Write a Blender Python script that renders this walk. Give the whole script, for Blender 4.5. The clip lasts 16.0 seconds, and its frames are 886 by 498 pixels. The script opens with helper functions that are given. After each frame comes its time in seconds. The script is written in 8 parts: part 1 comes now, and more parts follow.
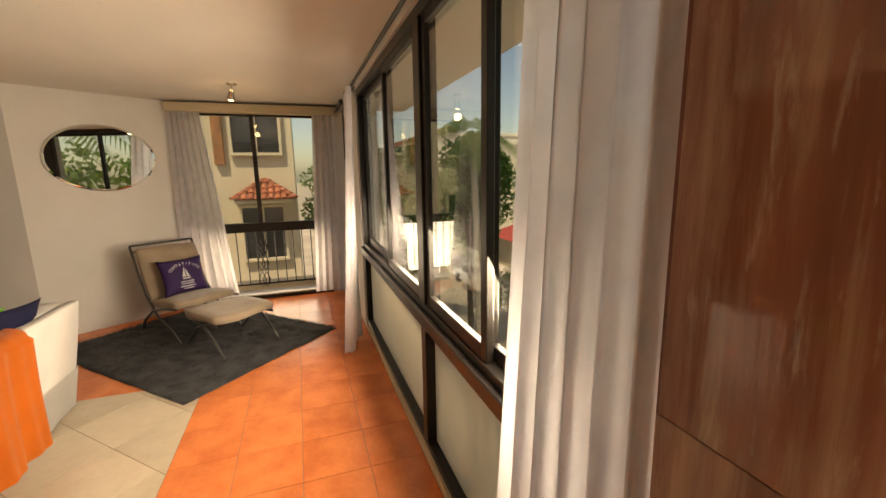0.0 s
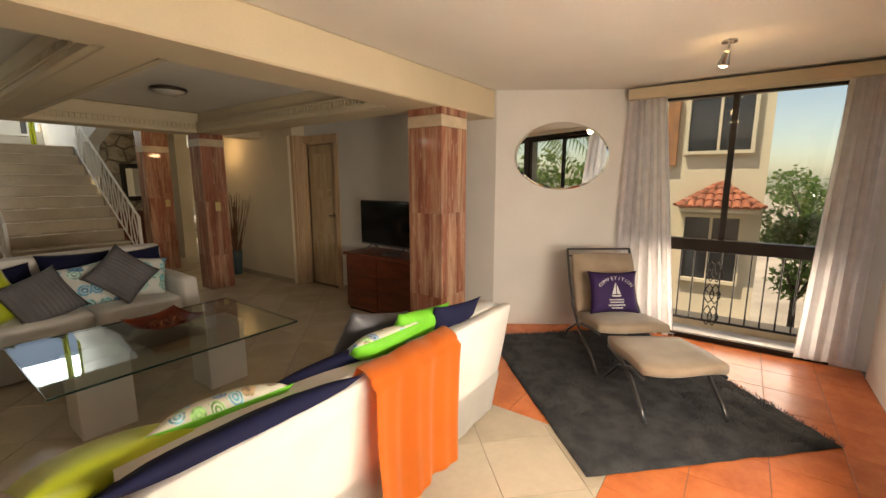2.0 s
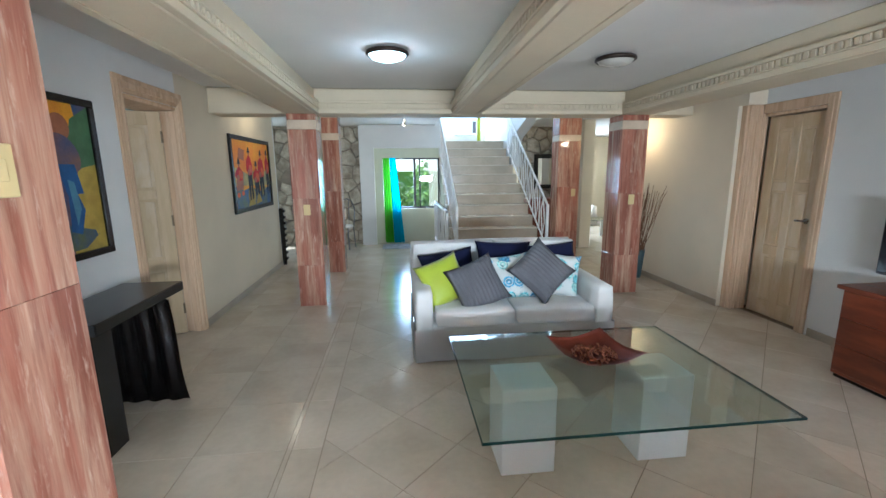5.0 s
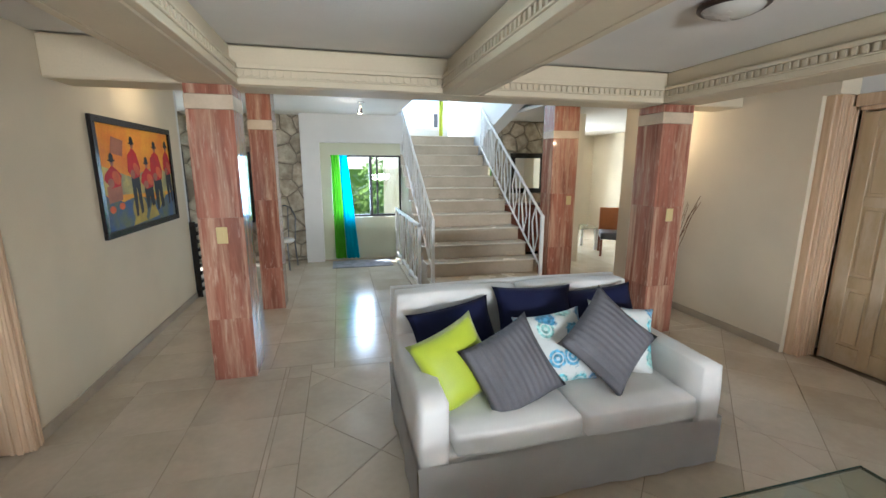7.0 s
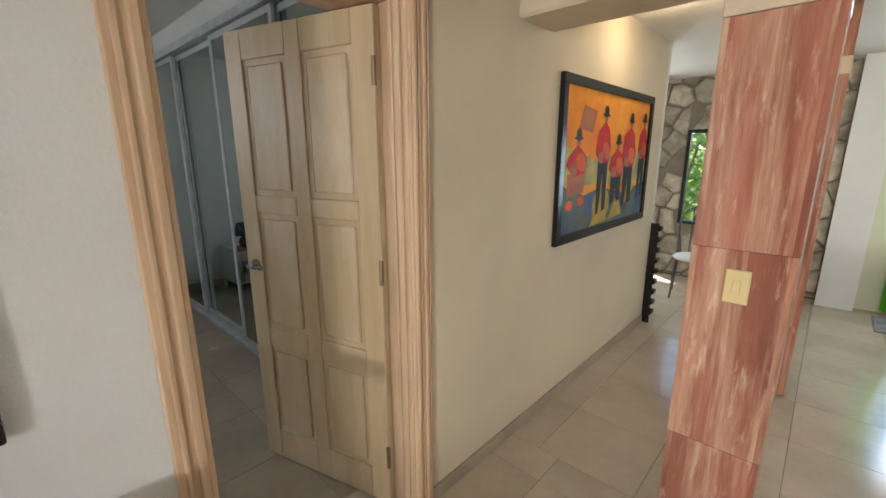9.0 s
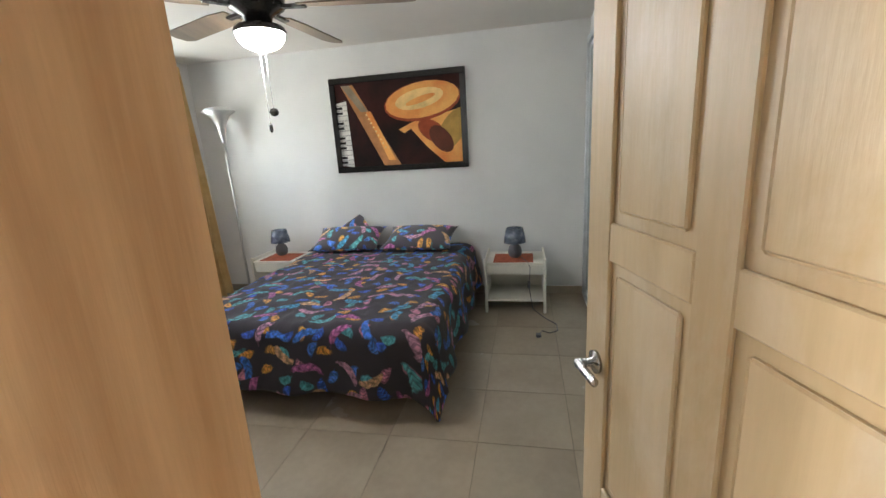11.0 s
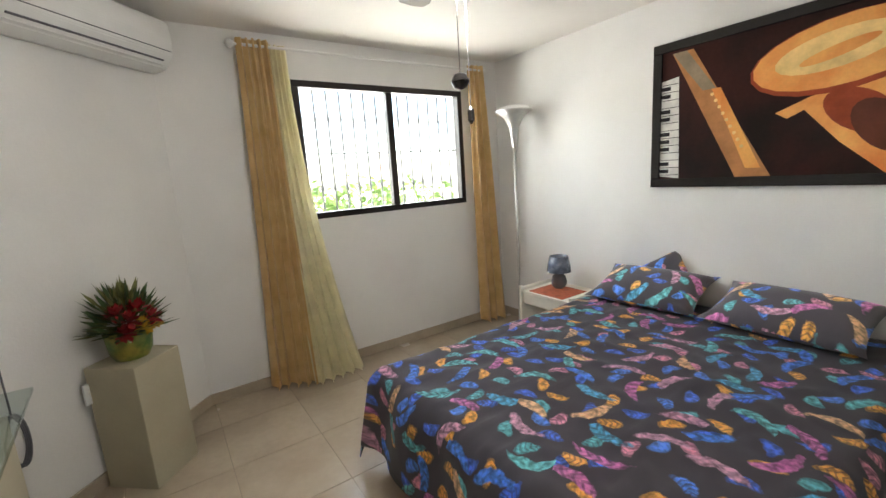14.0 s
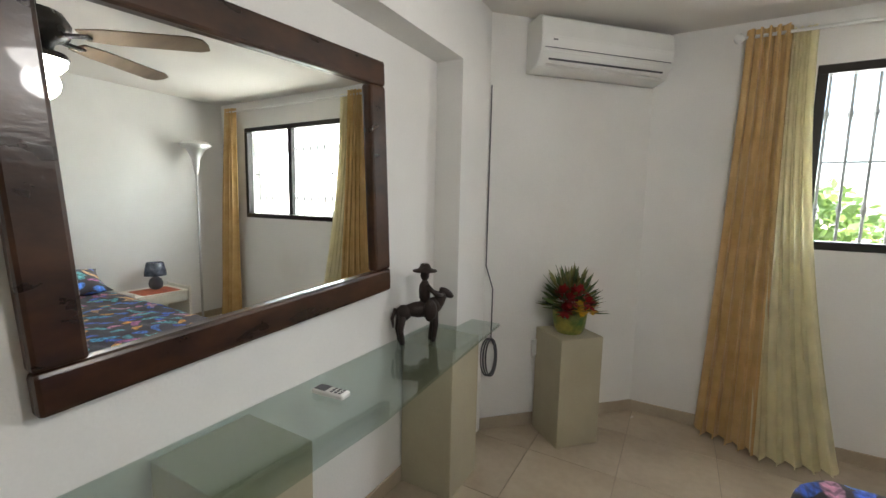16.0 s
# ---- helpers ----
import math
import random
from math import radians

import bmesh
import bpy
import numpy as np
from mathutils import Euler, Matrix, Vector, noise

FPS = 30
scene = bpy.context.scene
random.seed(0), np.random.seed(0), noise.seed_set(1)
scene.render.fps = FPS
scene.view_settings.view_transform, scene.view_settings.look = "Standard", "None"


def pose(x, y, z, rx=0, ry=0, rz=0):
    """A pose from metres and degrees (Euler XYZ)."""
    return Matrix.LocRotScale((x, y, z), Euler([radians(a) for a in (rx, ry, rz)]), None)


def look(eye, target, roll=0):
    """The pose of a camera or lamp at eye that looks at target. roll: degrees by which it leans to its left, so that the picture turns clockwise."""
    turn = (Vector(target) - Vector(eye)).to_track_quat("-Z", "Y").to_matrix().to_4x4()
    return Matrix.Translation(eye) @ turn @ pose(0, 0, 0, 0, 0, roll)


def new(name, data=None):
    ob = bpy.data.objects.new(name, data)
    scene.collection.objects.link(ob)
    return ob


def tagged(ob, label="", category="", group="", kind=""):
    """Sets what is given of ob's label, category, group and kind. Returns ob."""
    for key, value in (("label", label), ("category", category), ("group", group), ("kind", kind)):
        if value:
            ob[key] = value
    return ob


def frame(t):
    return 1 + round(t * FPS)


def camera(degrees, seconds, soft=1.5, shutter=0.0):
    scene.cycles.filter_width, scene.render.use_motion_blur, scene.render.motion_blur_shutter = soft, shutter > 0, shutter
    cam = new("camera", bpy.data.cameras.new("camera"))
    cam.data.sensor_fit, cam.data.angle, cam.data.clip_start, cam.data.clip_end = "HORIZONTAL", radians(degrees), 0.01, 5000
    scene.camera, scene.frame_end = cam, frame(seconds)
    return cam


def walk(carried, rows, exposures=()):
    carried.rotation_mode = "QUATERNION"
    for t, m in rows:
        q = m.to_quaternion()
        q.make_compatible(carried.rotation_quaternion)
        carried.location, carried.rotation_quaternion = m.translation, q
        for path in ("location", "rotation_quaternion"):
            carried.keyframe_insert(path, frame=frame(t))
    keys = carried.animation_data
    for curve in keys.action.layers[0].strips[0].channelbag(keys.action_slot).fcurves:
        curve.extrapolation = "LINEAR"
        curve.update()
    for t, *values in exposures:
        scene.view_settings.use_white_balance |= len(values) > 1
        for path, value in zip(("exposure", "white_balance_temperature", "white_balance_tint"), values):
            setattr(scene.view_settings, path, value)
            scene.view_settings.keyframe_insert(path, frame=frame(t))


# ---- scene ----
cam = camera(93.9, 16.0)
PATH = [
    (0, (0.792, 0.569, 1.585), (2.652, -0.071, 1.218), -0.9),
    (0.5, (1.087, 0.601, 1.559), (3.025, 0.228, 1.236), -0.4),
    (1, (1.391, 0.681, 1.553), (3.356, 0.608, 1.183), 0.2),
    (1.5, (1.675, 0.76, 1.565), (3.538, 1.402, 1.224), -0.2),
    (2, (1.887, 0.911, 1.54), (3.486, 2.066, 1.211), -0.0),
    (2.5, (2.02, 1.048, 1.538), (3.209, 2.625, 1.228), -1.4),
    (3, (2.134, 1.149, 1.535), (2.801, 3.01, 1.233), -0.7),
    (3.5, (2.162, 1.27, 1.537), (2.453, 3.222, 1.214), -0.1),
    (4, (2.104, 1.499, 1.523), (2.334, 3.458, 1.196), 0.2),
    (4.5, (2.03, 1.759, 1.509), (2.243, 3.712, 1.132), -0.4),
    (5, (1.971, 2.134, 1.541), (2.177, 4.088, 1.167), -0.6),
    (5.2, (1.961, 2.268, 1.525), (2.214, 4.221, 1.174), -0.3),
    (7.3, (1.734, 3.933, 1.613), (2.207, 5.836, 1.219), 0.1),
    (7.5, (1.694, 4.12, 1.602), (1.996, 6.06, 1.225), 0.3),
    (8, (1.562, 4.52, 1.59), (1.239, 6.454, 1.195), 0.6),
    (8.5, (1.352, 4.874, 1.586), (0.495, 6.625, 1.141), 0.5),
    (9, (1.133, 5.215, 1.572), (-0.192, 6.643, 1.12), -0.2),
    (9.5, (0.882, 5.464, 1.563), (-0.807, 6.442, 1.126), 0.2),
    (9.7, (0.776, 5.542, 1.557), (-1.004, 6.34, 1.114), -0.0),
    (11.8, (-0.297, 5.903, 1.551), (-1.994, 4.94, 1.111), -4.0),
    (12, (-0.394, 5.852, 1.546), (-2.029, 4.782, 1.121), -3.6),
    (12.5, (-0.674, 5.792, 1.569), (-2.139, 4.473, 1.231), -2.9),
    (13, (-0.858, 5.705, 1.553), (-2.217, 4.278, 1.208), -2.7),
    (13.5, (-1.048, 5.61, 1.559), (-2.387, 4.169, 1.196), -3.4),
    (14, (-1.188, 5.509, 1.551), (-2.292, 3.879, 1.196), -3.7),
    (14.5, (-1.439, 5.518, 1.501), (-1.916, 3.602, 1.188), -0.6),
    (15, (-1.473, 5.434, 1.475), (-1.453, 3.453, 1.199), 0.1),
    (15.5, (-1.515, 5.419, 1.504), (-0.903, 3.528, 1.274), 1.6),
    (16, (-1.525, 5.425, 1.497), (-0.541, 3.699, 1.27), 1.2),
]
walk(cam, [(t, look(eye, target, roll)) for t, eye, target, roll in PATH],
     [(0, -0.15, 9400, 13), (1, -0.35, 9400, 13), (2, 0.25, 8000, 13), (2.5, 0.45, 6700, 11), (3, 0.75, 6900, 13), (4, 1.45, 6700, 11), (4.8, 1.75, 4900, 4), (7.5, 1.85, 5600, 8), (9, 2.1, 6000, 10), (9.5, 2.55, 5700, 7), (10.5, 2.8, 6200, 10), (12, 3.5, 6300, 12), (14, 3.2, 6600, 13), (16, 3.0, 6500, 12)])

# world, sun, exposure
def make_world():
    w = bpy.data.worlds.new("sky")
    scene.world = w
    w.use_nodes = True
    nt = w.node_tree
    sky = nt.nodes.new("ShaderNodeTexSky")
    sky.sky_type, sky.sun_disc = "NISHITA", False
    sky.sun_elevation, sky.sun_rotation = radians(60), radians(308)
    nt.links.new(sky.outputs[0], nt.nodes["Background"].inputs[0])
    nt.nodes["Background"].inputs[1].default_value = 0.15
    d = bpy.data.lights.new("sun", "SUN")
    d.energy, d.angle, d.color = 4.5, radians(0.5), (1, 0.95, 0.87)
    s = new("sun", d)
    az, el = radians(308), radians(60)
    s.matrix_basis = look((0, 0, 0), (-math.sin(az) * math.cos(el), -math.cos(az) * math.cos(el), -math.sin(el)))
    return s


make_world()


def area(name, eye, target, w, h, power, color=(1, 1, 1)):
    d = bpy.data.lights.new(name, "AREA")
    d.shape, d.size, d.size_y, d.energy, d.color = "RECTANGLE", w, h, power, color
    ob = new(name, d)
    ob.matrix_basis = look(eye, target)
    return ob


def bulb(name, at, power, color=(1, 0.8, 0.55), r=0.04):
    d = bpy.data.lights.new(name, "POINT")
    d.energy, d.color, d.shadow_soft_size = power, color, r
    ob = new(name, d)
    ob.location = at
    return ob


area("window_light_street", (3.0, -0.13, 1.16), (3.05, 1.6, 0.25), 2.3, 0.3, 118, (1, 0.95, 0.88))
area("curtain_light_near", (1.42, -0.2, 1.6), (1.42, 2.6, 1.6), 0.25, 1.3, 2.4, (0.95, 0.95, 1))
area("curtain_light_far", (4.6, -0.2, 1.6), (4.6, 2.6, 1.6), 0.5, 1.3, 3, (0.95, 0.95, 1))
area("window_light_end", (6.66, 1.0, 0.5), (3.5, 1.1, 1.0), 1.4, 0.7, 14, (1, 0.93, 0.82))
area("window_light_hall", (2.1, 11.2, 1.3), (2.1, 7, 0.9), 0.5, 1.0, 8, (0.8, 0.91, 1))
area("window_light_dining", (-0.9, 11.3, 1.3), (-0.5, 7, 1.0), 1.1, 1.0, 14, (0.95, 1, 0.95))
area("window_light_bedroom", (-2.95, 2.0, 1.8), (-2.8, 5, 1.2), 1.5, 1.0, 8, (0.97, 0.99, 1))
area("window_light_stair", (3.6, 13.6, 4.2), (3.4, 9, 1.0), 1.8, 1.2, 60, (0.76, 0.88, 1))
area("window_light_lounge", (6.3, 13.7, 1.4), (5.6, 8, 0.8), 1.4, 1.3, 60, (1, 1, 0.95))
# ceiling_bulb is a weak light added below the glowing aqua dome
bulb("ceiling_bulb", (1.92, 5.45, 2.26), 1.5, (0.9, 0.97, 1), 0.1)
bulb("spot_bulb", (5.25, 1.08, 2.18), 1.5, (1, 0.72, 0.4))
bulb("fan_bulb", (-1.93, 4.58, 2.04), 3, (1, 0.98, 0.95), 0.08)
# warm fill added in front of the five-figure painting, no fixture there
bulb("picture_bulb", (0.35, 8.05, 2.3), 1.5, (1, 0.75, 0.45))
bulb("vase_bulb", (5.2, 7.75, 2.0), 3.6, (1, 0.7, 0.38))
bulb("hall_bulb", (1.9, 9.4, 2.2), 0.8, (1, 0.9, 0.75))


# materials
MATS = {}


def mat(name, color, rough=0.6, metal=0.0, scale=8.0, var=0.12, bump=0.05, spec=0.5, color2=None, stretch=(1, 1, 1), fine=60.0,
        trans=0.0, ior=1.45, emit=0.0, coat=0.0, rand=0.0, alpha=1.0, sheen=0.0, pert=0.0):
    if name in MATS:
        return MATS[name]
    m = bpy.data.materials.new(name)
    m.use_nodes = True
    nt = m.node_tree
    b = nt.nodes["Principled BSDF"]
    L = nt.links.new
    tc = nt.nodes.new("ShaderNodeTexCoord")
    mp = nt.nodes.new("ShaderNodeMapping")
    mp.inputs["Scale"].default_value = stretch
    L(tc.outputs["Object"], mp.inputs[0])
    n1 = nt.nodes.new("ShaderNodeTexNoise")
    n1.inputs["Scale"].default_value, n1.inputs["Detail"].default_value = scale, 6
    n1.inputs["Distortion"].default_value = pert
    n2 = nt.nodes.new("ShaderNodeTexNoise")
    n2.inputs["Scale"].default_value, n2.inputs["Detail"].default_value = fine, 3
    L(mp.outputs[0], n1.inputs[0])
    L(mp.outputs[0], n2.inputs[0])
    if rand:
        oi = nt.nodes.new("ShaderNodeObjectInfo")
        off = nt.nodes.new("ShaderNodeVectorMath")
        off.operation = "SCALE"
        off.inputs[0].default_value = (17, 9, 5)
        L(oi.outputs["Random"], off.inputs["Scale"])
        ad = nt.nodes.new("ShaderNodeVectorMath")
        L(tc.outputs["Object"], ad.inputs[0])
        L(off.outputs[0], ad.inputs[1])
        L(ad.outputs[0], mp.inputs[0])
    ramp = nt.nodes.new("ShaderNodeValToRGB")
    c2 = color2 or tuple(max(0, c * (1 - var * 1.6)) for c in color)
    ramp.color_ramp.elements[0].color = (*c2, 1)
    ramp.color_ramp.elements[1].color = (*color, 1)
    ramp.color_ramp.elements[0].position, ramp.color_ramp.elements[1].position = 0.35, 0.62
    L(n1.outputs[0], ramp.inputs[0])
    mx = nt.nodes.new("ShaderNodeMix")
    mx.data_type, mx.blend_type = "RGBA", "MULTIPLY"
    mx.inputs[0].default_value = 1
    mr = nt.nodes.new("ShaderNodeMapRange")
    mr.inputs["To Min"].default_value, mr.inputs["To Max"].default_value = 1 - var, 1 + var * 0.5
    L(n2.outputs[0], mr.inputs[0])
    L(ramp.outputs[0], mx.inputs[6])
    L(mr.outputs[0], mx.inputs[7])
    out = mx.outputs[2]
    if rand:
        hs = nt.nodes.new("ShaderNodeHueSaturation")
        r2 = nt.nodes.new("ShaderNodeMapRange")
        r2.inputs["To Min"].default_value, r2.inputs["To Max"].default_value = 1 - rand, 1 + rand
        L(oi.outputs["Random"], r2.inputs[0])
        L(r2.outputs[0], hs.inputs["Value"])
        L(out, hs.inputs["Color"])
        out = hs.outputs[0]
    L(out, b.inputs["Base Color"])
    rr = nt.nodes.new("ShaderNodeMapRange")
    rr.inputs["To Min"].default_value, rr.inputs["To Max"].default_value = max(0.0, rough - 0.06 * (rough > 0.05)), min(1, rough + 0.08 * (rough > 0.05))
    L(n1.outputs[0], rr.inputs[0])
    L(rr.outputs[0], b.inputs["Roughness"])
    b.inputs["Metallic"].default_value = metal
    b.inputs["Specular IOR Level"].default_value = spec
    b.inputs["IOR"].default_value = ior
    b.inputs["Transmission Weight"].default_value = trans
    b.inputs["Coat Weight"].default_value = coat
    b.inputs["Alpha"].default_value = alpha
    b.inputs["Sheen Weight"].default_value = sheen
    if emit:
        b.inputs["Emission Color"].default_value = (*color, 1)
        b.inputs["Emission Strength"].default_value = emit
    if bump:
        bp = nt.nodes.new("ShaderNodeBump")
        bp.inputs["Strength"].default_value, bp.inputs["Distance"].default_value = min(1, bump * 4), 0.004
        L(n2.outputs[0], bp.inputs["Height"])
        L(bp.outputs[0], b.inputs["Normal"])
    MATS[name] = m
    return m


def streaks(m, color, scale, stretch, lo, hi):
    """Pale veins laid over a material's own colour."""
    nt = m.node_tree
    L = nt.links.new
    b = nt.nodes["Principled BSDF"]
    base = b.inputs["Base Color"].links[0].from_socket
    mp = nt.nodes.new("ShaderNodeMapping")
    mp.inputs["Scale"].default_value = stretch
    L(nt.nodes["Mapping"].inputs[0].links[0].from_socket, mp.inputs[0])
    n = nt.nodes.new("ShaderNodeTexNoise")
    n.inputs["Scale"].default_value, n.inputs["Detail"].default_value, n.inputs["Distortion"].default_value = scale, 10, 0.35
    n.inputs["Roughness"].default_value = 0.66
    L(mp.outputs[0], n.inputs[0])
    r = nt.nodes.new("ShaderNodeMapRange")
    r.inputs["From Min"].default_value, r.inputs["From Max"].default_value = lo, hi
    L(n.outputs[0], r.inputs[0])
    mx = nt.nodes.new("ShaderNodeMix")
    mx.data_type = "RGBA"
    L(r.outputs[0], mx.inputs[0])
    L(base, mx.inputs[6])
    mx.inputs[7].default_value = (*color, 1)
    L(mx.outputs[2], b.inputs["Base Color"])


WHITE = mat("white_plaster", (0.72, 0.71, 0.68), 0.75, scale=1.5, var=0.05, fine=90)
CREAM = mat("cream_plaster", (0.66, 0.58, 0.43), 0.7, scale=1.3, var=0.06, fine=90)
CEIL = mat("ceiling_paint", (0.74, 0.71, 0.65), 0.85, scale=1.2, var=0.05, fine=120, bump=0.12)
BEAM = mat("beam_paint", (0.62, 0.53, 0.37), 0.65, scale=1.5, var=0.06, fine=80)
BEDTILE = mat("tan_ceramic", (0.4, 0.335, 0.25), 0.24, scale=2.2, var=0.12, fine=25, bump=0.015, rand=0.04, color2=(0.33, 0.27, 0.2))
BEIGE = mat("beige_ceramic", (0.56, 0.48, 0.37), 0.16, scale=2.2, var=0.1, fine=25, bump=0.015, rand=0.05, color2=(0.47, 0.4, 0.3))
ORANGE = mat("terracotta_ceramic", (0.68, 0.2, 0.07), 0.22, scale=5, var=0.12, fine=40, bump=0.02, rand=0.07, color2=(0.56, 0.15, 0.05))
GROUT = mat("grout", (0.2, 0.15, 0.1), 0.9, fine=200)
TRAV = mat("red_travertine", (0.38, 0.155, 0.1), 0.07, scale=7, var=0.2, fine=70, stretch=(1.6, 1.6, 0.14), color2=(0.22, 0.08, 0.05), rand=0.1, bump=0.03, pert=0.4, coat=0.2)
streaks(TRAV, (0.56, 0.36, 0.24), 7, (1.5, 1.5, 0.1), 0.47, 0.68)
streaks(TRAV, (0.24, 0.09, 0.06), 15, (1.5, 1.5, 0.13), 0.52, 0.75)
streaks(TRAV, (0.7, 0.53, 0.4), 30, (1.2, 1.2, 0.2), 0.56, 0.85)
BAND = mat("cream_marble_band", (0.62, 0.5, 0.36), 0.2, scale=6, var=0.1)
BLACK = mat("black_anodised_metal", (0.018, 0.014, 0.012), 0.35, metal=0.3, bump=0.0, scale=20)
IRON = mat("black_iron", (0.02, 0.018, 0.018), 0.5, metal=0.4, scale=30)
PINE = mat("washed_pine", (0.6, 0.46, 0.28), 0.4, scale=4, var=0.1, fine=34, stretch=(2.6, 2.6, 0.3), color2=(0.5, 0.37, 0.21), rand=0.04)
streaks(PINE, (0.66, 0.56, 0.42), 3, (1, 1, 0.5), 0.5, 0.75)
PINECASE = mat("ridged_pine_casing", (0.66, 0.48, 0.31), 0.5, scale=6, var=0.12, fine=40, stretch=(4, 4, 0.3), color2=(0.52, 0.35, 0.21), rand=0.04)
STONEM = mat("rough_limestone", (0.56, 0.5, 0.38), 0.9, scale=6, var=0.3, fine=25, bump=0.25, rand=0.2, color2=(0.3, 0.25, 0.18))
MORTAR = mat("brown_mortar", (0.27, 0.225, 0.17), 0.95, fine=80)
FACADE = mat("facade_render", (0.7, 0.6, 0.42), 0.9, scale=1, var=0.1, fine=20)
FROST = mat("frosted_glass", (0.82, 0.76, 0.62), 0.5, scale=2, var=0.04, bump=0.0, trans=0.0)
SHEER = mat("sheer_white_curtain", (0.84, 0.81, 0.83), 0.8, scale=12, var=0.06, fine=250, bump=0.05)


def translucent(m, amount, color=None, clear=0.0):
    nt = m.node_tree
    L = nt.links.new
    out = nt.nodes["Material Output"]
    b = nt.nodes["Principled BSDF"]
    tr = nt.nodes.new("ShaderNodeBsdfTranslucent")
    src = b.inputs["Base Color"].links
    if color:
        tr.inputs[0].default_value = (*color, 1)
    elif src:
        L(src[0].from_socket, tr.inputs[0])
    mix = nt.nodes.new("ShaderNodeMixShader")
    mix.inputs[0].default_value = amount
    L(b.outputs[0], mix.inputs[1])
    L(tr.outputs[0], mix.inputs[2])
    last = mix.outputs[0]
    if clear:
        tp = nt.nodes.new("ShaderNodeBsdfTransparent")
        m2 = nt.nodes.new("ShaderNodeMixShader")
        m2.inputs[0].default_value = clear
        L(last, m2.inputs[1])
        L(tp.outputs[0], m2.inputs[2])
        last = m2.outputs[0]
    L(last, out.inputs[0])


translucent(SHEER, 0.62, clear=0.08)
translucent(FROST, 0.85, clear=0.3)


def clear_glass(name, tint, gloss=0.06):
    m = bpy.data.materials.new(name)
    m.use_nodes = True
    nt = m.node_tree
    nt.nodes.remove(nt.nodes["Principled BSDF"])
    tp = nt.nodes.new("ShaderNodeBsdfTransparent")
    tp.inputs[0].default_value = (*tint, 1)
    gl = nt.nodes.new("ShaderNodeBsdfGlossy")
    gl.inputs["Roughness"].default_value = 0.01
    lw = nt.nodes.new("ShaderNodeLayerWeight")
    pw = nt.nodes.new("ShaderNodeMath")
    pw.operation = "POWER"
    pw.inputs[1].default_value = 4.0
    ad = nt.nodes.new("ShaderNodeMath")
    ad.operation = "MULTIPLY_ADD"
    ad.inputs[1].default_value, ad.inputs[2].default_value = 0.8, gloss
    mx = nt.nodes.new("ShaderNodeMixShader")
    nt.links.new(lw.outputs["Facing"], pw.inputs[0])
    nt.links.new(pw.outputs[0], ad.inputs[0])
    nt.links.new(ad.outputs[0], mx.inputs[0])
    nt.links.new(tp.outputs[0], mx.inputs[1])
    nt.links.new(gl.outputs[0], mx.inputs[2])
    nt.links.new(mx.outputs[0], nt.nodes["Material Output"].inputs[0])
    return m


PANE = clear_glass("window_glass", (0.93, 0.95, 0.93))
TABLEGLASS = clear_glass("green_table_glass", (0.84, 0.91, 0.89), 0.1)
GLASSEDGE = mat("dark_green_glass_edge", (0.02, 0.06, 0.05), 0.1, var=0.05, bump=0)
MIRROR = mat("mirror_silver", (0.88, 0.9, 0.88), 0.0, metal=1.0, var=0.0, bump=0.0)


# mesh helpers
def obj(name, bm, material, parent=None, label="", smooth=False):
    me = bpy.data.meshes.new(name)
    bm.to_mesh(me)
    bm.free()
    if isinstance(material, (list, tuple)):
        for m in material:
            me.materials.append(m)
    else:
        me.materials.append(material)
    if smooth:
        me.shade_smooth()
    ob = new(name, me)
    if parent:
        ob.parent = parent
    if label:
        ob["label"] = label
    return ob


def part(name, bm, material, parent, label="", smooth=False):
    return obj(name, bm, material, parent, label, smooth)


def struct(name, bm, material, parent=None):
    return tagged(obj(name, bm, material, parent), kind="structure")


def empty(name, at=(0, 0, 0), rz=0):
    e = new(name)
    e.empty_display_size = 0.1
    e.matrix_basis = pose(*at, 0, 0, rz)
    return e


def thing(name, label, category, at=(0, 0, 0), rz=0, group=""):
    return tagged(empty(name, at, rz), label, category, group)


def add_box(bm, lo, hi, bevel=0.0, m=None, seg=1, mi=0):
    r = bmesh.ops.create_cube(bm, size=1)
    vs = r["verts"]
    for v in vs:
        v.co = Vector([lo[i] + (v.co[i] + 0.5) * (hi[i] - lo[i]) for i in range(3)])
    faces = list({f for v in vs for f in v.link_faces})
    for f in faces:
        f.material_index = mi
    if bevel:
        es = list({e for v in vs for e in v.link_edges})
        res = bmesh.ops.bevel(bm, geom=es, offset=bevel, segments=seg, affect="EDGES", profile=0.5, material=-1)
        vs = list({v for f in res["faces"] for v in f.verts} | {v for v in vs if v.is_valid})
    if m is not None:
        bmesh.ops.transform(bm, matrix=m, verts=vs)
    return vs


def box(lo, hi, bevel=0.0, m=None, seg=1):
    bm = bmesh.new()
    add_box(bm, lo, hi, bevel, m, seg)
    return bm


def add_lathe(bm, prof, n=20, at=(0, 0, 0), m=None, cap=True):
    rings = []
    for r, z in prof:
        rings.append([bm.verts.new((at[0] + r * math.cos(2 * math.pi * k / n), at[1] + r * math.sin(2 * math.pi * k / n), at[2] + z)) for k in range(n)])
    for a, b in zip(rings, rings[1:]):
        for k in range(n):
            bm.faces.new((a[k], a[(k + 1) % n], b[(k + 1) % n], b[k]))
    if cap:
        bm.faces.new(rings[0][::-1])
        bm.faces.new(rings[-1])
    vs = [v for r in rings for v in r]
    if m is not None:
        bmesh.ops.transform(bm, matrix=m, verts=vs)
    return vs


def lathe(prof, n=20, at=(0, 0, 0), m=None, cap=True):
    bm = bmesh.new()
    add_lathe(bm, prof, n, at, m, cap)
    return bm


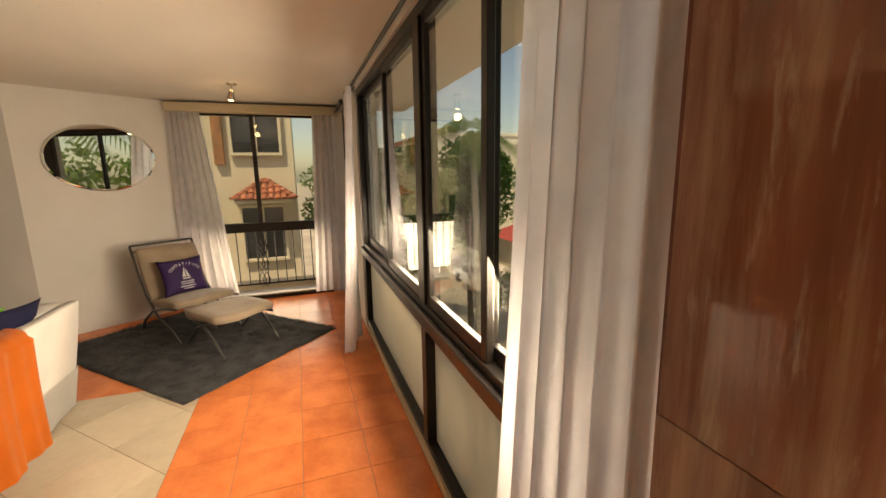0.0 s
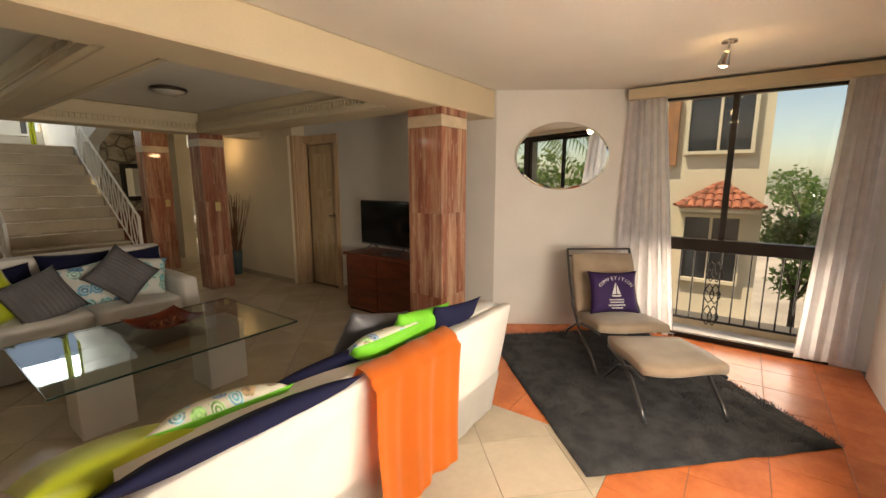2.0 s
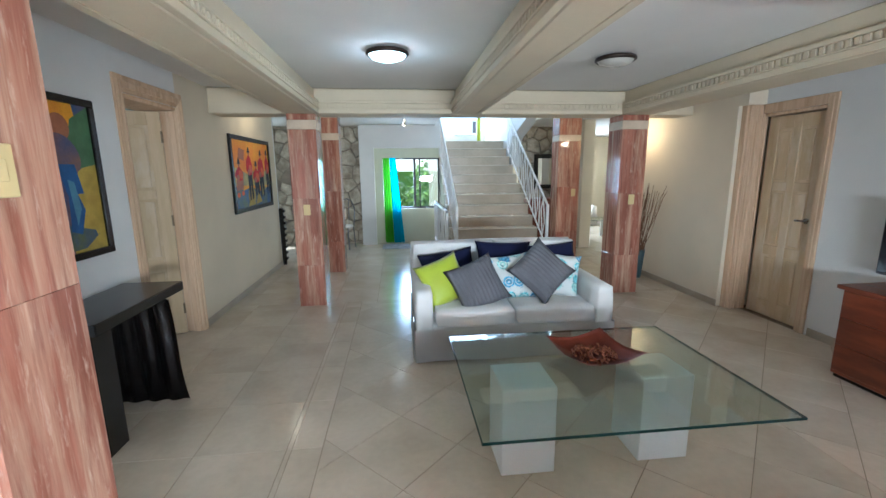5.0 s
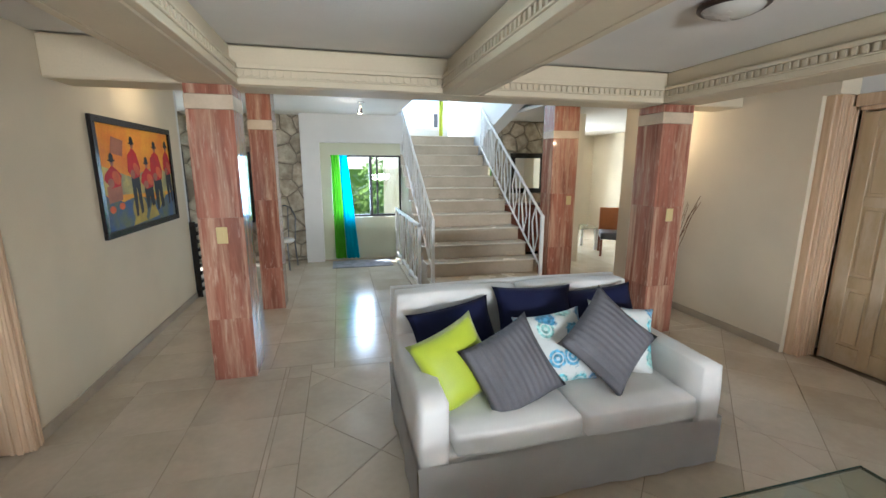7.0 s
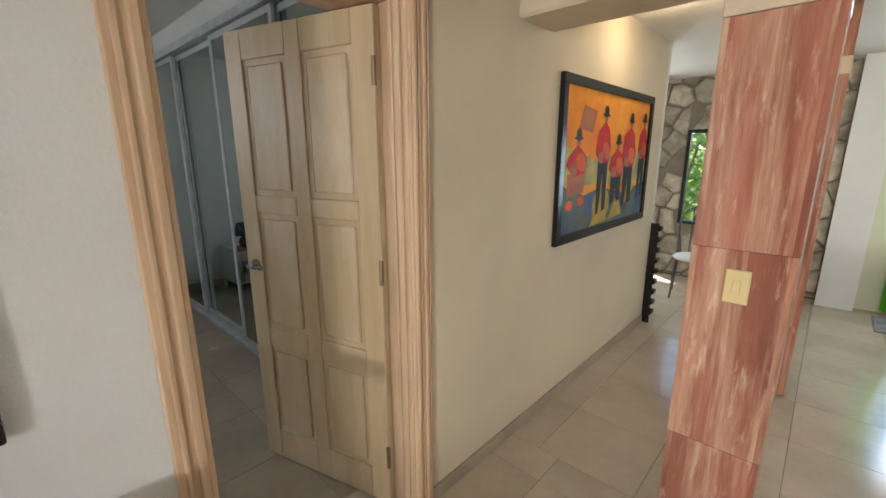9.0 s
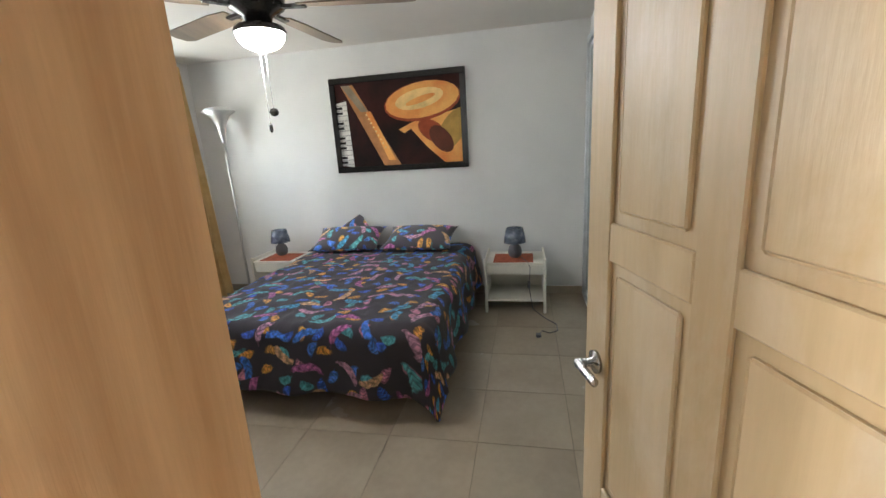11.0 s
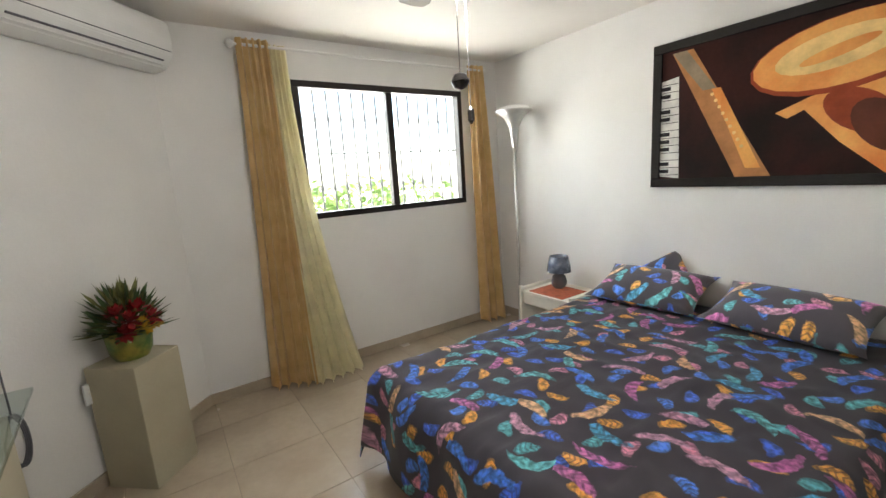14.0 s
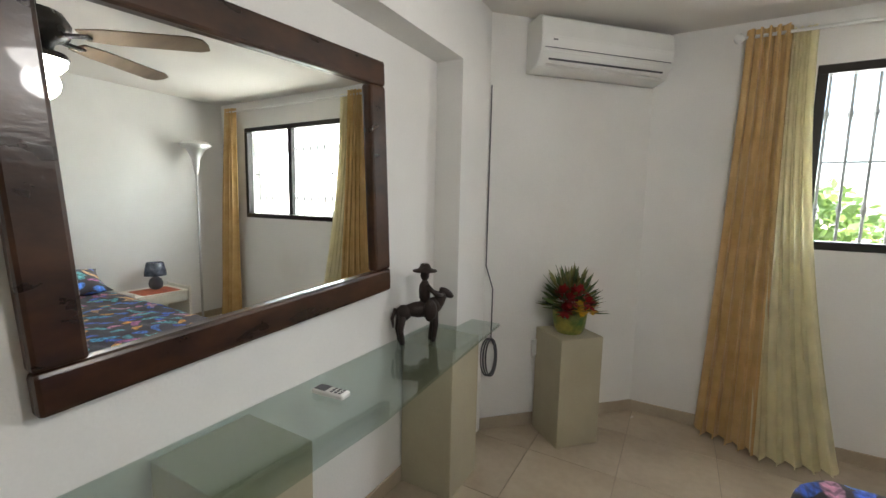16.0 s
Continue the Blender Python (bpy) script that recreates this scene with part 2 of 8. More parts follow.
def add_tube(bm, pts, r, n=8, r2=None):
    pts = [Vector(p) for p in pts]
    rings = []
    up = Vector((0, 0, 1))
    for i, p in enumerate(pts):
        d = (pts[min(i + 1, len(pts) - 1)] - pts[max(i - 1, 0)]).normalized()
        a = d.cross(up if abs(d.dot(up)) < 0.95 else Vector((1, 0, 0))).normalized()
        b = d.cross(a)
        rr = r if r2 is None else r + (r2 - r) * i / (len(pts) - 1)
        rings.append([bm.verts.new(p + rr * (math.cos(2 * math.pi * k / n) * a + math.sin(2 * math.pi * k / n) * b)) for k in range(n)])
    for q, s in zip(rings, rings[1:]):
        for k in range(n):
            bm.faces.new((q[k], q[(k + 1) % n], s[(k + 1) % n], s[k]))
    bm.faces.new(rings[0][::-1])
    bm.faces.new(rings[-1])


def tube(pts, r, n=8, r2=None):
    bm = bmesh.new()
    add_tube(bm, pts, r, n, r2)
    return bm


def prism(poly, z0, z1, bevel=0.0):
    bm = bmesh.new()
    add_prism(bm, poly, z0, z1, bevel)
    return bm


def add_prism(bm, poly, z0, z1, bevel=0.0):
    lo = [bm.verts.new((x, y, z0)) for x, y in poly]
    hi = [bm.verts.new((x, y, z1)) for x, y in poly]
    bm.faces.new(lo[::-1])
    top = bm.faces.new(hi)
    n = len(poly)
    for k in range(n):
        bm.faces.new((lo[k], lo[(k + 1) % n], hi[(k + 1) % n], hi[k]))
    if bevel:
        bmesh.ops.bevel(bm, geom=list(top.edges), offset=bevel, segments=1, affect="EDGES")


# plan: x to the television wall, y into the house, z up
BED_CEIL = 2.62
H = 2.42


def walls():
    def w(name, material, *boxes):
        bm = bmesh.new()
        for lo, hi in boxes:
            add_box(bm, lo, hi)
        return struct(name, bm, material)

    # wall between the living room and the bedroom, with the door opening
    w("wall_west_white", WHITE, ((-0.21, 0.5, 0), (0, 5.47, 2.7)))
    w("wall_west_over_door", WHITE, ((-0.21, 5.47, 2.12), (0, 6.28, 2.7)))
    w("wall_west_cream", CREAM, ((-0.21, 6.28, 0), (0, 9.19, 2.7)))
    # television wall
    w("wall_east_white", WHITE, ((5.7, 3.4, 0), (5.95, 5.5, H)), ((5.7, 5.5, 2.07), (5.95, 6.14, H)))
    w("wall_east_cream", CREAM, ((5.5, 6.26, 0), (5.95, 8.6, 2.6)), ((5.95, 5.4, 0), (6.05, 6.3, 2.6)), ((5.5, 6.14, 2.16), (5.95, 6.26, H)))
    bm = bmesh.new()
    add_prism(bm, [(5.7, 3.0), (5.95, 3.0), (6.65, 2.0), (6.65, 3.4), (5.7, 3.4)][:1] + [(6.46, 1.85), (6.7, 1.85), (6.7, 3.4), (5.7, 3.4)], 0, H)
    struct("wall_diagonal", bm, WHITE)
    # end wall of the veranda, opening y 0.25..1.85
    w("wall_end", WHITE, ((6.46, -0.2, 0), (6.7, 0.28, H)), ((6.46, 0.28, 2.32), (6.7, 1.85, H)), ((6.46, 0.28, 0), (6.7, 1.85, 0.06)))
    w("pelmet_end", BEAM, ((6.3, 0.03, 2.3), (6.459, 1.9, 2.395)))
    # long window wall
    w("wall_south", WHITE, ((0.0, -0.2, 0), (0.66, 0.0, H)), ((4.95, -0.2, 0), (5.55, 0.0, H)), ((0.66, -0.2, 2.36), (6.46, 0.0, H)), ((5.55, -0.2, 0), (6.3, 0, 0.8)))
    w("kerb_south", BEAM, ((1.33, -0.14, 0), (4.95, 0.0, 0.05)))
    # veranda back end, behind the start
    w("wall_veranda_back", WHITE, ((-0.3, -0.2, 0), (0.0, 0.5, H)))
    # hall and far rooms
    w("wall_hall_end", WHITE, ((1.35, 11.05, 0), (1.66, 11.25, 2.6)), ((1.66, 11.05, 0), (2.85, 11.25, 0.74)), ((1.66, 11.05, 1.8), (2.85, 11.25, 2.6)),
      ((2.85, 11.05, 0), (3.0, 11.25, 2.2)), ((1.2, 10.9, 0), (1.49, 11.25, 2.6)), ((1.49, 10.9, 2.0), (2.86, 11.05, 2.45)))
    w("wall_hall_niche", mat("pale_green_plaster", (0.62, 0.62, 0.46), 0.75, scale=1.5, var=0.05, fine=90), ((1.491, 11.035, 0), (2.84, 11.049, 0.74)), ((1.491, 11.035, 1.8), (2.84, 11.049, 1.999)), ((1.491, 11.035, 0.74), (1.659, 11.049, 1.8)))
    w("wall_dining_side", WHITE, ((-2.6, 9.2, 0), (-2.4, 11.5, 2.6)), ((-2.6, 9.19, 0), (-0.0, 9.25, 2.6)))
    w("wall_lounge", CREAM, ((8.6, 8.6, 0), (8.8, 14.2, 2.8)), ((4.4, 14.0, 0), (5.6, 14.2, 2.8)), ((5.6, 14.0, 0), (7.3, 14.2, 0.8)), ((5.6, 14.0, 2.0), (7.3, 14.2, 2.8)),
      ((7.3, 14.0, 0), (8.8, 14.2, 2.8)), ((5.95, 8.5, 0), (8.8, 8.6, 2.8)), ((5.5, 9.9, 0), (5.72, 10.4, 2.6)))
    # upper landing
    w("wall_stairwell", WHITE, ((2.6, 13.8, 1.9), (3.0, 14.0, 5.2)), ((3.0, 13.8, 1.9), (4.6, 14.0, 2.6)), ((3.0, 13.8, 4.6), (4.6, 14.0, 5.2)), ((4.6, 13.8, 1.9), (4.8, 14.0, 5.2)),
      ((2.55, 9.3, 2.6), (2.75, 13.8, 5.2)), ((4.45, 11.2, 1.6), (4.65, 13.8, 5.2)), ((4.6, 8.9, 2.5), (4.8, 13.8, 5.2)), ((2.6, 8.9, 2.6), (4.8, 9.1, 5.2)))
    # bedroom
    w("wall_bed_niche", WHITE, ((-0.31, 3.4, 0), (-0.21, 5.47, BED_CEIL)), ((-0.31, 5.47, 2.12), (-0.21, 6.28, BED_CEIL)), ((-0.31, 6.28, 0), (-0.21, 7.1, BED_CEIL)))
    w("pillar_bedroom", WHITE, ((-0.47, 3.04, 0), (-0.21, 3.4, BED_CEIL)), ((-0.47, 3.4, 2.25), (-0.31, 6.44, BED_CEIL)))
    bm = prism([(-0.47, 3.04), (-0.2, 3.04), (-0.2, 1.95), (-1.3, 1.95), (-1.3, 2.2)], 0, BED_CEIL)
    struct("wall_bed_diagonal", bm, WHITE)
    w("wall_bed_window", WHITE, ((-2.15, 2.0, 0), (-1.3, 2.2, BED_CEIL)), ((-3.75, 2.0, 0), (-2.15, 2.2, 1.26)), ((-3.75, 2.0, 2.32), (-2.15, 2.2, BED_CEIL)), ((-4.4, 2.0, 0), (-3.75, 2.2, BED_CEIL)))
    w("wall_bed_head", WHITE, ((-4.4, 2.2, 0), (-4.2, 7.1, BED_CEIL)))
    w("wall_bed_wardrobe", WHITE, ((-4.2, 7.05, 0), (-0.21, 7.25, BED_CEIL)), ((-4.2, 6.44, 2.46), (-0.31, 7.05, BED_CEIL)))


walls()


def ceilings():
    struct("ceiling_veranda", box((-0.3, -0.9, H), (6.7, 3.02, H + 0.15)), CEIL)
    struct("ceiling_living", box((-0.21, 3.02, H), (5.95, 6.9, H + 0.15)), CEIL)
    bm = bmesh.new()
    add_box(bm, (-2.6, 6.9, H + 0.03), (2.75, 11.25, H + 0.18))
    add_box(bm, (2.75, 6.9, H + 0.03), (4.6, 9.1, H + 0.18))
    add_box(bm, (4.6, 6.9, H + 0.03), (8.8, 14.2, H + 0.18))
    struct("ceiling_hall", bm, CEIL)
    struct("ceiling_stairwell", box((2.5, 8.9, 5.0), (4.9, 14.1, 5.15)), CEIL)
    struct("ceiling_bedroom", box((-4.4, 1.95, BED_CEIL), (-0.2, 7.2, BED_CEIL + 0.15)), CEIL)

    def beam(name, lo, hi):
        b = struct(name, box(lo, hi, 0.012), BEAM)
        return b

    beam("beam_front", (0.0, 3.02, 2.15), (5.7, 3.4, H))
    beam("beam_rear", (0.0, 6.93, 2.155), (5.5, 7.25, H))
    for name, x0, x1 in (("beam_left", 0.82, 1.1), ("beam_middle", 2.63, 2.87), ("beam_right", 4.62, 4.93)):
        beam(name, (x0, 3.4, 2.157), (x1, 6.93, H))
    # mouldings along the coffers
    bm = bmesh.new()
    runs = []
    for x0, x1 in ((1.1, 2.63), (2.87, 4.62)):
        for (ax, a, b, s) in (("y", 3.4, 6.93, x0), ("y", 3.4, 6.93, x1), ("x", x0, x1, 6.93), ("x", x0, x1, 3.4)):
            runs.append((ax, a, b, s, 1 if s in (x0, 3.4) else -1))
    runs.append(("y", 3.4, 6.93, 4.93, 1))
    runs.append(("y", 3.4, 6.93, 0.82, -1))
    for ax, a, b, s, d in runs:
        for z0, z1, o in ((2.158, 2.2, 0.045), (2.2, 2.212, 0.055), (2.212, 2.262, 0.03), (2.262, 2.29, 0.05)):
            lo, hi = min(s, s + d * o), max(s, s + d * o)
            if ax == "y":
                add_box(bm, (lo, a, z0), (hi, b, z1), 0.003)
            else:
                add_box(bm, (a, lo, z0), (b, hi, z1), 0.003)
        n = int((b - a) / 0.05)
        for k in range(n):
            c = a + (k + 0.5) * (b - a) / n
            lo, hi = min(s, s + d * 0.046), max(s, s + d * 0.046)
            if ax == "y":
                add_box(bm, (lo, c - 0.012, 2.216), (hi, c + 0.012, 2.258))
            else:
                add_box(bm, (c - 0.012, lo, 2.216), (c + 0.012, hi, 2.258))
    struct("trim_moulding", bm, BEAM)


ceilings()


def column(x0, x1, y0, y1, top=2.155):
    c = tagged(empty("column", ((x0 + x1) / 2, (y0 + y1) / 2, 0)), "square column clad in polished red travertine with a cream band", "column", "clad columns", "structure")
    hx, hy = (x1 - x0) / 2, (y1 - y0) / 2
    part("core", box((-hx + 0.02, -hy + 0.02, 0), (hx - 0.02, hy - 0.02, top)), BAND, c)
    zs = [0, 0.484, 1.246, 1.99]
    for a, b in list(zip(zs, zs[1:])) + [(2.09, top)]:
        for sx, sy in ((1, 0), (-1, 0), (0, 1), (0, -1)):
            if sx:
                lo, hi = (min(sx * (hx - 0.02), sx * hx), -hy + 0.001, a + 0.0007), (max(sx * (hx - 0.02), sx * hx), hy - 0.001, b - 0.0007)
            else:
                lo, hi = (-hx + 0.02, min(sy * (hy - 0.02), sy * hy), a + 0.0007), (hx - 0.02, max(sy * (hy - 0.02), sy * hy), b - 0.0007)
            part("panel", box(lo, hi, 0.0007), TRAV, c)
    part("band", box((-hx - 0.003, -hy - 0.003, 1.992), (hx + 0.003, hy + 0.003, 2.088), 0.003), BAND, c, "cream marble band")
    return c


column(0.72, 1.09, 3.04, 3.34)
column(4.8, 5.19, 3.03, 3.4)
column(0.8, 1.1, 6.9, 7.2)
column(4.6, 4.92, 6.9, 7.22)
column(0.88, 1.12, 8.53, 8.8, H + 0.02)
column(4.62, 5.0, 8.9, 9.2, H + 0.02)
column(0.66, 1.215, -0.2, 0.115, 2.36)


# floors: each tile its own piece
def clip(poly, x0, y0, x1, y1):
    for ax, v, s in ((0, x0, 1), (0, x1, -1), (1, y0, 1), (1, y1, -1)):
        out = []
        for p, q in zip(poly, poly[1:] + poly[:1]):
            a, b = s * (p[ax] - v), s * (q[ax] - v)
            if a >= 0:
                out.append(p)
            if (a > 0) != (b > 0) and a != b:
                t = a / (a - b)
                out.append(tuple(p[i] + t * (q[i] - p[i]) for i in range(2)))
        poly = out
        if len(poly) < 3:
            return []
    return poly


def tiles(floor, rects, size, origin, angle, material, name, gap=0.003, limit=300):
    ca, sa = math.cos(radians(angle)), math.sin(radians(angle))
    cache = {}
    made = 0
    rest = bmesh.new()
    h = size / 2 - gap / 2
    for x0, y0, x1, y1 in rects:
        R = int(max(abs(v - o) for v, o in ((x0, origin[0]), (x1, origin[0]), (y0, origin[1]), (y1, origin[1]))) * 1.5 / size) + 2
        for i in range(-R, R):
            for j in range(-R, R):
                u, v = (i + 0.5) * size, (j + 0.5) * size
                cx, cy = origin[0] + u * ca - v * sa, origin[1] + u * sa + v * ca
                if not (x0 - size < cx < x1 + size and y0 - size < cy < y1 + size):
                    continue
                sq = [(cx + a * ca - b * sa, cy + a * sa + b * ca) for a, b in ((-h, -h), (h, -h), (h, h), (-h, h))]
                p = clip(sq, x0 + gap / 2, y0 + gap / 2, x1 - gap / 2, y1 - gap / 2)
                if len(p) < 3:
                    continue
                area2 = sum(a[0] * b[1] - b[0] * a[1] for a, b in zip(p, p[1:] + p[:1]))
                if area2 < 0.0012:
                    continue
                if made >= limit:
                    add_prism(rest, p, 0.0, 0.006)
                    continue
                made += 1
                full = len(p) == 4 and abs(area2 / 2 - (2 * h) ** 2) < 1e-6
                key = "full"
                if full and key in cache:
                    ob = new(name, cache[key])
                    ob.location = (cx, cy, -0.006)
                else:
                    q = [(a - cx, b - cy) for a, b in p]
                    bm = prism(q, 0, 0.006, 0.0012)
                    me = bpy.data.meshes.new(name)
                    bm.to_mesh(me)
                    bm.free()
                    me.materials.append(material)
                    ob = new(name, me)
                    ob.location = (cx, cy, -0.006)
                    if full:
                        cache[key] = me
                ob.parent = floor
    if len(rest.verts):
        o = part(name + "_rest", rest, material, floor)
        o.location = (0, 0, -0.006)
        o["kind"] = "stuff"
    else:
        rest.free()


def floors():
    f1 = struct("floor_living", box((-0.3, 1.36, -0.2), (6.1, 7.0, -0.003)), GROUT)
    f2 = struct("floor_veranda", box((-0.3, -0.2, -0.2), (6.7, 1.36, -0.003)), GROUT)
    f3 = struct("floor_hall", box((-2.6, 7.0, -0.2), (8.8, 14.2, -0.003)), GROUT)
    f4 = struct("floor_bedroom", box((-4.4, 1.95, -0.2), (-0.3, 7.2, -0.003)), mat("pale_grout", (0.27, 0.22, 0.16), 0.9, fine=200))
    tiles(f1, [(1.5, 1.36, 4.25, 6.9), (4.25, 2.9, 5.7, 6.9)], 0.444, (1.95, 4.55), 45, BEIGE, "tile", limit=280)
    tiles(f1, [(0.0, 1.36, 1.33, 7.0)], 0.5, (0.3, 4.3), 0, BEIGE, "tile_plain")
    tiles(f1, [(1.33, 1.36, 1.5, 7.0)], 0.5, (1.33, 4.3), 0, BEIGE, "tile_strip")
    tiles(f1, [(1.5, 6.9, 5.7, 7.0)], 0.5, (1.68, 6.5), 0, BEIGE, "tile_strip_end")
    tiles(f2, [(-0.2, 0.0, 6.46, 1.36)], 0.353, (3.541, 1.01), 0, ORANGE, "tile_terracotta")
    tiles(f1, [(4.25, 1.36, 6.46, 2.9)], 0.353, (3.541, 1.01), 0, ORANGE, "tile_terracotta_corner")
    tiles(f3, [(-2.4, 7.0, 5.5, 11.1), (5.5, 8.6, 8.6, 14.0), (4.6, 11.1, 5.5, 14.0)], 0.5, (1.68, 7.0), 0, BEIGE, "tile_hall", limit=200)
    tiles(f4, [(-4.2, 2.2, -0.3, 6.44)], 0.5, (-2.82, 5.58), 0, BEDTILE, "tile_bedroom")
    struct("floor_threshold", box((-0.31, 5.47, -0.1), (0.0, 6.28, -0.0005)), BEIGE)
    struct("floor_wardrobe", box((-4.2, 6.44, -0.1), (-0.3, 7.05, -0.002)), BEIGE)


def skirt():
    bm = bmesh.new()
    for lo, hi in (((0.001, 6.352, 0), (0.014, 9.19, 0.075)), ((0.001, 0.5, 0), (0.014, 5.4, 0.075)), ((5.486, 6.262, 0), (5.499, 8.6, 0.075)), ((5.686, 3.4, 0), (5.699, 5.38, 0.075)),
                   ((-4.199, 2.2, 0), (-4.186, 6.44, 0.08)), ((-4.186, 2.201, 0), (-1.3, 2.214, 0.08)), ((-0.324, 3.4, 0), (-0.311, 5.4, 0.08))):
        add_box(bm, lo, hi, 0.002)
    dx, dy = -0.83, -0.84
    L = math.hypot(dx, dy)
    nx, ny = dy / L * 0.013, -dx / L * 0.013
    add_prism(bm, [(-0.47, 3.04), (-0.47 + nx, 3.04 + ny), (-1.3 + nx, 2.2 + ny), (-1.3, 2.2)], 0, 0.08)
    bmesh.ops.recalc_face_normals(bm, faces=bm.faces)
    struct("baseboard", bm, mat("baseboard_ceramic", (0.4, 0.33, 0.24), 0.3, scale=3))


floors()
skirt()

# outdoors: the street lies two floors below
GZ = -6.3
struct("ground", box((-150, -300, GZ - 0.3), (400, 250, GZ)), mat("sandy_ground", (0.5, 0.42, 0.31), 0.95, scale=0.3, var=0.2, fine=6, bump=0.1))
BARK = mat("pale_ringed_bark", (0.33, 0.3, 0.25), 0.9, scale=9, var=0.3, fine=40, stretch=(0.4, 0.4, 3.5), color2=(0.2, 0.18, 0.15), bump=0.3)
TRUNK = mat("brown_bark", (0.14, 0.1, 0.07), 0.95, scale=6, var=0.3, bump=0.25)
# Two leaf greens, LEAVES2 the darker; outdoors() gives each tree one of them.
LEAVES = mat("mid_green_leaves", (0.11, 0.17, 0.045), 0.6, scale=1.5, var=0.3, fine=8, color2=(0.05, 0.11, 0.02), bump=0)
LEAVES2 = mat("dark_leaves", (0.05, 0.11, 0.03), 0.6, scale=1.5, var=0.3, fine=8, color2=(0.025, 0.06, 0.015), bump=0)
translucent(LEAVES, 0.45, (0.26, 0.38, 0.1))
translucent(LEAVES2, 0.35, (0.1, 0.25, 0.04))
TILEM = mat("red_roof_tile", (0.5, 0.16, 0.08), 0.85, scale=6, var=0.25, rand=0.2, bump=0.1)
DARKWIN = mat("dark_window_glass", (0.03, 0.035, 0.04), 0.1, scale=2, var=0.3, bump=0)
FWHITE = mat("pale_facade_render", (0.72, 0.67, 0.55), 0.9, scale=0.6, var=0.1, fine=12)


def leaf_cloud(rnd, centres, n, size, up=0.2):
    verts, faces = [], []
    for _ in range(n):
        c, r = rnd.choice(centres)
        a, z = rnd.uniform(0, 6.283), rnd.uniform(-1, 1)
        q = math.sqrt(1 - z * z)
        k = r * rnd.uniform(0.55, 1.08)
        o = Vector(c) + Vector((q * math.cos(a), q * math.sin(a), z * 0.8)) * k
        d = Vector((rnd.uniform(-1, 1), rnd.uniform(-1, 1), rnd.uniform(-1, 0.6) + up)).normalized()
        s = d.cross(Vector((rnd.uniform(-1, 1), rnd.uniform(-1, 1), rnd.uniform(-1, 1)))).normalized()
        L_ = size * rnd.uniform(0.6, 1.3)
        i = len(verts)
        verts += [tuple(o), tuple(o + d * L_ * 0.5 + s * L_ * 0.25), tuple(o + d * L_), tuple(o + d * L_ * 0.5 - s * L_ * 0.25)]
        faces.append((i, i + 1, i + 2, i + 3))
    return verts, faces


def tree(x, y, h, r, seed, leaf=LEAVES, n=3500, size=0.22, z0=None):
    z0 = GZ if z0 is None else z0
    rnd = random.Random(seed)
    t = thing("tree", "broad leafy green tree growing beside the street", "tree", (x, y, z0), 0, "street trees")
    bm = bmesh.new()
    add_tube(bm, [(0, 0, 0), (0.1, 0.05, h * 0.3), (0, 0.1, h * 0.6)], 0.16, 8, 0.08)
    cs = []
    for k in range(12):
        a, q = rnd.uniform(0, 6.28), rnd.uniform(0.1, 0.85) * r
        c = (q * math.cos(a), q * math.sin(a), h * rnd.uniform(0.5, 0.9))
        cs.append((c, r * rnd.uniform(0.3, 0.5)))
        add_tube(bm, [(0, 0.06, h * 0.42), (c[0] * 0.5, c[1] * 0.5, h * 0.5 + (c[2] - h * 0.5) * 0.4), c], 0.06, 5, 0.02)
    part("trunk", bm, TRUNK, t)
    v, f = leaf_cloud(rnd, cs, n, size)
    me = bpy.data.meshes.new("crown")
    me.from_pydata(v, [], f)
    me.materials.append(leaf)
    c = new("crown", me)
    c.parent = t
    return t


def palm(x, y, h, seed, lean=(0, 0), r=0.17, fronds=18, fl=2.3):
    rnd = random.Random(seed)
    t = thing("palm_tree", "palm tree with a ringed pale grey trunk and drooping fronds", "palm tree", (x, y, GZ), 0, "palm trees")
    bm = bmesh.new()
    n = int(h / 0.085)
    prev = None
    for k in range(n + 1):
        q = k / n
        rr = r * (1.25 - 0.4 * q) + (0.006 if k % 2 else 0)
        c = (lean[0] * q * q, lean[1] * q * q, q * h)
        ring = [bm.verts.new((c[0] + rr * math.cos(a), c[1] + rr * math.sin(a), c[2] + 0.012 * math.sin(a * 2 + k))) for a in [2 * math.pi * j / 16 for j in range(16)]]
        if prev:
            for j in range(16):
                bm.faces.new((prev[j], prev[(j + 1) % 16], ring[(j + 1) % 16], ring[j]))
        prev = ring
    part("trunk", bm, BARK, t, smooth=True)
    verts, faces = [], []
    top = Vector((lean[0], lean[1], h))
    for k in range(fronds):
        a = 2 * math.pi * k / fronds + rnd.uniform(-0.2, 0.2)
        el = rnd.uniform(-0.1, 1.1)
        d = Vector((math.cos(a), math.sin(a), 0))
        pts = [top + d * (fl * s * math.cos(el) + 0.02) + Vector((0, 0, fl * s * math.sin(el) - fl * 0.75 * s ** 2.2)) for s in [j / 22 for j in range(23)]]
        for j in range(2, 22):
            p, q = pts[j], pts[j + 1]
            side = (q - p).cross(Vector((0, 0, 1))).normalized()
            L_ = 0.55 * math.sin(math.pi * (j / 23) ** 0.7) + 0.08
            for s in (-1, 1):
                i = len(verts)
                tip = p + side * s * L_ * 0.8 + Vector((0, 0, -L_ * 0.55)) + (q - p) * 1.5
                verts += [tuple(p), tuple(p + (q - p) * 0.55), tuple(tip)]
                faces.append((i, i + 1, i + 2))
    me = bpy.data.meshes.new("fronds")
    me.from_pydata(verts, [], faces)
    me.materials.append(LEAVES)
    c = new("fronds", me)
    c.parent = t
    return t


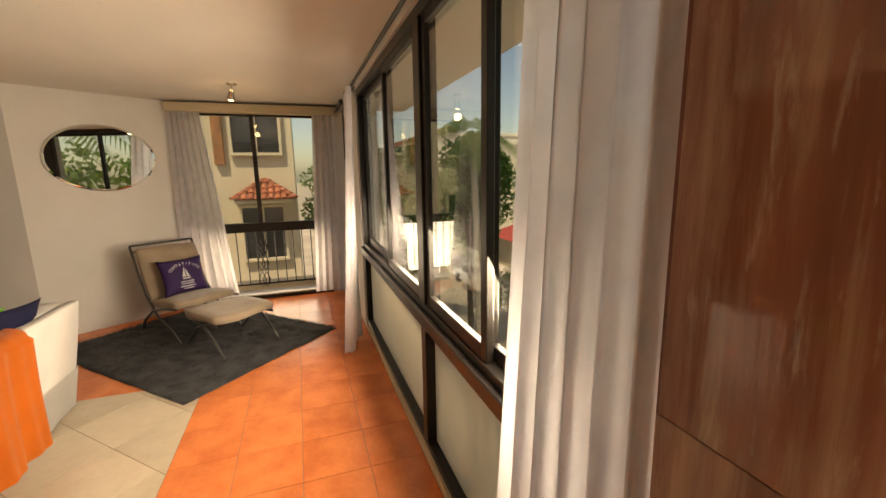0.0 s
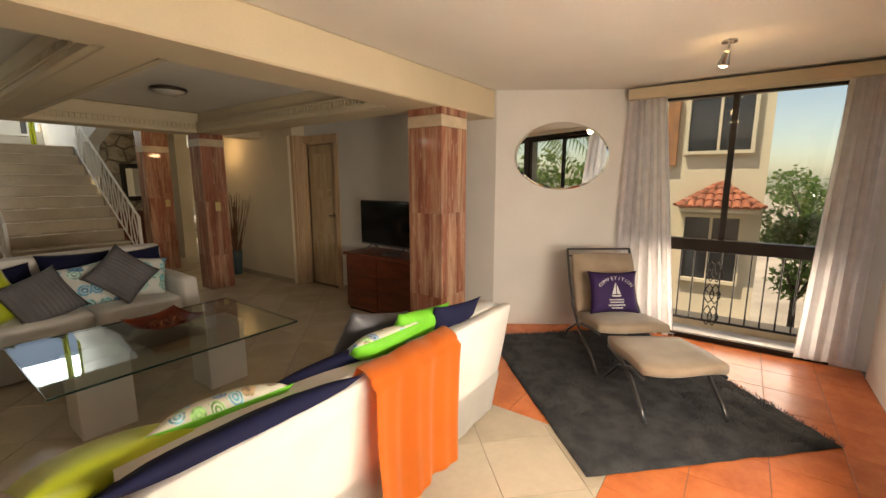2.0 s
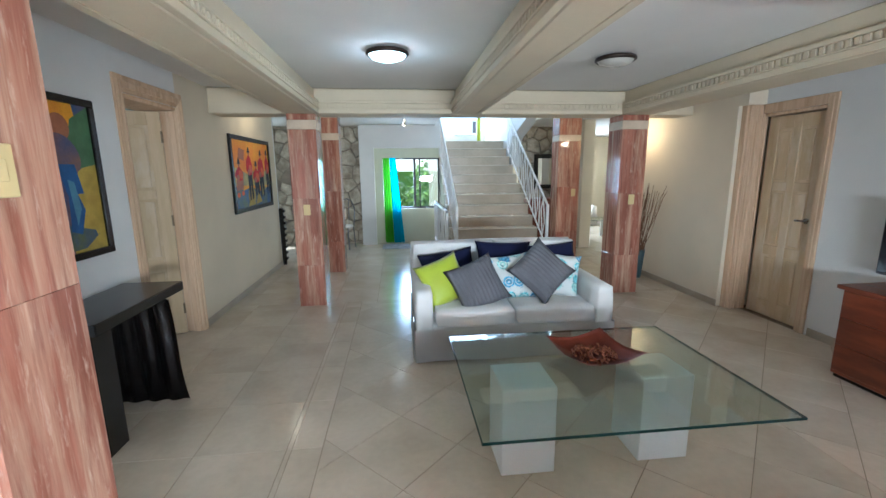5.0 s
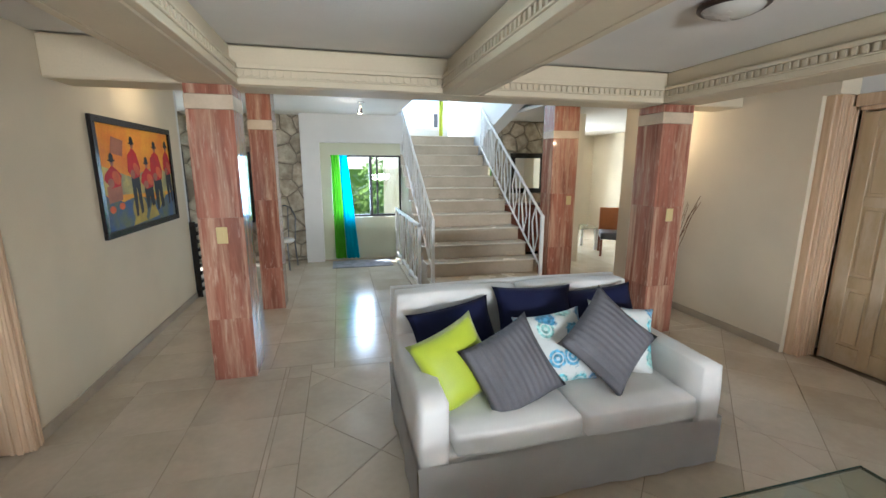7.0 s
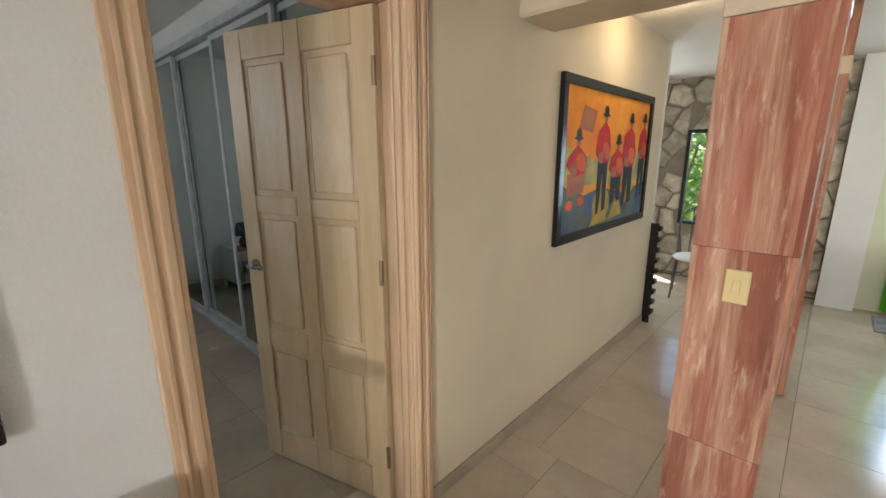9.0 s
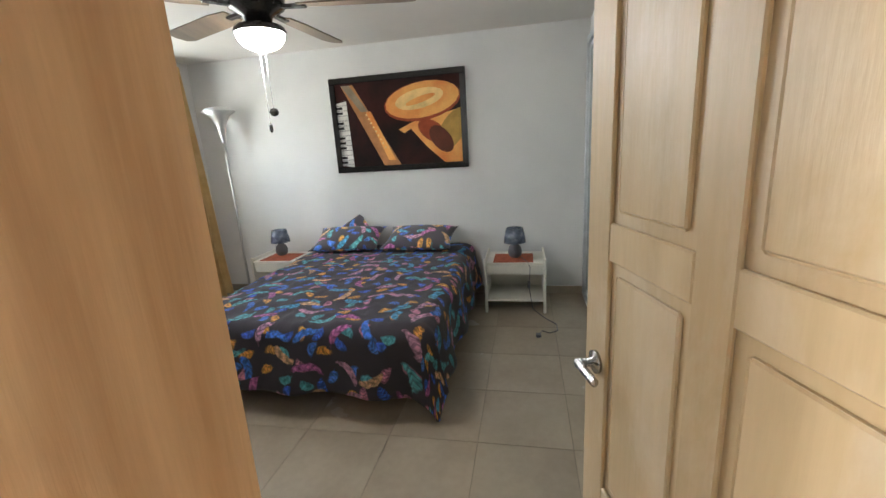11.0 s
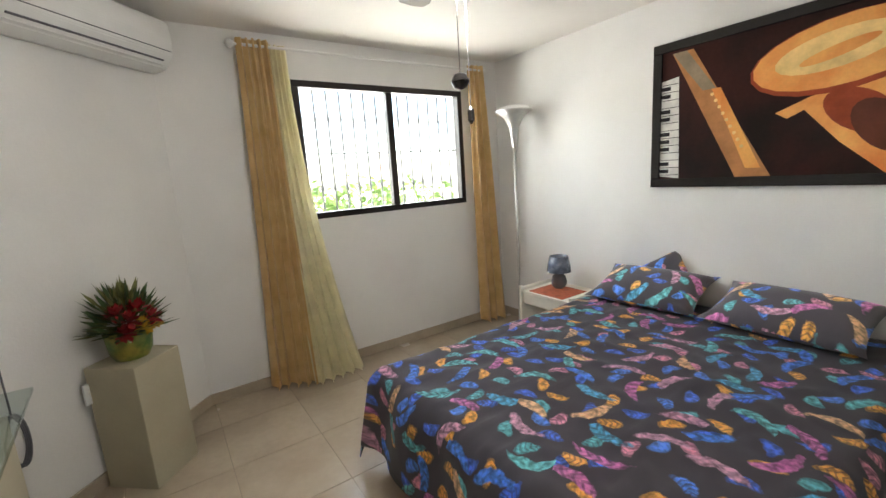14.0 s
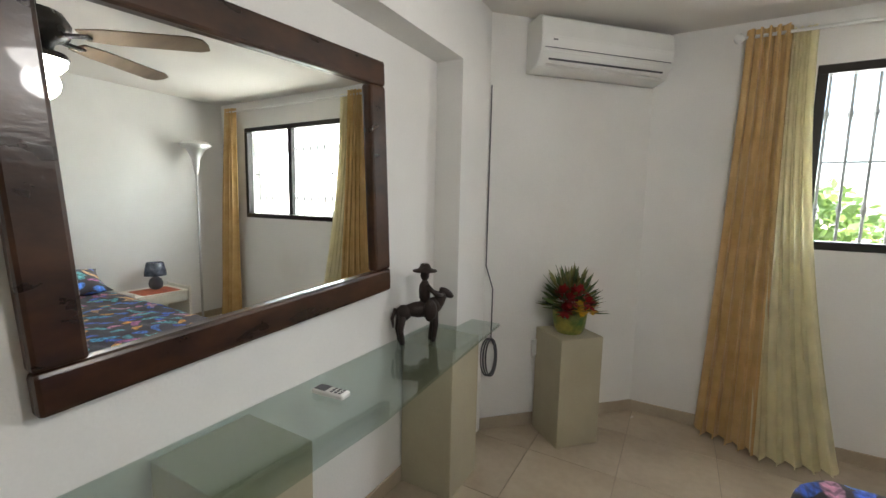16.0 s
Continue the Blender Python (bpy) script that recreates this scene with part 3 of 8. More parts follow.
def house(name_label, x0, x1, y0, y1, top, face, wins, material=FACADE, balconies=()):
    """A plain block with window openings set back in the face named: 'y' (its y1 side) or 'x' (its x0 side)."""
    h = thing("apartment_building", name_label, "building", ((x0 + x1) / 2, (y0 + y1) / 2, GZ), 0, "buildings")
    ox, oy = (x0 + x1) / 2, (y0 + y1) / 2
    part("wall", box((x0 - ox, y0 - oy, 0), (x1 - ox, y1 - oy, top - GZ)), material, h)
    part("parapet", box((x0 - ox - 0.15, y0 - oy - 0.15, top - GZ), (x1 - ox + 0.15, y1 - oy + 0.15, top - GZ + 0.35), 0.02), material, h)
    for a, b, z0, z1 in wins:
        w = part("window", bmesh.new(), DARKWIN, h)
        if face == "y":
            Y = y1 - oy
            part("pane", box((a - ox, Y + 0.002, z0 - GZ), (b - ox, Y + 0.02, z1 - GZ)), DARKWIN, w)
            fr = (((a - 0.08, z0 - 0.08), (b + 0.08, z0)), ((a - 0.08, z1), (b + 0.08, z1 + 0.08)), ((a - 0.08, z0), (a, z1)), ((b, z0), (b + 0.08, z1)))
            for lo, hi in fr:
                part("frame", box((lo[0] - ox, Y + 0.002, lo[1] - GZ), (hi[0] - ox, Y + 0.1, hi[1] - GZ)), material, w)
        else:
            X = x0 - ox
            part("pane", box((X - 0.02, a - oy, z0 - GZ), (X - 0.002, b - oy, z1 - GZ)), DARKWIN, w)
            for lo, hi in (((a - 0.06, z0 - 0.06), (b + 0.06, z0)), ((a - 0.06, z1), (b + 0.06, z1 + 0.06)), ((a - 0.06, z0), (a, z1)), ((b, z0), (b + 0.06, z1)), (((a + b) / 2 - 0.02, z0), ((a + b) / 2 + 0.02, z1))):
                part("frame", box((X - 0.12, lo[0] - oy, lo[1] - GZ), (X - 0.002, hi[0] - oy, hi[1] - GZ)), material, w)
    for a, b, z in balconies:
        bl = part("balcony", box((a - ox, y1 - oy, z - GZ), (b - ox, y1 - oy + 1.0, z - GZ + 0.18)), FWHITE, h)
        part("handrail", box((a - ox, y1 - oy + 0.9, z - GZ + 0.95), (b - ox, y1 - oy + 1.0, z - GZ + 1.05)), FWHITE, bl)
        for k in range(int((b - a) / 0.25)):
            part("baluster", box((a - ox + 0.1 + k * 0.25, y1 - oy + 0.91, z - GZ + 0.18), (a - ox + 0.2 + k * 0.25, y1 - oy + 0.99, z - GZ + 0.95)), FWHITE, bl)
    return h


def tile_roof(parent, at, w, d, rise, nx, ny, rz=0):
    """Sloping rows of half-round tiles from the ridge (y=0) outwards to -y."""
    base = part("tile_roof", prism([(-w / 2, 0), (-w / 2, -d), (w / 2, -d), (w / 2, 0)], -0.02, 0.0), TILEM, parent)
    slope = math.atan2(rise, d)
    base.matrix_basis = pose(*at, -math.degrees(slope) if False else math.degrees(slope), 0, rz)
    tw, tl = w / nx, d / ny
    bm = bmesh.new()
    ang = [math.pi * k / 6 for k in range(7)]
    a = [bm.verts.new((tw * 0.5 * math.cos(t), 0, tw * 0.4 * math.sin(t) + 0.012)) for t in ang]
    b = [bm.verts.new((tw * 0.42 * math.cos(t), -tl * 1.08, tw * 0.34 * math.sin(t) + 0.03)) for t in ang]
    for k in range(6):
        bm.faces.new((a[k], a[k + 1], b[k + 1], b[k]))
    bm.faces.new(b)
    me = bpy.data.meshes.new("roof_tile")
    bm.to_mesh(me)
    bm.free()
    me.materials.append(TILEM)
    for i in range(nx):
        for j in range(ny):
            t = new("roof_tile", me)
            t.parent = base
            t.location = (-w / 2 + (i + 0.5) * tw, -j * tl, 0.0)


def hip_canopy(parent, w, d, rise):
    """A little hipped roof against a wall: rows of half-round tiles down its front and both ends."""
    hw = w / 2
    bm = bmesh.new()
    q = [bm.verts.new(p) for p in ((0, 0, rise - 0.36), (-d, -hw, -0.36), (-d, hw, -0.36), (0, -hw, -0.36), (0, hw, -0.36))]
    for ids in ((0, 1, 2), (0, 3, 1), (0, 2, 4), (0, 4, 3), (1, 3, 4, 2)):
        bm.faces.new([q[i] for i in ids])
    bmesh.ops.recalc_face_normals(bm, faces=bm.faces)
    roof = part("tile_roof", bm, TILEM, parent)
    part("fascia", box((-d + 0.02, -hw + 0.02, -0.44), (0, hw - 0.02, -0.361), 0.01), FACADE, parent)
    runs = []
    n = 9
    for k in range(n):
        y = -hw + (k + 0.5) * w / n
        runs.append((Vector((-d - 0.04, y, -0.37)), Vector((-d * abs(y) / hw, y, -0.36 + rise * (1 - abs(y) / hw)))))
    for k in range(5):
        x = -d + (k + 0.5) * d / 5
        for sg in (-1, 1):
            t = abs(x) / d
            runs.append((Vector((x, sg * (hw + 0.04), -0.37)), Vector((x, sg * hw * t, -0.36 + rise * (1 - t)))))
    for sg in (-1, 1):
        runs.append((Vector((-d - 0.03, sg * (hw + 0.03), -0.35)), Vector((0, 0, rise - 0.34))))
    for lo, hi in runs:
        run = hi - lo
        L_ = run.length
        m = max(1, int(L_ / 0.16))
        f = run.normalized()
        side = f.cross(Vector((0, 0, 1))).normalized()
        up = side.cross(f)
        for j in range(m):
            b = bmesh.new()
            r0, r1 = [], []
            for i in range(6):
                a = math.pi * i / 5
                r0.append(b.verts.new(side * 0.062 * math.cos(a) + up * (0.05 * math.sin(a) + 0.022)))
                r1.append(b.verts.new(f * (L_ / m * 1.05) + side * 0.05 * math.cos(a) + up * (0.04 * math.sin(a) + 0.005)))
            for i in range(5):
                b.faces.new((r0[i], r0[i + 1], r1[i + 1], r1[i]))
            b.faces.new(r0)
            t = part("roof_tile", b, TILEM, roof)
            t.location = lo + f * (L_ * j / m)


def outdoors():
    h = house("cream rendered building with dark windows and a small tiled canopy", 11.0, 20, 0.62, 14, 8.0, "x",
              [(0.9, 1.84, 2.06, 3.15), (0.93, 1.78, -0.3, 0.86), (3.0, 4.2, 2.0, 3.2), (3.0, 4.2, -0.4, 1.0), (0.9, 1.8, 5, 6)])
    part("shutter", box((-4.62, -5.3, 8.1), (-4.52, -5.1, 9.4), 0.01), mat("weathered_orange_wood", (0.45, 0.2, 0.08), 0.8, scale=5, var=0.3), h)
    e = empty("canopy", (-4.5, -6.05, 7.72))
    e.parent = h
    hip_canopy(e, 1.2, 0.6, 0.4)
    wins = []
    for k in range(9):
        for z in (-5.2, -2.2, 0.8):
            x = 29.5 + k * 3.4
            wins.append((x, x + (1.5 if k % 3 else 0.8), z + 0.6, z + 2.0))
    house("long three-storey cream apartment building across the street", 27.5, 60, -34, -24, 4.6, "y", wins, FWHITE, [(27.8, 33.5, 0.3), (27.8, 33.5, -2.9)])
    b = house("cream apartment building with a balcony beyond the parking", 6, 24, -44, -34, 6.0, "y", [(8 + k * 3, 9.4 + k * 3, z, z + 1.4) for k in range(5) for z in (-4.5, -1.4, 1.7)], FACADE, [(12, 16, -2)])
    r = house("low white building under a red tiled roof edge", 46, 80, -30, -16, 5.6, "y", [(50, 52, 1, 2.4), (56, 58, 1, 2.4)], FWHITE)
    part("roof_edge", prism([(-17.3, 7.3), (17.3, 7.3), (17.3, 6.2), (-17.3, 6.2)], 12.2, 12.9), TILEM, r)
    g = thing("gatehouse", "small cream gatehouse with a red hipped roof in the street", "gatehouse", (29.5, -17.5, GZ))
    part("wall", box((-3, -2, 0), (3, 2, 2.6)), FACADE, g)
    part("doorway", box((-0.6, 1.99, 0), (0.6, 2.02, 2.0)), DARKWIN, g)
    bm = bmesh.new()
    q = [bm.verts.new(p) for p in ((-3.8, -2.8, 2.5), (3.8, -2.8, 2.5), (3.8, 2.8, 2.5), (-3.8, 2.8, 2.5), (-1.2, 0, 4.0), (1.2, 0, 4.0))]
    for ids in ((0, 1, 5, 4), (1, 2, 5), (2, 3, 4, 5), (3, 0, 4), (3, 2, 1, 0)):
        bm.faces.new([q[i] for i in ids])
    part("roof", bm, mat("red_painted_roof", (0.5, 0.08, 0.06), 0.7, scale=3, var=0.15), g)
    for x, y, rz, col in ((27, -11, 10, (0.5, 0.5, 0.5)), (33, -13, 80, (0.05, 0.05, 0.06)), (20, -18, 60, (0.6, 0.6, 0.6))):
        car(x, y, rz, col)
    bike(12.6, -13.5)
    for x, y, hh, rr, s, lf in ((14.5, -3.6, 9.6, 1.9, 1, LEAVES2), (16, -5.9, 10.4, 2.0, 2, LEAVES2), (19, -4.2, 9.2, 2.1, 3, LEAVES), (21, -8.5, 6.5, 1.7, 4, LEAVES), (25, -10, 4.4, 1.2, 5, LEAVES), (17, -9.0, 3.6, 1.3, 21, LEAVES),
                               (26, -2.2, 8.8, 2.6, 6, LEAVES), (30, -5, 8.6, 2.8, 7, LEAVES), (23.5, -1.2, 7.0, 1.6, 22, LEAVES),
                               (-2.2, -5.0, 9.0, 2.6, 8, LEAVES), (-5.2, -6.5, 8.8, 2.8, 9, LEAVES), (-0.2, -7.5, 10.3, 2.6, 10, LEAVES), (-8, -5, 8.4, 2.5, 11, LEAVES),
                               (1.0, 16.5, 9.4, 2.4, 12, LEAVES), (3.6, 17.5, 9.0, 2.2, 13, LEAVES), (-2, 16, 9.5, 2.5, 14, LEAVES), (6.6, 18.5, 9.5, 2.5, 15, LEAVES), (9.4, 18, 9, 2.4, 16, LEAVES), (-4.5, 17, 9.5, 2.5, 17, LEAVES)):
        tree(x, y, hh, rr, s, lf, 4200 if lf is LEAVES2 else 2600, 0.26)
    palm(3.62, -1.42, 11.5, 31, (-0.55, 0.0), 0.155)
    palm(13.6, -5.2, 9.2, 32, (0.3, 0.2), 0.12, 16, 1.9)
    palm(-0.8, -3.6, 9.4, 33, (0.2, 0.2), 0.14, 18, 2.3)
    bd = struct("backdrop", box((-60, 24, GZ), (70, 24.5, 1.5)), LEAVES)
    c = thing("overhead_cable", "thin black overhead cable slung along the street", "cable")
    part("wire", tube([(4 + k * 4, -9 - k * 1.5, 3.3 + 0.25 * k + 0.1 * (k - 4) ** 2) for k in range(10)], 0.018, 5), BLACK, c)


def car(x, y, rz, col):
    c = thing("car", "small parked car standing on the sandy street", "car", (x, y, GZ), rz, "parked cars")
    pm = mat("car_paint_%d" % int(col[0] * 100), col, 0.3, scale=2, var=0.05, bump=0, coat=0.5)
    part("body", box((-2, -0.82, 0.3), (2, 0.82, 0.85), 0.12, seg=2), pm, c)
    part("cabin", prism([(-1.3, -0.7), (1.0, -0.7), (1.0, 0.7), (-1.3, 0.7)], 0.851, 1.4, 0.15), DARKWIN, c)
    for a in (-1.25, 1.25):
        for b in (-0.8, 0.8):
            part("wheel", lathe([(0.3, -0.1), (0.32, 0), (0.3, 0.1)], 16, m=pose(a, b, 0.32, 90, 0, 0)), BLACK, c)


def bike(x, y):
    b = thing("motorcycle", "motorcycle under a pale cover parked by the wall", "motorcycle", (x, y, GZ), 20)
    for a in (-0.6, 0.6):
        part("wheel", lathe([(0.27, -0.05), (0.3, 0), (0.27, 0.05)], 16, m=pose(a, 0, 0.3, 90, 0, 0)), BLACK, b)
    part("cover", box((-0.5, -0.2, 0.5), (0.6, 0.2, 1.0), 0.12, seg=2), FWHITE, b)
    part("frame", box((-0.4, -0.12, 0.25), (0.4, 0.12, 0.5), 0.04), IRON, b)


outdoors()


# cloths and finishes of the things
COTTON = mat("white_cotton", (0.7, 0.68, 0.64), 0.92, scale=4, var=0.06, fine=260, sheen=0.2, bump=0.08)
LIME = mat("lime_satin", (0.42, 0.5, 0.02), 0.45, scale=6, var=0.1, fine=200, sheen=0.3)
GREEN = mat("bright_green_cloth", (0.13, 0.5, 0.03), 0.6, scale=6, var=0.1, fine=200)
NAVY = mat("navy_cloth", (0.008, 0.01, 0.04), 0.8, scale=6, var=0.15, fine=300, spec=0.25)
GREYC = mat("grey_ribbed_cloth", (0.13, 0.125, 0.135), 0.7, scale=5, var=0.15, fine=90, stretch=(1, 1, 1), bump=0.2)
SILVER = mat("silver_grey_satin", (0.1, 0.1, 0.115), 0.32, scale=4, var=0.1, fine=150, sheen=0.08)
ORANGEC = mat("orange_throw_cloth", (0.8, 0.2, 0.02), 0.85, scale=5, var=0.06, fine=300, sheen=0.3)
TAUPE = mat("taupe_suede", (0.36, 0.28, 0.2), 0.85, scale=5, var=0.12, fine=180, sheen=0.3, color2=(0.29, 0.22, 0.16))
CHROME = mat("brushed_steel", (0.42, 0.42, 0.42), 0.25, metal=1.0, scale=20, var=0.05, bump=0.0)
STEEL = mat("dark_steel", (0.14, 0.145, 0.15), 0.3, metal=0.9, scale=20, var=0.05, bump=0.0)
REDWOOD = mat("red_brown_wood", (0.2, 0.048, 0.018), 0.3, scale=6, var=0.2, fine=30, stretch=(3, 0.5, 3), color2=(0.12, 0.028, 0.012), coat=0.2)
BLACKWOOD = mat("black_lacquered_wood", (0.01, 0.008, 0.007), 0.22, scale=5, var=0.1, bump=0.01)
DARKWOOD = mat("dark_walnut_frame", (0.055, 0.022, 0.01), 0.28, scale=5, var=0.3, fine=30, stretch=(1, 1, 2), color2=(0.018, 0.008, 0.005), coat=0.3)
SCREEN = mat("black_screen", (0.006, 0.006, 0.008), 0.08, scale=5, var=0.05, bump=0.0)
PLAST = mat("white_plastic", (0.72, 0.72, 0.69), 0.4, scale=5, var=0.03, bump=0.0)
PLASTG = mat("grey_plastic", (0.1, 0.1, 0.11), 0.5, scale=5, var=0.03, bump=0.0)
GOLD = mat("gold_satin_curtain", (0.68, 0.47, 0.21), 0.5, scale=8, var=0.1, fine=250, sheen=0.3, color2=(0.58, 0.38, 0.15))
translucent(GOLD, 0.25)
YSHEER = mat("pale_yellow_sheer", (0.88, 0.82, 0.55), 0.7, scale=8, var=0.08, fine=250)
translucent(YSHEER, 0.5, clear=0.1)
KHAKI = mat("khaki_laminate", (0.38, 0.34, 0.24), 0.6, scale=3, var=0.06)
LAMPW = mat("lit_opal_glass", (1, 0.98, 0.93), 0.4, var=0, bump=0, emit=5.0)
# The ceiling dome's aqua brightness is put in as emission.
LAMPC = mat("glowing_aqua_glass", (0.75, 1.0, 0.95), 0.4, var=0, bump=0, emit=2.2)
OPAL = mat("unlit_opal_glass", (0.5, 0.48, 0.42), 0.25, var=0.03, bump=0)
WARMB = mat("lit_warm_bulb", (1, 0.72, 0.35), 0.4, var=0, bump=0, emit=14.0)
SHADEM = mat("smoky_glass_shade", (0.13, 0.15, 0.2), 0.25, scale=14, var=0.4, fine=60, color2=(0.04, 0.05, 0.075), coat=0.4)
GREYCER = mat("grey_ceramic", (0.13, 0.125, 0.13), 0.7, scale=10, var=0.15)
ORANGEMAT = mat("rust_place_mat", (0.4, 0.1, 0.045), 0.85, scale=20, var=0.2, fine=200)
BRONZE = mat("dark_bronze", (0.035, 0.022, 0.017), 0.5, metal=0.3, scale=12, var=0.3, fine=80, bump=0.2)
LEAFA = mat("dark_leaf", (0.055, 0.11, 0.03), 0.6, scale=10, var=0.3)
LEAFB = mat("olive_leaf", (0.17, 0.18, 0.05), 0.6, scale=10, var=0.3)
PETALR = mat("red_petal", (0.3, 0.01, 0.012), 0.7, scale=20, var=0.3)
PETALY = mat("yellow_petal", (0.6, 0.38, 0.03), 0.7, scale=20, var=0.2)
POTGR = mat("mottled_green_gold_pot", (0.25, 0.22, 0.04), 0.4, scale=14, var=0.4, color2=(0.05, 0.12, 0.02))
TWIG = mat("dry_twig", (0.2, 0.1, 0.05), 0.8, scale=20, var=0.3)
VASEM = mat("blue_grey_vase", (0.05, 0.09, 0.1), 0.4, scale=6, var=0.15)
BOWLM = mat("rust_red_bowl", (0.25, 0.045, 0.02), 0.3, scale=7, var=0.25)
SWITCH = mat("ivory_plate", (0.6, 0.47, 0.22), 0.35, scale=4, var=0.03, bump=0)
BRASS = mat("aged_hinge_metal", (0.25, 0.19, 0.12), 0.4, metal=0.8, scale=10, bump=0.0)


def flat(name, c, rough=0.5):
    return mat(name, c, rough, scale=9, var=0.16, fine=60, bump=0.03, spec=0.2)


def ribs(m, per_metre=28.0):
    """Slanting sewn ribs across a cloth."""
    nt = m.node_tree
    tc = nt.nodes.new("ShaderNodeTexCoord")
    wv = nt.nodes.new("ShaderNodeTexWave")
    wv.inputs["Scale"].default_value = per_metre * 0.314
    wv.inputs["Distortion"].default_value = 0.6
    bp = nt.nodes.new("ShaderNodeBump")
    bp.inputs["Strength"].default_value, bp.inputs["Distance"].default_value = 0.5, 0.01
    nt.links.new(tc.outputs["Object"], wv.inputs["Vector"])
    nt.links.new(wv.outputs["Fac"], bp.inputs["Height"])
    nt.links.new(bp.outputs[0], nt.nodes["Principled BSDF"].inputs["Normal"])


ribs(GREYC)


def uv_print(name, ground, palette, scale, slim, size, rings=False, bend=0.0):
    """A printed cloth: motifs scattered over the cloth's own surface."""
    m = mat(name, ground, 0.8, scale=5, var=0.12, fine=250, sheen=0.2)
    nt = m.node_tree
    L = nt.links.new
    b = nt.nodes["Principled BSDF"]
    base = b.inputs["Base Color"].links[0].from_socket
    uv = nt.nodes.new("ShaderNodeUVMap")
    vo = nt.nodes.new("ShaderNodeTexVoronoi")
    vo.voronoi_dimensions = "2D"
    vo.inputs["Scale"].default_value, vo.inputs["Randomness"].default_value = scale, 0.75
    L(uv.outputs[0], vo.inputs["Vector"])
    sub = nt.nodes.new("ShaderNodeVectorMath")
    sub.operation = "SUBTRACT"
    L(uv.outputs[0], sub.inputs[0])
    L(vo.outputs["Position"], sub.inputs[1])
    sep = nt.nodes.new("ShaderNodeSeparateColor")
    L(vo.outputs["Color"], sep.inputs[0])
    ang = nt.nodes.new("ShaderNodeMath")
    ang.operation = "MULTIPLY"
    ang.inputs[1].default_value = 6.28
    L(sep.outputs[0], ang.inputs[0])
    ro = nt.nodes.new("ShaderNodeVectorRotate")
    ro.rotation_type = "Z_AXIS"
    L(sub.outputs[0], ro.inputs["Vector"])
    L(ang.outputs[0], ro.inputs["Angle"])
    no = nt.nodes.new("ShaderNodeTexNoise")
    no.inputs["Scale"].default_value = scale * 5
    L(uv.outputs[0], no.inputs[0])
    bent = ro.outputs[0]
    if bend:
        # each motif curves sideways along its length
        xyz = nt.nodes.new("ShaderNodeSeparateXYZ")
        L(bent, xyz.inputs[0])
        sq = nt.nodes.new("ShaderNodeMath")
        sq.operation = "MULTIPLY"
        L(xyz.outputs[1], sq.inputs[0])
        L(xyz.outputs[1], sq.inputs[1])
        ax = nt.nodes.new("ShaderNodeMath")
        ax.operation = "MULTIPLY_ADD"
        ax.inputs[1].default_value = bend / size
        L(sq.outputs[0], ax.inputs[0])
        L(xyz.outputs[0], ax.inputs[2])
        cb = nt.nodes.new("ShaderNodeCombineXYZ")
        L(ax.outputs[0], cb.inputs[0])
        L(xyz.outputs[1], cb.inputs[1])
        bent = cb.outputs[0]
    sc = nt.nodes.new("ShaderNodeVectorMath")
    sc.operation = "MULTIPLY"
    sc.inputs[1].default_value = (1 / (size * slim), 1 / size, 0)
    L(bent, sc.inputs[0])
    ln = nt.nodes.new("ShaderNodeVectorMath")
    ln.operation = "LENGTH"
    L(sc.outputs[0], ln.inputs[0])
    ad = nt.nodes.new("ShaderNodeMath")
    ad.operation = "MULTIPLY_ADD"
    ad.inputs[1].default_value, ad.inputs[2].default_value = 0.9, -0.45
    L(no.outputs[0], ad.inputs[0])
    d = nt.nodes.new("ShaderNodeMath")
    L(ln.outputs["Value"], d.inputs[0])
    L(ad.outputs[0], d.inputs[1])
    mask = nt.nodes.new("ShaderNodeMapRange")
    mask.inputs["From Min"].default_value, mask.inputs["From Max"].default_value = 1.02, 0.8
    L(d.outputs[0], mask.inputs[0])
    ramp = nt.nodes.new("ShaderNodeValToRGB")
    ramp.color_ramp.interpolation = "CONSTANT"
    for k, c in enumerate(palette):
        e = ramp.color_ramp.elements[k] if k < 2 else ramp.color_ramp.elements.new(k / len(palette))
        e.position, e.color = k / len(palette), (*c, 1)
    L(sep.outputs[1], ramp.inputs[0])
    # washes of lighter and darker dye within each motif
    wash = nt.nodes.new("ShaderNodeTexNoise")
    wash.inputs["Scale"].default_value = 38
    L(uv.outputs[0], wash.inputs[0])
    wr = nt.nodes.new("ShaderNodeMapRange")
    wr.inputs["From Min"].default_value, wr.inputs["From Max"].default_value = 0.35, 0.65
    wr.inputs["To Min"].default_value, wr.inputs["To Max"].default_value = 0.5, 1.6
    L(wash.outputs[0], wr.inputs[0])
    hv = nt.nodes.new("ShaderNodeHueSaturation")
    hv.inputs["Saturation"].default_value = 0.94
    L(wr.outputs[0], hv.inputs["Value"])
    L(ramp.outputs[0], hv.inputs["Color"])
    col = hv.outputs[0]
    wv = nt.nodes.new("ShaderNodeMath")
    wv.operation = "SINE"
    if rings:
        mu = nt.nodes.new("ShaderNodeMath")
        mu.operation = "MULTIPLY"
        mu.inputs[1].default_value = 15
        L(ln.outputs["Value"], mu.inputs[0])
        L(mu.outputs[0], wv.inputs[0])
    else:
        sx = nt.nodes.new("ShaderNodeSeparateXYZ")
        L(sc.outputs[0], sx.inputs[0])
        mu = nt.nodes.new("ShaderNodeMath")
        mu.operation = "MULTIPLY_ADD"
        mu.inputs[1].default_value = 16
        ab = nt.nodes.new("ShaderNodeMath")
        ab.operation = "ABSOLUTE"
        L(sx.outputs[0], ab.inputs[0])
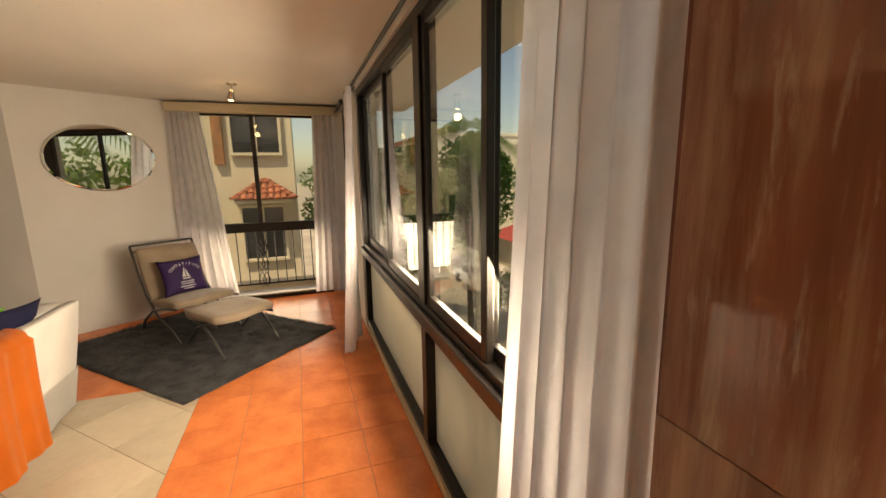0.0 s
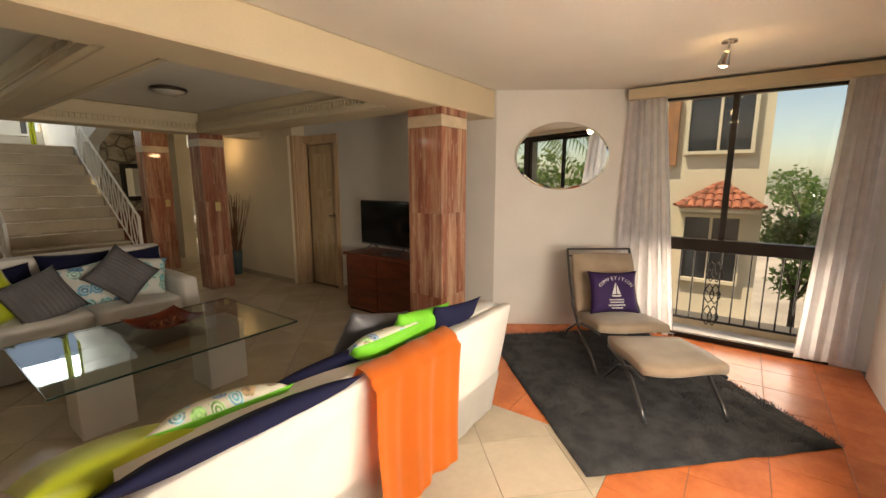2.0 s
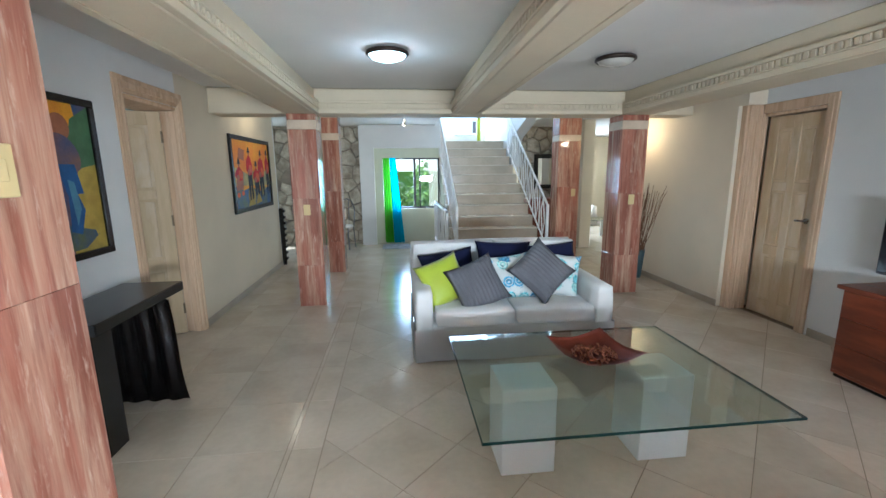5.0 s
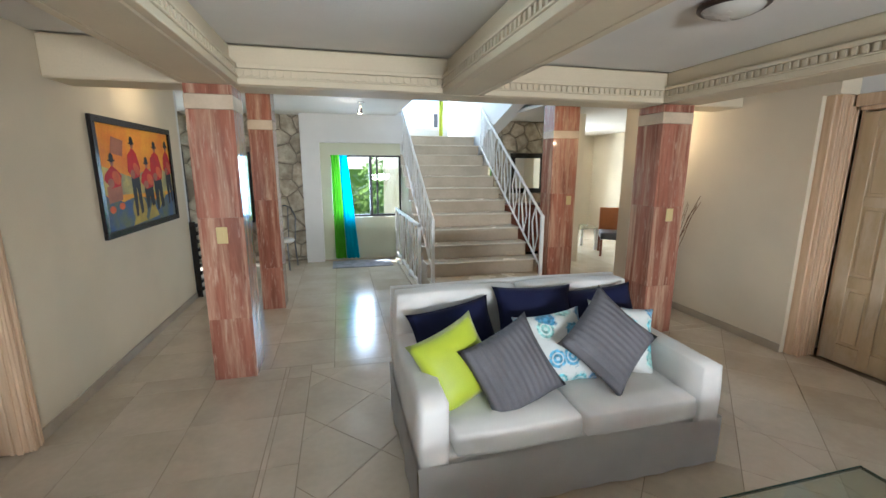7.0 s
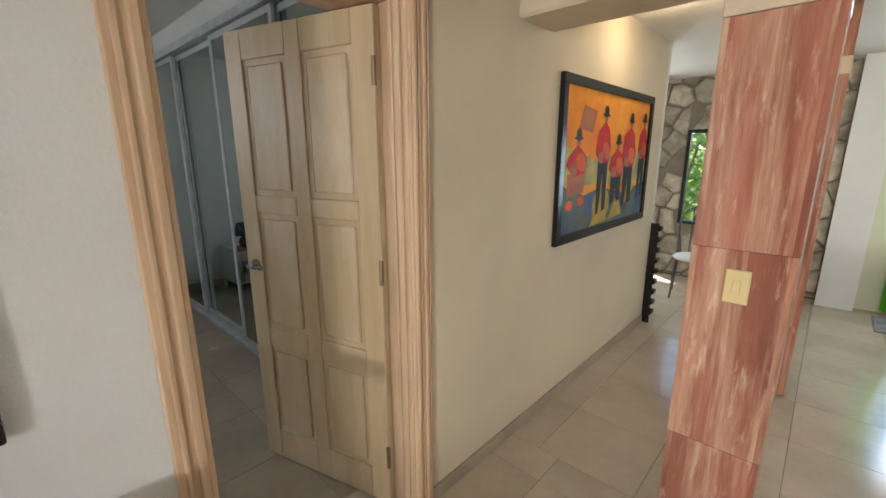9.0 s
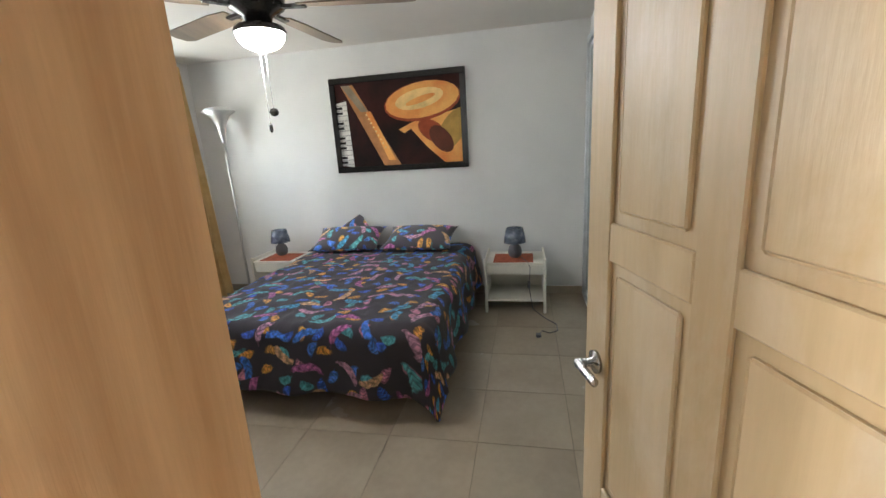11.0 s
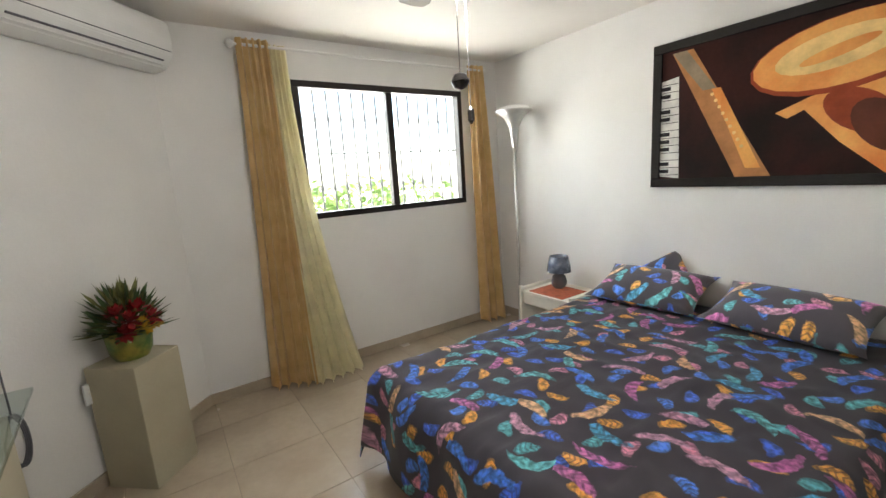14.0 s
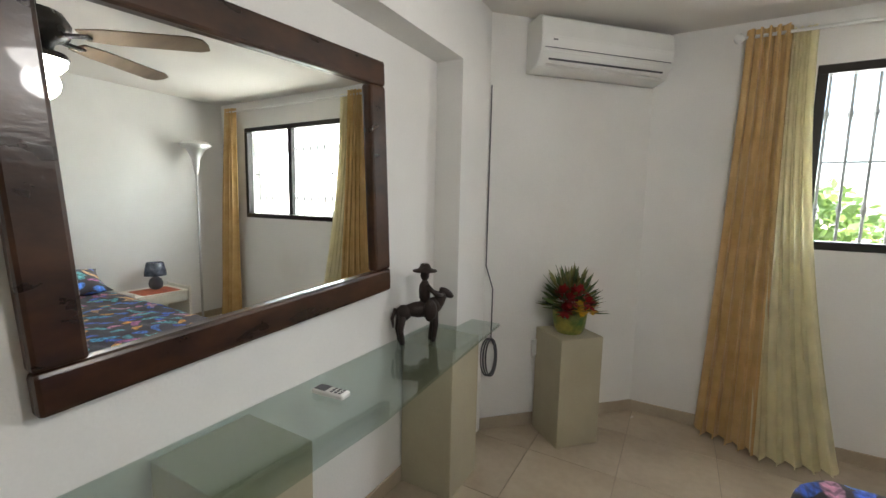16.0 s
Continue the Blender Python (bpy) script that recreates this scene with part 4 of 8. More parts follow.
        m3 = nt.nodes.new("ShaderNodeMath")
        m3.operation = "MULTIPLY"
        m3.inputs[1].default_value = 5
        L(ab.outputs[0], m3.inputs[0])
        L(sx.outputs[1], mu.inputs[0])
        L(m3.outputs[0], mu.inputs[2])
        L(mu.outputs[0], wv.inputs[0])
    st = nt.nodes.new("ShaderNodeMapRange")
    st.inputs["From Min"].default_value, st.inputs["From Max"].default_value = 0.2, 0.6
    st.inputs["To Max"].default_value = 0.75 if rings else 0.6
    L(wv.outputs[0], st.inputs[0])
    md = nt.nodes.new("ShaderNodeMath")
    md.operation = "MULTIPLY"
    L(st.outputs[0], md.inputs[0])
    L(sep.outputs[2], md.inputs[1])
    m1 = nt.nodes.new("ShaderNodeMix")
    m1.data_type = "RGBA"
    L(md.outputs[0], m1.inputs[0])
    L(col, m1.inputs[6])
    m1.inputs[7].default_value = (0.75, 0.75, 0.72, 1) if rings else (0.05, 0.03, 0.06, 1)
    m2 = nt.nodes.new("ShaderNodeMix")
    m2.data_type = "RGBA"
    L(mask.outputs[0], m2.inputs[0])
    L(base, m2.inputs[6])
    L(m1.outputs[2], m2.inputs[7])
    L(m2.outputs[2], b.inputs["Base Color"])
    return m


FEATHER = uv_print("feather_printed_cotton", (0.072, 0.062, 0.073), [(0.03, 0.15, 0.72), (0.68, 0.25, 0.36), (0.85, 0.38, 0.03), (0.1, 0.46, 0.5), (0.03, 0.13, 0.65), (0.85, 0.4, 0.05), (0.05, 0.22, 0.75)], 7.6, 0.55, 0.051, bend=0.3)
uv_print("feather_printed_cotton", (0.072, 0.062, 0.073), [(0.03, 0.2, 0.72), (0.55, 0.14, 0.38), (0.75, 0.45, 0.22), (0.12, 0.5, 0.52), (0.6, 0.3, 0.42), (0.06, 0.38, 0.6)], 5.2, 0.27, 0.1, bend=0.35)
ROSETTE = uv_print("blue_rosette_cloth", (0.66, 0.68, 0.64), [(0.03, 0.22, 0.4), (0.12, 0.42, 0.45), (0.08, 0.3, 0.45), (0.25, 0.5, 0.45)], 8.0, 0.95, 0.06, rings=True)
FLORAL = uv_print("green_blue_floral_cloth", (0.62, 0.62, 0.5), [(0.04, 0.2, 0.45), (0.2, 0.45, 0.12), (0.12, 0.4, 0.5), (0.4, 0.28, 0.14)], 16.0, 0.8, 0.03, rings=True)


def grid(n, k, f, uvf=None, thick=0.0):
    """A sheet of n x k cells through f(u, v), with its own cloth coordinates."""
    bm = bmesh.new()
    vs = [[bm.verts.new(f(i / n, j / k)) for j in range(k + 1)] for i in range(n + 1)]
    uvl = bm.loops.layers.uv.new("UVMap")
    for i in range(n):
        for j in range(k):
            fc = bm.faces.new((vs[i][j], vs[i + 1][j], vs[i + 1][j + 1], vs[i][j + 1]))
            if uvf:
                for lp, (a, b) in zip(fc.loops, ((i, j), (i + 1, j), (i + 1, j + 1), (i, j + 1))):
                    lp[uvl].uv = uvf(a / n, b / k)
    if thick:
        bmesh.ops.solidify(bm, geom=bm.faces[:], thickness=thick)
    return bm


def pillow_mesh(w, h, t, seed=0, n=14):
    rnd = random.Random(seed)
    ox, oy = rnd.uniform(0, 5), rnd.uniform(0, 5)
    bm = bmesh.new()
    uvl = bm.loops.layers.uv.new("UVMap")
    for s in (1, -1):
        vs = []
        for i in range(n + 1):
            row = []
            for j in range(n + 1):
                u, v = 2 * i / n - 1, 2 * j / n - 1
                x = u * (1 - 0.1 * (1 - abs(v) ** 2.5)) * w / 2
                y = v * (1 - 0.1 * (1 - abs(u) ** 2.5)) * h / 2
                z = s * t / 2 * (max(0, 1 - abs(u) ** 2.6) * max(0, 1 - abs(v) ** 2.6)) ** 0.55
                z += 0.006 * noise.noise(Vector((x * 9 + ox, y * 9 + oy, s))) * (1 - abs(u) ** 8) * (1 - abs(v) ** 8)
                row.append(bm.verts.new((x, y, z)))
            vs.append(row)
        for i in range(n):
            for j in range(n):
                q = [vs[i][j], vs[i + 1][j], vs[i + 1][j + 1], vs[i][j + 1]]
                f = bm.faces.new(q if s > 0 else q[::-1])
                for lp in f.loops:
                    lp[uvl].uv = (lp.vert.co.x + ox, lp.vert.co.y + oy + s)
    bmesh.ops.remove_doubles(bm, verts=bm.verts, dist=0.0004)
    return bm


def pillow(label, material, at, rot, w=0.45, h=0.45, t=0.14, seed=0, group="scatter cushions", back=None, category="cushion"):
    bm = pillow_mesh(w, h, t, seed)
    mats = [material]
    if back:
        mats.append(back)
        for f in bm.faces:
            f.material_index = 1 if f.calc_center_median().z < 0 else 0
    ob = obj("cushion", bm, mats, smooth=True)
    ob.matrix_basis = pose(*at, rot[0], 0, rot[2]) @ pose(0, 0, 0, 0, 0, rot[1])
    return tagged(ob, label, category, group)


def soft(lo, hi, bevel, seed=0, amp=0.006, cuts=5):
    bm = bmesh.new()
    add_box(bm, lo, hi)
    bmesh.ops.subdivide_edges(bm, edges=bm.edges[:], cuts=cuts, use_grid_fill=True)
    c = [(lo[i] + hi[i]) / 2 for i in range(3)]
    e = [(hi[i] - lo[i]) / 2 for i in range(3)]
    for v in bm.verts:
        q = [(v.co[i] - c[i]) / e[i] for i in range(3)]
        inner = [max(-1, min(1, q[i])) * (e[i] - bevel) for i in range(3)]
        d = Vector([v.co[i] - c[i] - inner[i] for i in range(3)])
        if d.length > 0:
            v.co = Vector(c) + Vector(inner) + d.normalized() * min(d.length, bevel)
        v.co += Vector([amp * noise.noise(v.co * 4 + Vector((seed, k * 7, 0))) for k in range(3)])
    return bm


def sofa(name, label, at, rz, w, d, back_h, seat_h, arm_h, arm_w=0.16):
    s = thing(name, label, "sofa", at, rz, "sofas")
    hw = w / 2
    part("base", soft((-hw + 0.02, 0.03, 0.12), (hw - 0.02, d - 0.06, seat_h - 0.12), 0.02, 1, 0.003), COTTON, s, smooth=True)

    def hem(u, v):
        # once round the sofa's foot
        per = 2 * (w + d)
        q = u * per
        out = 0.004 * math.sin(q * 30) * (1 - v) + 0.005 * math.sin(q * 11 + 1) * (1 - v) + 0.006
        z = 0.02 + 0.27 * v + 0.012 * noise.noise(Vector((q * 2, 0, 3))) * (1 - v)
        if q < w:
            return (-hw + q, -out, z)
        if q < w + d:
            return (hw + out, q - w, z)
        if q < 2 * w + d:
            return (hw - (q - w - d), d + out, z)
        return (-hw - out, d - (q - 2 * w - d), z)

    part("skirt", grid(300, 3, hem, thick=0.003), COTTON, s, "gathered white cotton skirt")
    for k in (-1, 1):
        a0, a1 = (-hw, -hw + arm_w) if k < 0 else (hw - arm_w, hw)
        part("arm", soft((a0, 0.0, 0.16), (a1, d - 0.08, arm_h), 0.045, 3 + k, 0.006), COTTON, s, smooth=True)
        c0, c1 = (-hw + arm_w, 0) if k < 0 else (0, hw - arm_w)
        part("seat_cushion", soft((c0 + 0.004, -0.01, seat_h - 0.15), (c1 - 0.004, d - 0.2, seat_h), 0.04, 9 + k, 0.008), COTTON, s, smooth=True)
        b0, b1 = (-hw + 0.01, -0.002) if k < 0 else (0.002, hw - 0.01)
        part("back_cushion", soft((b0, d - 0.25, seat_h - 0.02), (b1, d - 0.07, back_h + 0.005), 0.05, 14 + k, 0.008), COTTON, s, smooth=True)
    part("back", soft((-hw, d - 0.09, 0.14), (hw, d, back_h), 0.03, 5, 0.004), COTTON, s, smooth=True)
    return s


sofa("sofa", "two-seat sofa in a white cotton slipcover, lined with scatter cushions", (2.9, 5.25, 0), 0, 1.66, 1.05, 0.85, 0.44, 0.6)
leaning = sofa("sofa", "white slipcovered sofa with an orange throw over its plain back", (3.2, 2.92, 0), 180, 2.08, 0.87, 0.76, 0.42, 0.5)

# its back leans outwards and the cover tapers to the floor
for ob in leaning.children:
    for v in ob.data.vertices:
        k = max(0.0, 1 - v.co.z / 0.76)
        v.co.y -= 0.11 * k * max(0.0, v.co.y / 0.87)
        v.co.x *= 1 - 0.07 * k


def cushions():
    yb = 6.0
    P = pillow
    P("navy blue cushion leaning at the back of the sofa", NAVY, (2.42, yb - 0.1, 0.63), (62, 8, 4), 0.54, 0.36, seed=1)
    P("navy blue cushion leaning at the back of the sofa", NAVY, (2.96, yb - 0.06, 0.7), (62, -3, 3), 0.56, 0.36, seed=2)
    P("navy blue cushion leaning at the back of the sofa", NAVY, (3.42, yb - 0.08, 0.67), (62, 4, -4), 0.52, 0.36, seed=3)
    P("lime green satin cushion on the white sofa", LIME, (2.34, yb - 0.42, 0.6), (62, 18, 12), 0.42, 0.42, seed=4)
    P("grey ribbed cushion on the white sofa", GREYC, (2.62, yb - 0.5, 0.58), (60, 20, 6), 0.46, 0.44, seed=5)
    P("white cushion with blue rosettes on the white sofa", ROSETTE, (2.93, yb - 0.36, 0.6), (62, 6, -4), 0.42, 0.42, seed=6)
    P("dark grey ribbed cushion standing on its corner on the white sofa", GREYC, (3.18, yb - 0.5, 0.68), (62, 43, 0), 0.44, 0.44, seed=7)
    P("white cushion with blue rosettes on the white sofa", ROSETTE, (3.38, yb - 0.34, 0.6), (62, -10, -8), 0.42, 0.42, seed=8)
    # near sofa, seen over its back
    P("lime satin cushion lying over the arm of the near sofa", LIME, (2.24, 2.44, 0.66), (-22, 12, -16), 0.5, 0.46, 0.17, seed=9)
    P("green cushion with a floral front on the near sofa", FLORAL, (2.55, 2.42, 0.65), (-38, -4, -10), 0.46, 0.44, 0.17, seed=10, back=GREEN)
    P("navy cushion lying along the top of the near sofa back", NAVY, (2.52, 2.16, 0.735), (-30, 0, -2), 0.86, 0.22, 0.09, seed=11)
    P("navy cushion leaning inside the back of the near sofa", NAVY, (2.97, 2.34, 0.655), (-54, -8, -8), 0.48, 0.36, 0.14, seed=12)
    P("silver grey satin cushion on the near sofa", SILVER, (3.3, 2.42, 0.71), (-66, 14, -8), 0.4, 0.4, 0.15, seed=13)
    P("green cushion with a floral front on the near sofa", FLORAL, (3.22, 2.27, 0.745), (-42, -3, -4), 0.42, 0.32, 0.13, seed=14, back=GREEN)
    P("bright green cushion on the near sofa", GREEN, (3.47, 2.24, 0.745), (-66, 6, -3), 0.42, 0.34, 0.12, seed=15)
    P("navy cushion leaning at the end of the near sofa", NAVY, (3.73, 2.2, 0.715), (-70, 6, -3), 0.46, 0.34, 0.1, seed=16)


cushions()


def throw():
    W = 0.6

    def f(u, v):
        s = v * 1.15
        x = 2.94 + u * (W + 0.0) + 0.01 * math.sin(v * 7)
        fold = 0.012 * math.sin(u * 15 + 1.2 * v) + 0.006 * math.sin(u * 33 + v * 2)
        top = 0.79
        if s < 0.3:
            return (x, 2.13 - 0.01 * u - 0.06 * s, top - 0.05 * (0.3 - s) / 0.3 + fold * 0.3)
        if s < 0.52:
            a = (s - 0.3) / 0.22 * math.pi / 2
            return (x, 2.07 - 0.055 * math.sin(a) + 0.045 * (1 - math.sin(a)), top + 0.004 - 0.05 * (1 - math.cos(a)) + fold * 0.3)
        q = s - 0.52
        return (x - 0.05 * u * q + 0.03 * q, 2.015 - 0.02 - fold * (0.6 + q), top - 0.045 - q)

    ob = obj("throw", grid(60, 60, f, thick=0.006), ORANGEC, smooth=True)
    tagged(ob, "bright orange cotton throw folded over the white sofa back", "throw")


throw()


def coffee_table():
    t = thing("coffee_table", "low coffee table with a green-edged glass top on white legs", "table", (3.0, 4.1, 0))
    for x, y in ((-0.41, -0.005), (0.34, 0.018)):
        part("leg", box((x - 0.14, y - 0.14, 0), (x + 0.14, y + 0.14, 0.477), 0.004), mat("white_laminate", (0.78, 0.78, 0.76), 0.4, scale=3, var=0.03), t)
    part("glass_top", box((-0.73, -0.54, 0.478), (0.67, 0.52, 0.492), 0.003), TABLEGLASS, t, "clear green-tinted glass top")
    rim = bmesh.new()
    for lo, hi in (((-0.734, -0.544, 0.479), (0.674, -0.5405, 0.491)), ((-0.734, 0.5205, 0.479), (0.674, 0.524, 0.491)), ((-0.734, -0.5405, 0.479), (-0.7305, 0.5205, 0.491)), ((0.6705, -0.5405, 0.479), (0.674, 0.5205, 0.491))):
        add_box(rim, lo, hi)
    part("glass_edge", rim, GLASSEDGE, t, "dark green polished edge")
    b = thing("bowl", "rust-red bowl of dried petals on the glass table", "bowl", (3.03, 4.2, 0.493), 12)

    def f(u, v):
        x, y = 2 * u - 1, 2 * v - 1
        r = max(abs(x), abs(y))
        return (x * 0.19, y * 0.19, 0.006 + 0.05 * r ** 2 + 0.035 * (abs(x * y)) ** 1.5)

    part("dish", grid(16, 16, f, thick=0.006), BOWLM, b, smooth=True)
    rnd = random.Random(4)
    bm = bmesh.new()
    for k in range(150):
        a, r = rnd.uniform(0, 6.3), 0.12 * math.sqrt(rnd.random())
        add_lathe(bm, [(0.002, 0), (0.011, 0.004), (0.009, 0.009), (0.001, 0.011)], 5, (0, 0, 0),
                  pose(r * math.cos(a), r * math.sin(a), 0.022 + rnd.uniform(0, 0.02), rnd.uniform(0, 70), rnd.uniform(0, 70), 0), cap=False)
    tagged(part("potpourri", bm, mat("dried_petals", (0.3, 0.1, 0.04), 0.8, scale=40, var=0.5, color2=(0.12, 0.02, 0.01)), b, "brown and red dried petals"), kind="stuff")


coffee_table()


def tv_unit():
    c = thing("television_cabinet", "low cabinet in glossy red-brown wood under the television", "cabinet", (5.35, 4.18, 0))
    part("body", box((-0.2, -0.51, 0.03), (0.23, 0.51, 0.67), 0.004), REDWOOD, c)
    part("plinth", box((-0.18, -0.5, 0), (0.2, 0.5, 0.03)), BLACKWOOD, c)
    part("top", box((-0.23, -0.54, 0.67), (0.24, 0.54, 0.7), 0.004), REDWOOD, c)
    for k in (-1, 1):
        for j in range(3):
            z0 = 0.06 + j * 0.2
            y0, y1 = (-0.5, -0.004) if k < 0 else (0.004, 0.5)
            part("drawer", box((-0.212, y0, z0), (-0.2, y1, z0 + 0.198), 0.002), REDWOOD, c)
    t = thing("television", "flat black television on a slim stand, switched off", "television", (5.42, 4.27, 0.701), -4)
    part("body", box((0, -0.48, 0.06), (0.035, 0.48, 0.6), 0.006), PLASTG, t)
    part("screen", box((-0.004, -0.468, 0.082), (0.0, 0.468, 0.588), 0.001), SCREEN, t)
    for y in (-0.3, 0.3):
        part("foot", tube([(-0.1, y, 0.006), (0.015, y * 0.92, 0.07), (0.12, y, 0.006)], 0.008), PLASTG, t)
    b = obj("set_top_box", box((5.2, 3.98, 0.702), (5.32, 4.16, 0.727), 0.004), PLASTG)
    tagged(b, "small flat black receiver box on the wooden cabinet", "electronics")


tv_unit()


def console_black():
    c = thing("console_table", "black lacquered console with a rippled waterfall leg, against the white wall", "console table", (0.02, 4.72, 0))
    part("top", box((0, -0.42, 0.72), (0.4, 0.46, 0.785), 0.006), BLACKWOOD, c)

    def f(u, v):
        z = v * 0.72
        x = 0.02 + 0.4 * u + 0.05 * (1 - v) ** 1.5 * u
        return (x, 0.22 - 0.03 * math.sin(z * 9) * u * 0.4 + 0.012 * math.sin(u * 22), z)

    part("leg", grid(30, 14, f, thick=0.2), BLACKWOOD, c, "rippled black leg", smooth=True)
    part("leg", box((0.03, -0.38, 0), (0.34, -0.22, 0.72), 0.006), BLACKWOOD, c)


console_black()


# pictures: shapes in the frame's own plane, 0..1 across and up
def ell(cx, cy, rx, ry, a=0, n=20):
    c, s = math.cos(radians(a)), math.sin(radians(a))
    return [(cx + rx * math.cos(t) * c - ry * math.sin(t) * s, cy + rx * math.cos(t) * s + ry * math.sin(t) * c) for t in [2 * math.pi * k / n for k in range(n)]]


def rot_box(cx, cy, w, h, a=0):
    c, s = math.cos(radians(a)), math.sin(radians(a))
    return [(cx + x * w / 2 * c - y * h / 2 * s, cy + x * w / 2 * s + y * h / 2 * c) for x, y in ((-1, -1), (1, -1), (1, 1), (-1, 1))]


def picture(label, at, rz, w, h, fw, ground, shapes, depth=0.03):
    p = thing("picture", label, "painting", at, rz, "framed pictures")
    for n_, lo, hi in (("frame", (-w / 2, -h / 2), (w / 2, -h / 2 + fw)), ("frame", (-w / 2, h / 2 - fw), (w / 2, h / 2)),
                       ("frame", (-w / 2, -h / 2 + fw), (-w / 2 + fw, h / 2 - fw)), ("frame", (w / 2 - fw, -h / 2 + fw), (w / 2, h / 2 - fw))):
        part(n_, box((lo[0], -depth, lo[1]), (hi[0], 0, hi[1]), 0.004), BLACKWOOD, p)
    iw, ih = w - 2 * fw, h - 2 * fw
    bm = box((-iw / 2, -0.012, -ih / 2), (iw / 2, -0.002, ih / 2))
    mats = [ground]
    for k, (m, poly) in enumerate(shapes):
        if m not in mats:
            mats.append(m)
        poly = clip([(a, b) for a, b in poly], 0.0, 0.0, 1.0, 1.0)
        if len(poly) < 3:
            continue
        y = -0.0125 - 0.00015 * (k + 1)
        vs = [bm.verts.new(((a - 0.5) * iw, y, (b - 0.5) * ih)) for a, b in poly]
        f = bm.faces.new(vs)
        f.normal_update()
        if f.normal.y > 0:
            f.normal_flip()
        f.material_index = mats.index(m)
    part("canvas", bm, mats, p)
    return p


def pictures():
    yel = mat("painted_amber", (0.85, 0.42, 0.03), 0.5, scale=2.5, var=0.2, color2=(0.75, 0.2, 0.02), spec=0.15)
    red, blk, blu = flat("painted_red", (0.55, 0.012, 0.01)), flat("painted_black", (0.012, 0.01, 0.012)), mat("painted_blue", (0.03, 0.08, 0.2), 0.5, scale=6, var=0.3, color2=(0.1, 0.12, 0.05))
    skin, och, lb = flat("painted_terracotta", (0.42, 0.16, 0.08)), flat("painted_ochre", (0.5, 0.36, 0.06)), flat("painted_sky", (0.12, 0.28, 0.42))
    sh = [(blu, [(0, 0), (1, 0), (1, 0.3), (0.7, 0.22), (0.4, 0.3), (0.15, 0.24), (0, 0.36)]), (skin, rot_box(0.22, 0.8, 0.14, 0.16, -12)),
          (och, ell(0.42, 0.16, 0.1, 0.14)), (och, ell(0.78, 0.2, 0.08, 0.16))]
    orng, dusk = flat("painted_vermilion", (0.7, 0.13, 0.03)), mat("painted_dusk_yellow", (0.62, 0.5, 0.14), 0.5, scale=4, var=0.3, color2=(0.2, 0.24, 0.16), spec=0.15)
    sh += [(dusk, [(0, 0.34), (1, 0.3), (1, 0.52), (0.7, 0.6), (0.35, 0.5), (0, 0.62)]), (blu, [(0, 0.0), (0.3, 0.0), (0.26, 0.22), (0.1, 0.34), (0, 0.3)]), (blu, [(0.62, 0.0), (1, 0.0), (1, 0.3), (0.85, 0.26)]),
           (och, [(0.3, 0.0), (0.42, 0.26), (0.5, 0.02)]), (och, [(0.52, 0.02), (0.62, 0.24), (0.7, 0.04)])]
    # (middle, foot, waist, shoulder, half width of the body, short one)
    for cx, z0, z1, z2, hw, short in ((0.13, 0.2, 0.42, 0.62, 0.1, 1), (0.4, 0.1, 0.5, 0.8, 0.085, 0), (0.93, 0.16, 0.52, 0.8, 0.07, 0), (0.73, 0.12, 0.46, 0.78, 0.1, 0), (0.57, 0.16, 0.38, 0.6, 0.1, 0)):
        if short:
            sh += [(skin, [(cx - 0.08, z1), (cx + 0.09, z1), (cx + 0.08, z0 + 0.08), (cx - 0.08, z0 + 0.06)]), (orng, ell(cx - 0.05, z0, 0.035, 0.035)), (orng, ell(cx + 0.06, z0 + 0.02, 0.035, 0.035))]
        else:
            sh += [(blk, [(cx - hw * 0.6, z1 + 0.03), (cx + hw * 0.7, z1 + 0.03), (cx + hw * 0.75, z0 + 0.02), (cx + hw * 0.3, z0), (cx + 0.005, z1 - 0.1), (cx - hw * 0.15, z0), (cx - hw * 0.5, z0 - 0.02), (cx - hw * 0.62, z0 + 0.2)])]
        sh += [(red, [(cx - hw, z1 + 0.06), (cx - hw * 0.3, z1 - 0.02), (cx + hw * 0.8, z1), (cx + hw, z1 + 0.1), (cx + hw * 0.6, z2 - 0.05), (cx, z2), (cx - hw * 0.8, z2 - 0.08)]),
               (orng, ell(cx + hw * 0.4, z1 + 0.08, hw * 0.45, 0.07, 20)), (skin, ell(cx - hw * 0.3, z1 + 0.03, hw * 0.35, 0.045)),
               (skin, ell(cx + 0.005, z2 + 0.03, 0.02, 0.04)), (blk, ell(cx + 0.005, z2 + 0.07, 0.025, 0.045)), (blk, ell(cx + 0.005, z2 + 0.045, 0.042, 0.012))]
    p = picture("black-framed painting of five red shapes on the cream wall", (0.045, 8.1, 1.515), 90, 1.5, 0.95, 0.055, yel, sh)
    p.matrix_basis = pose(0.002, 8.1, 1.515, 0, 0, 90)
    dark = mat("painted_deep_blue", (0.03, 0.07, 0.2), 0.5, scale=3, var=0.3, color2=(0.3, 0.12, 0.04))
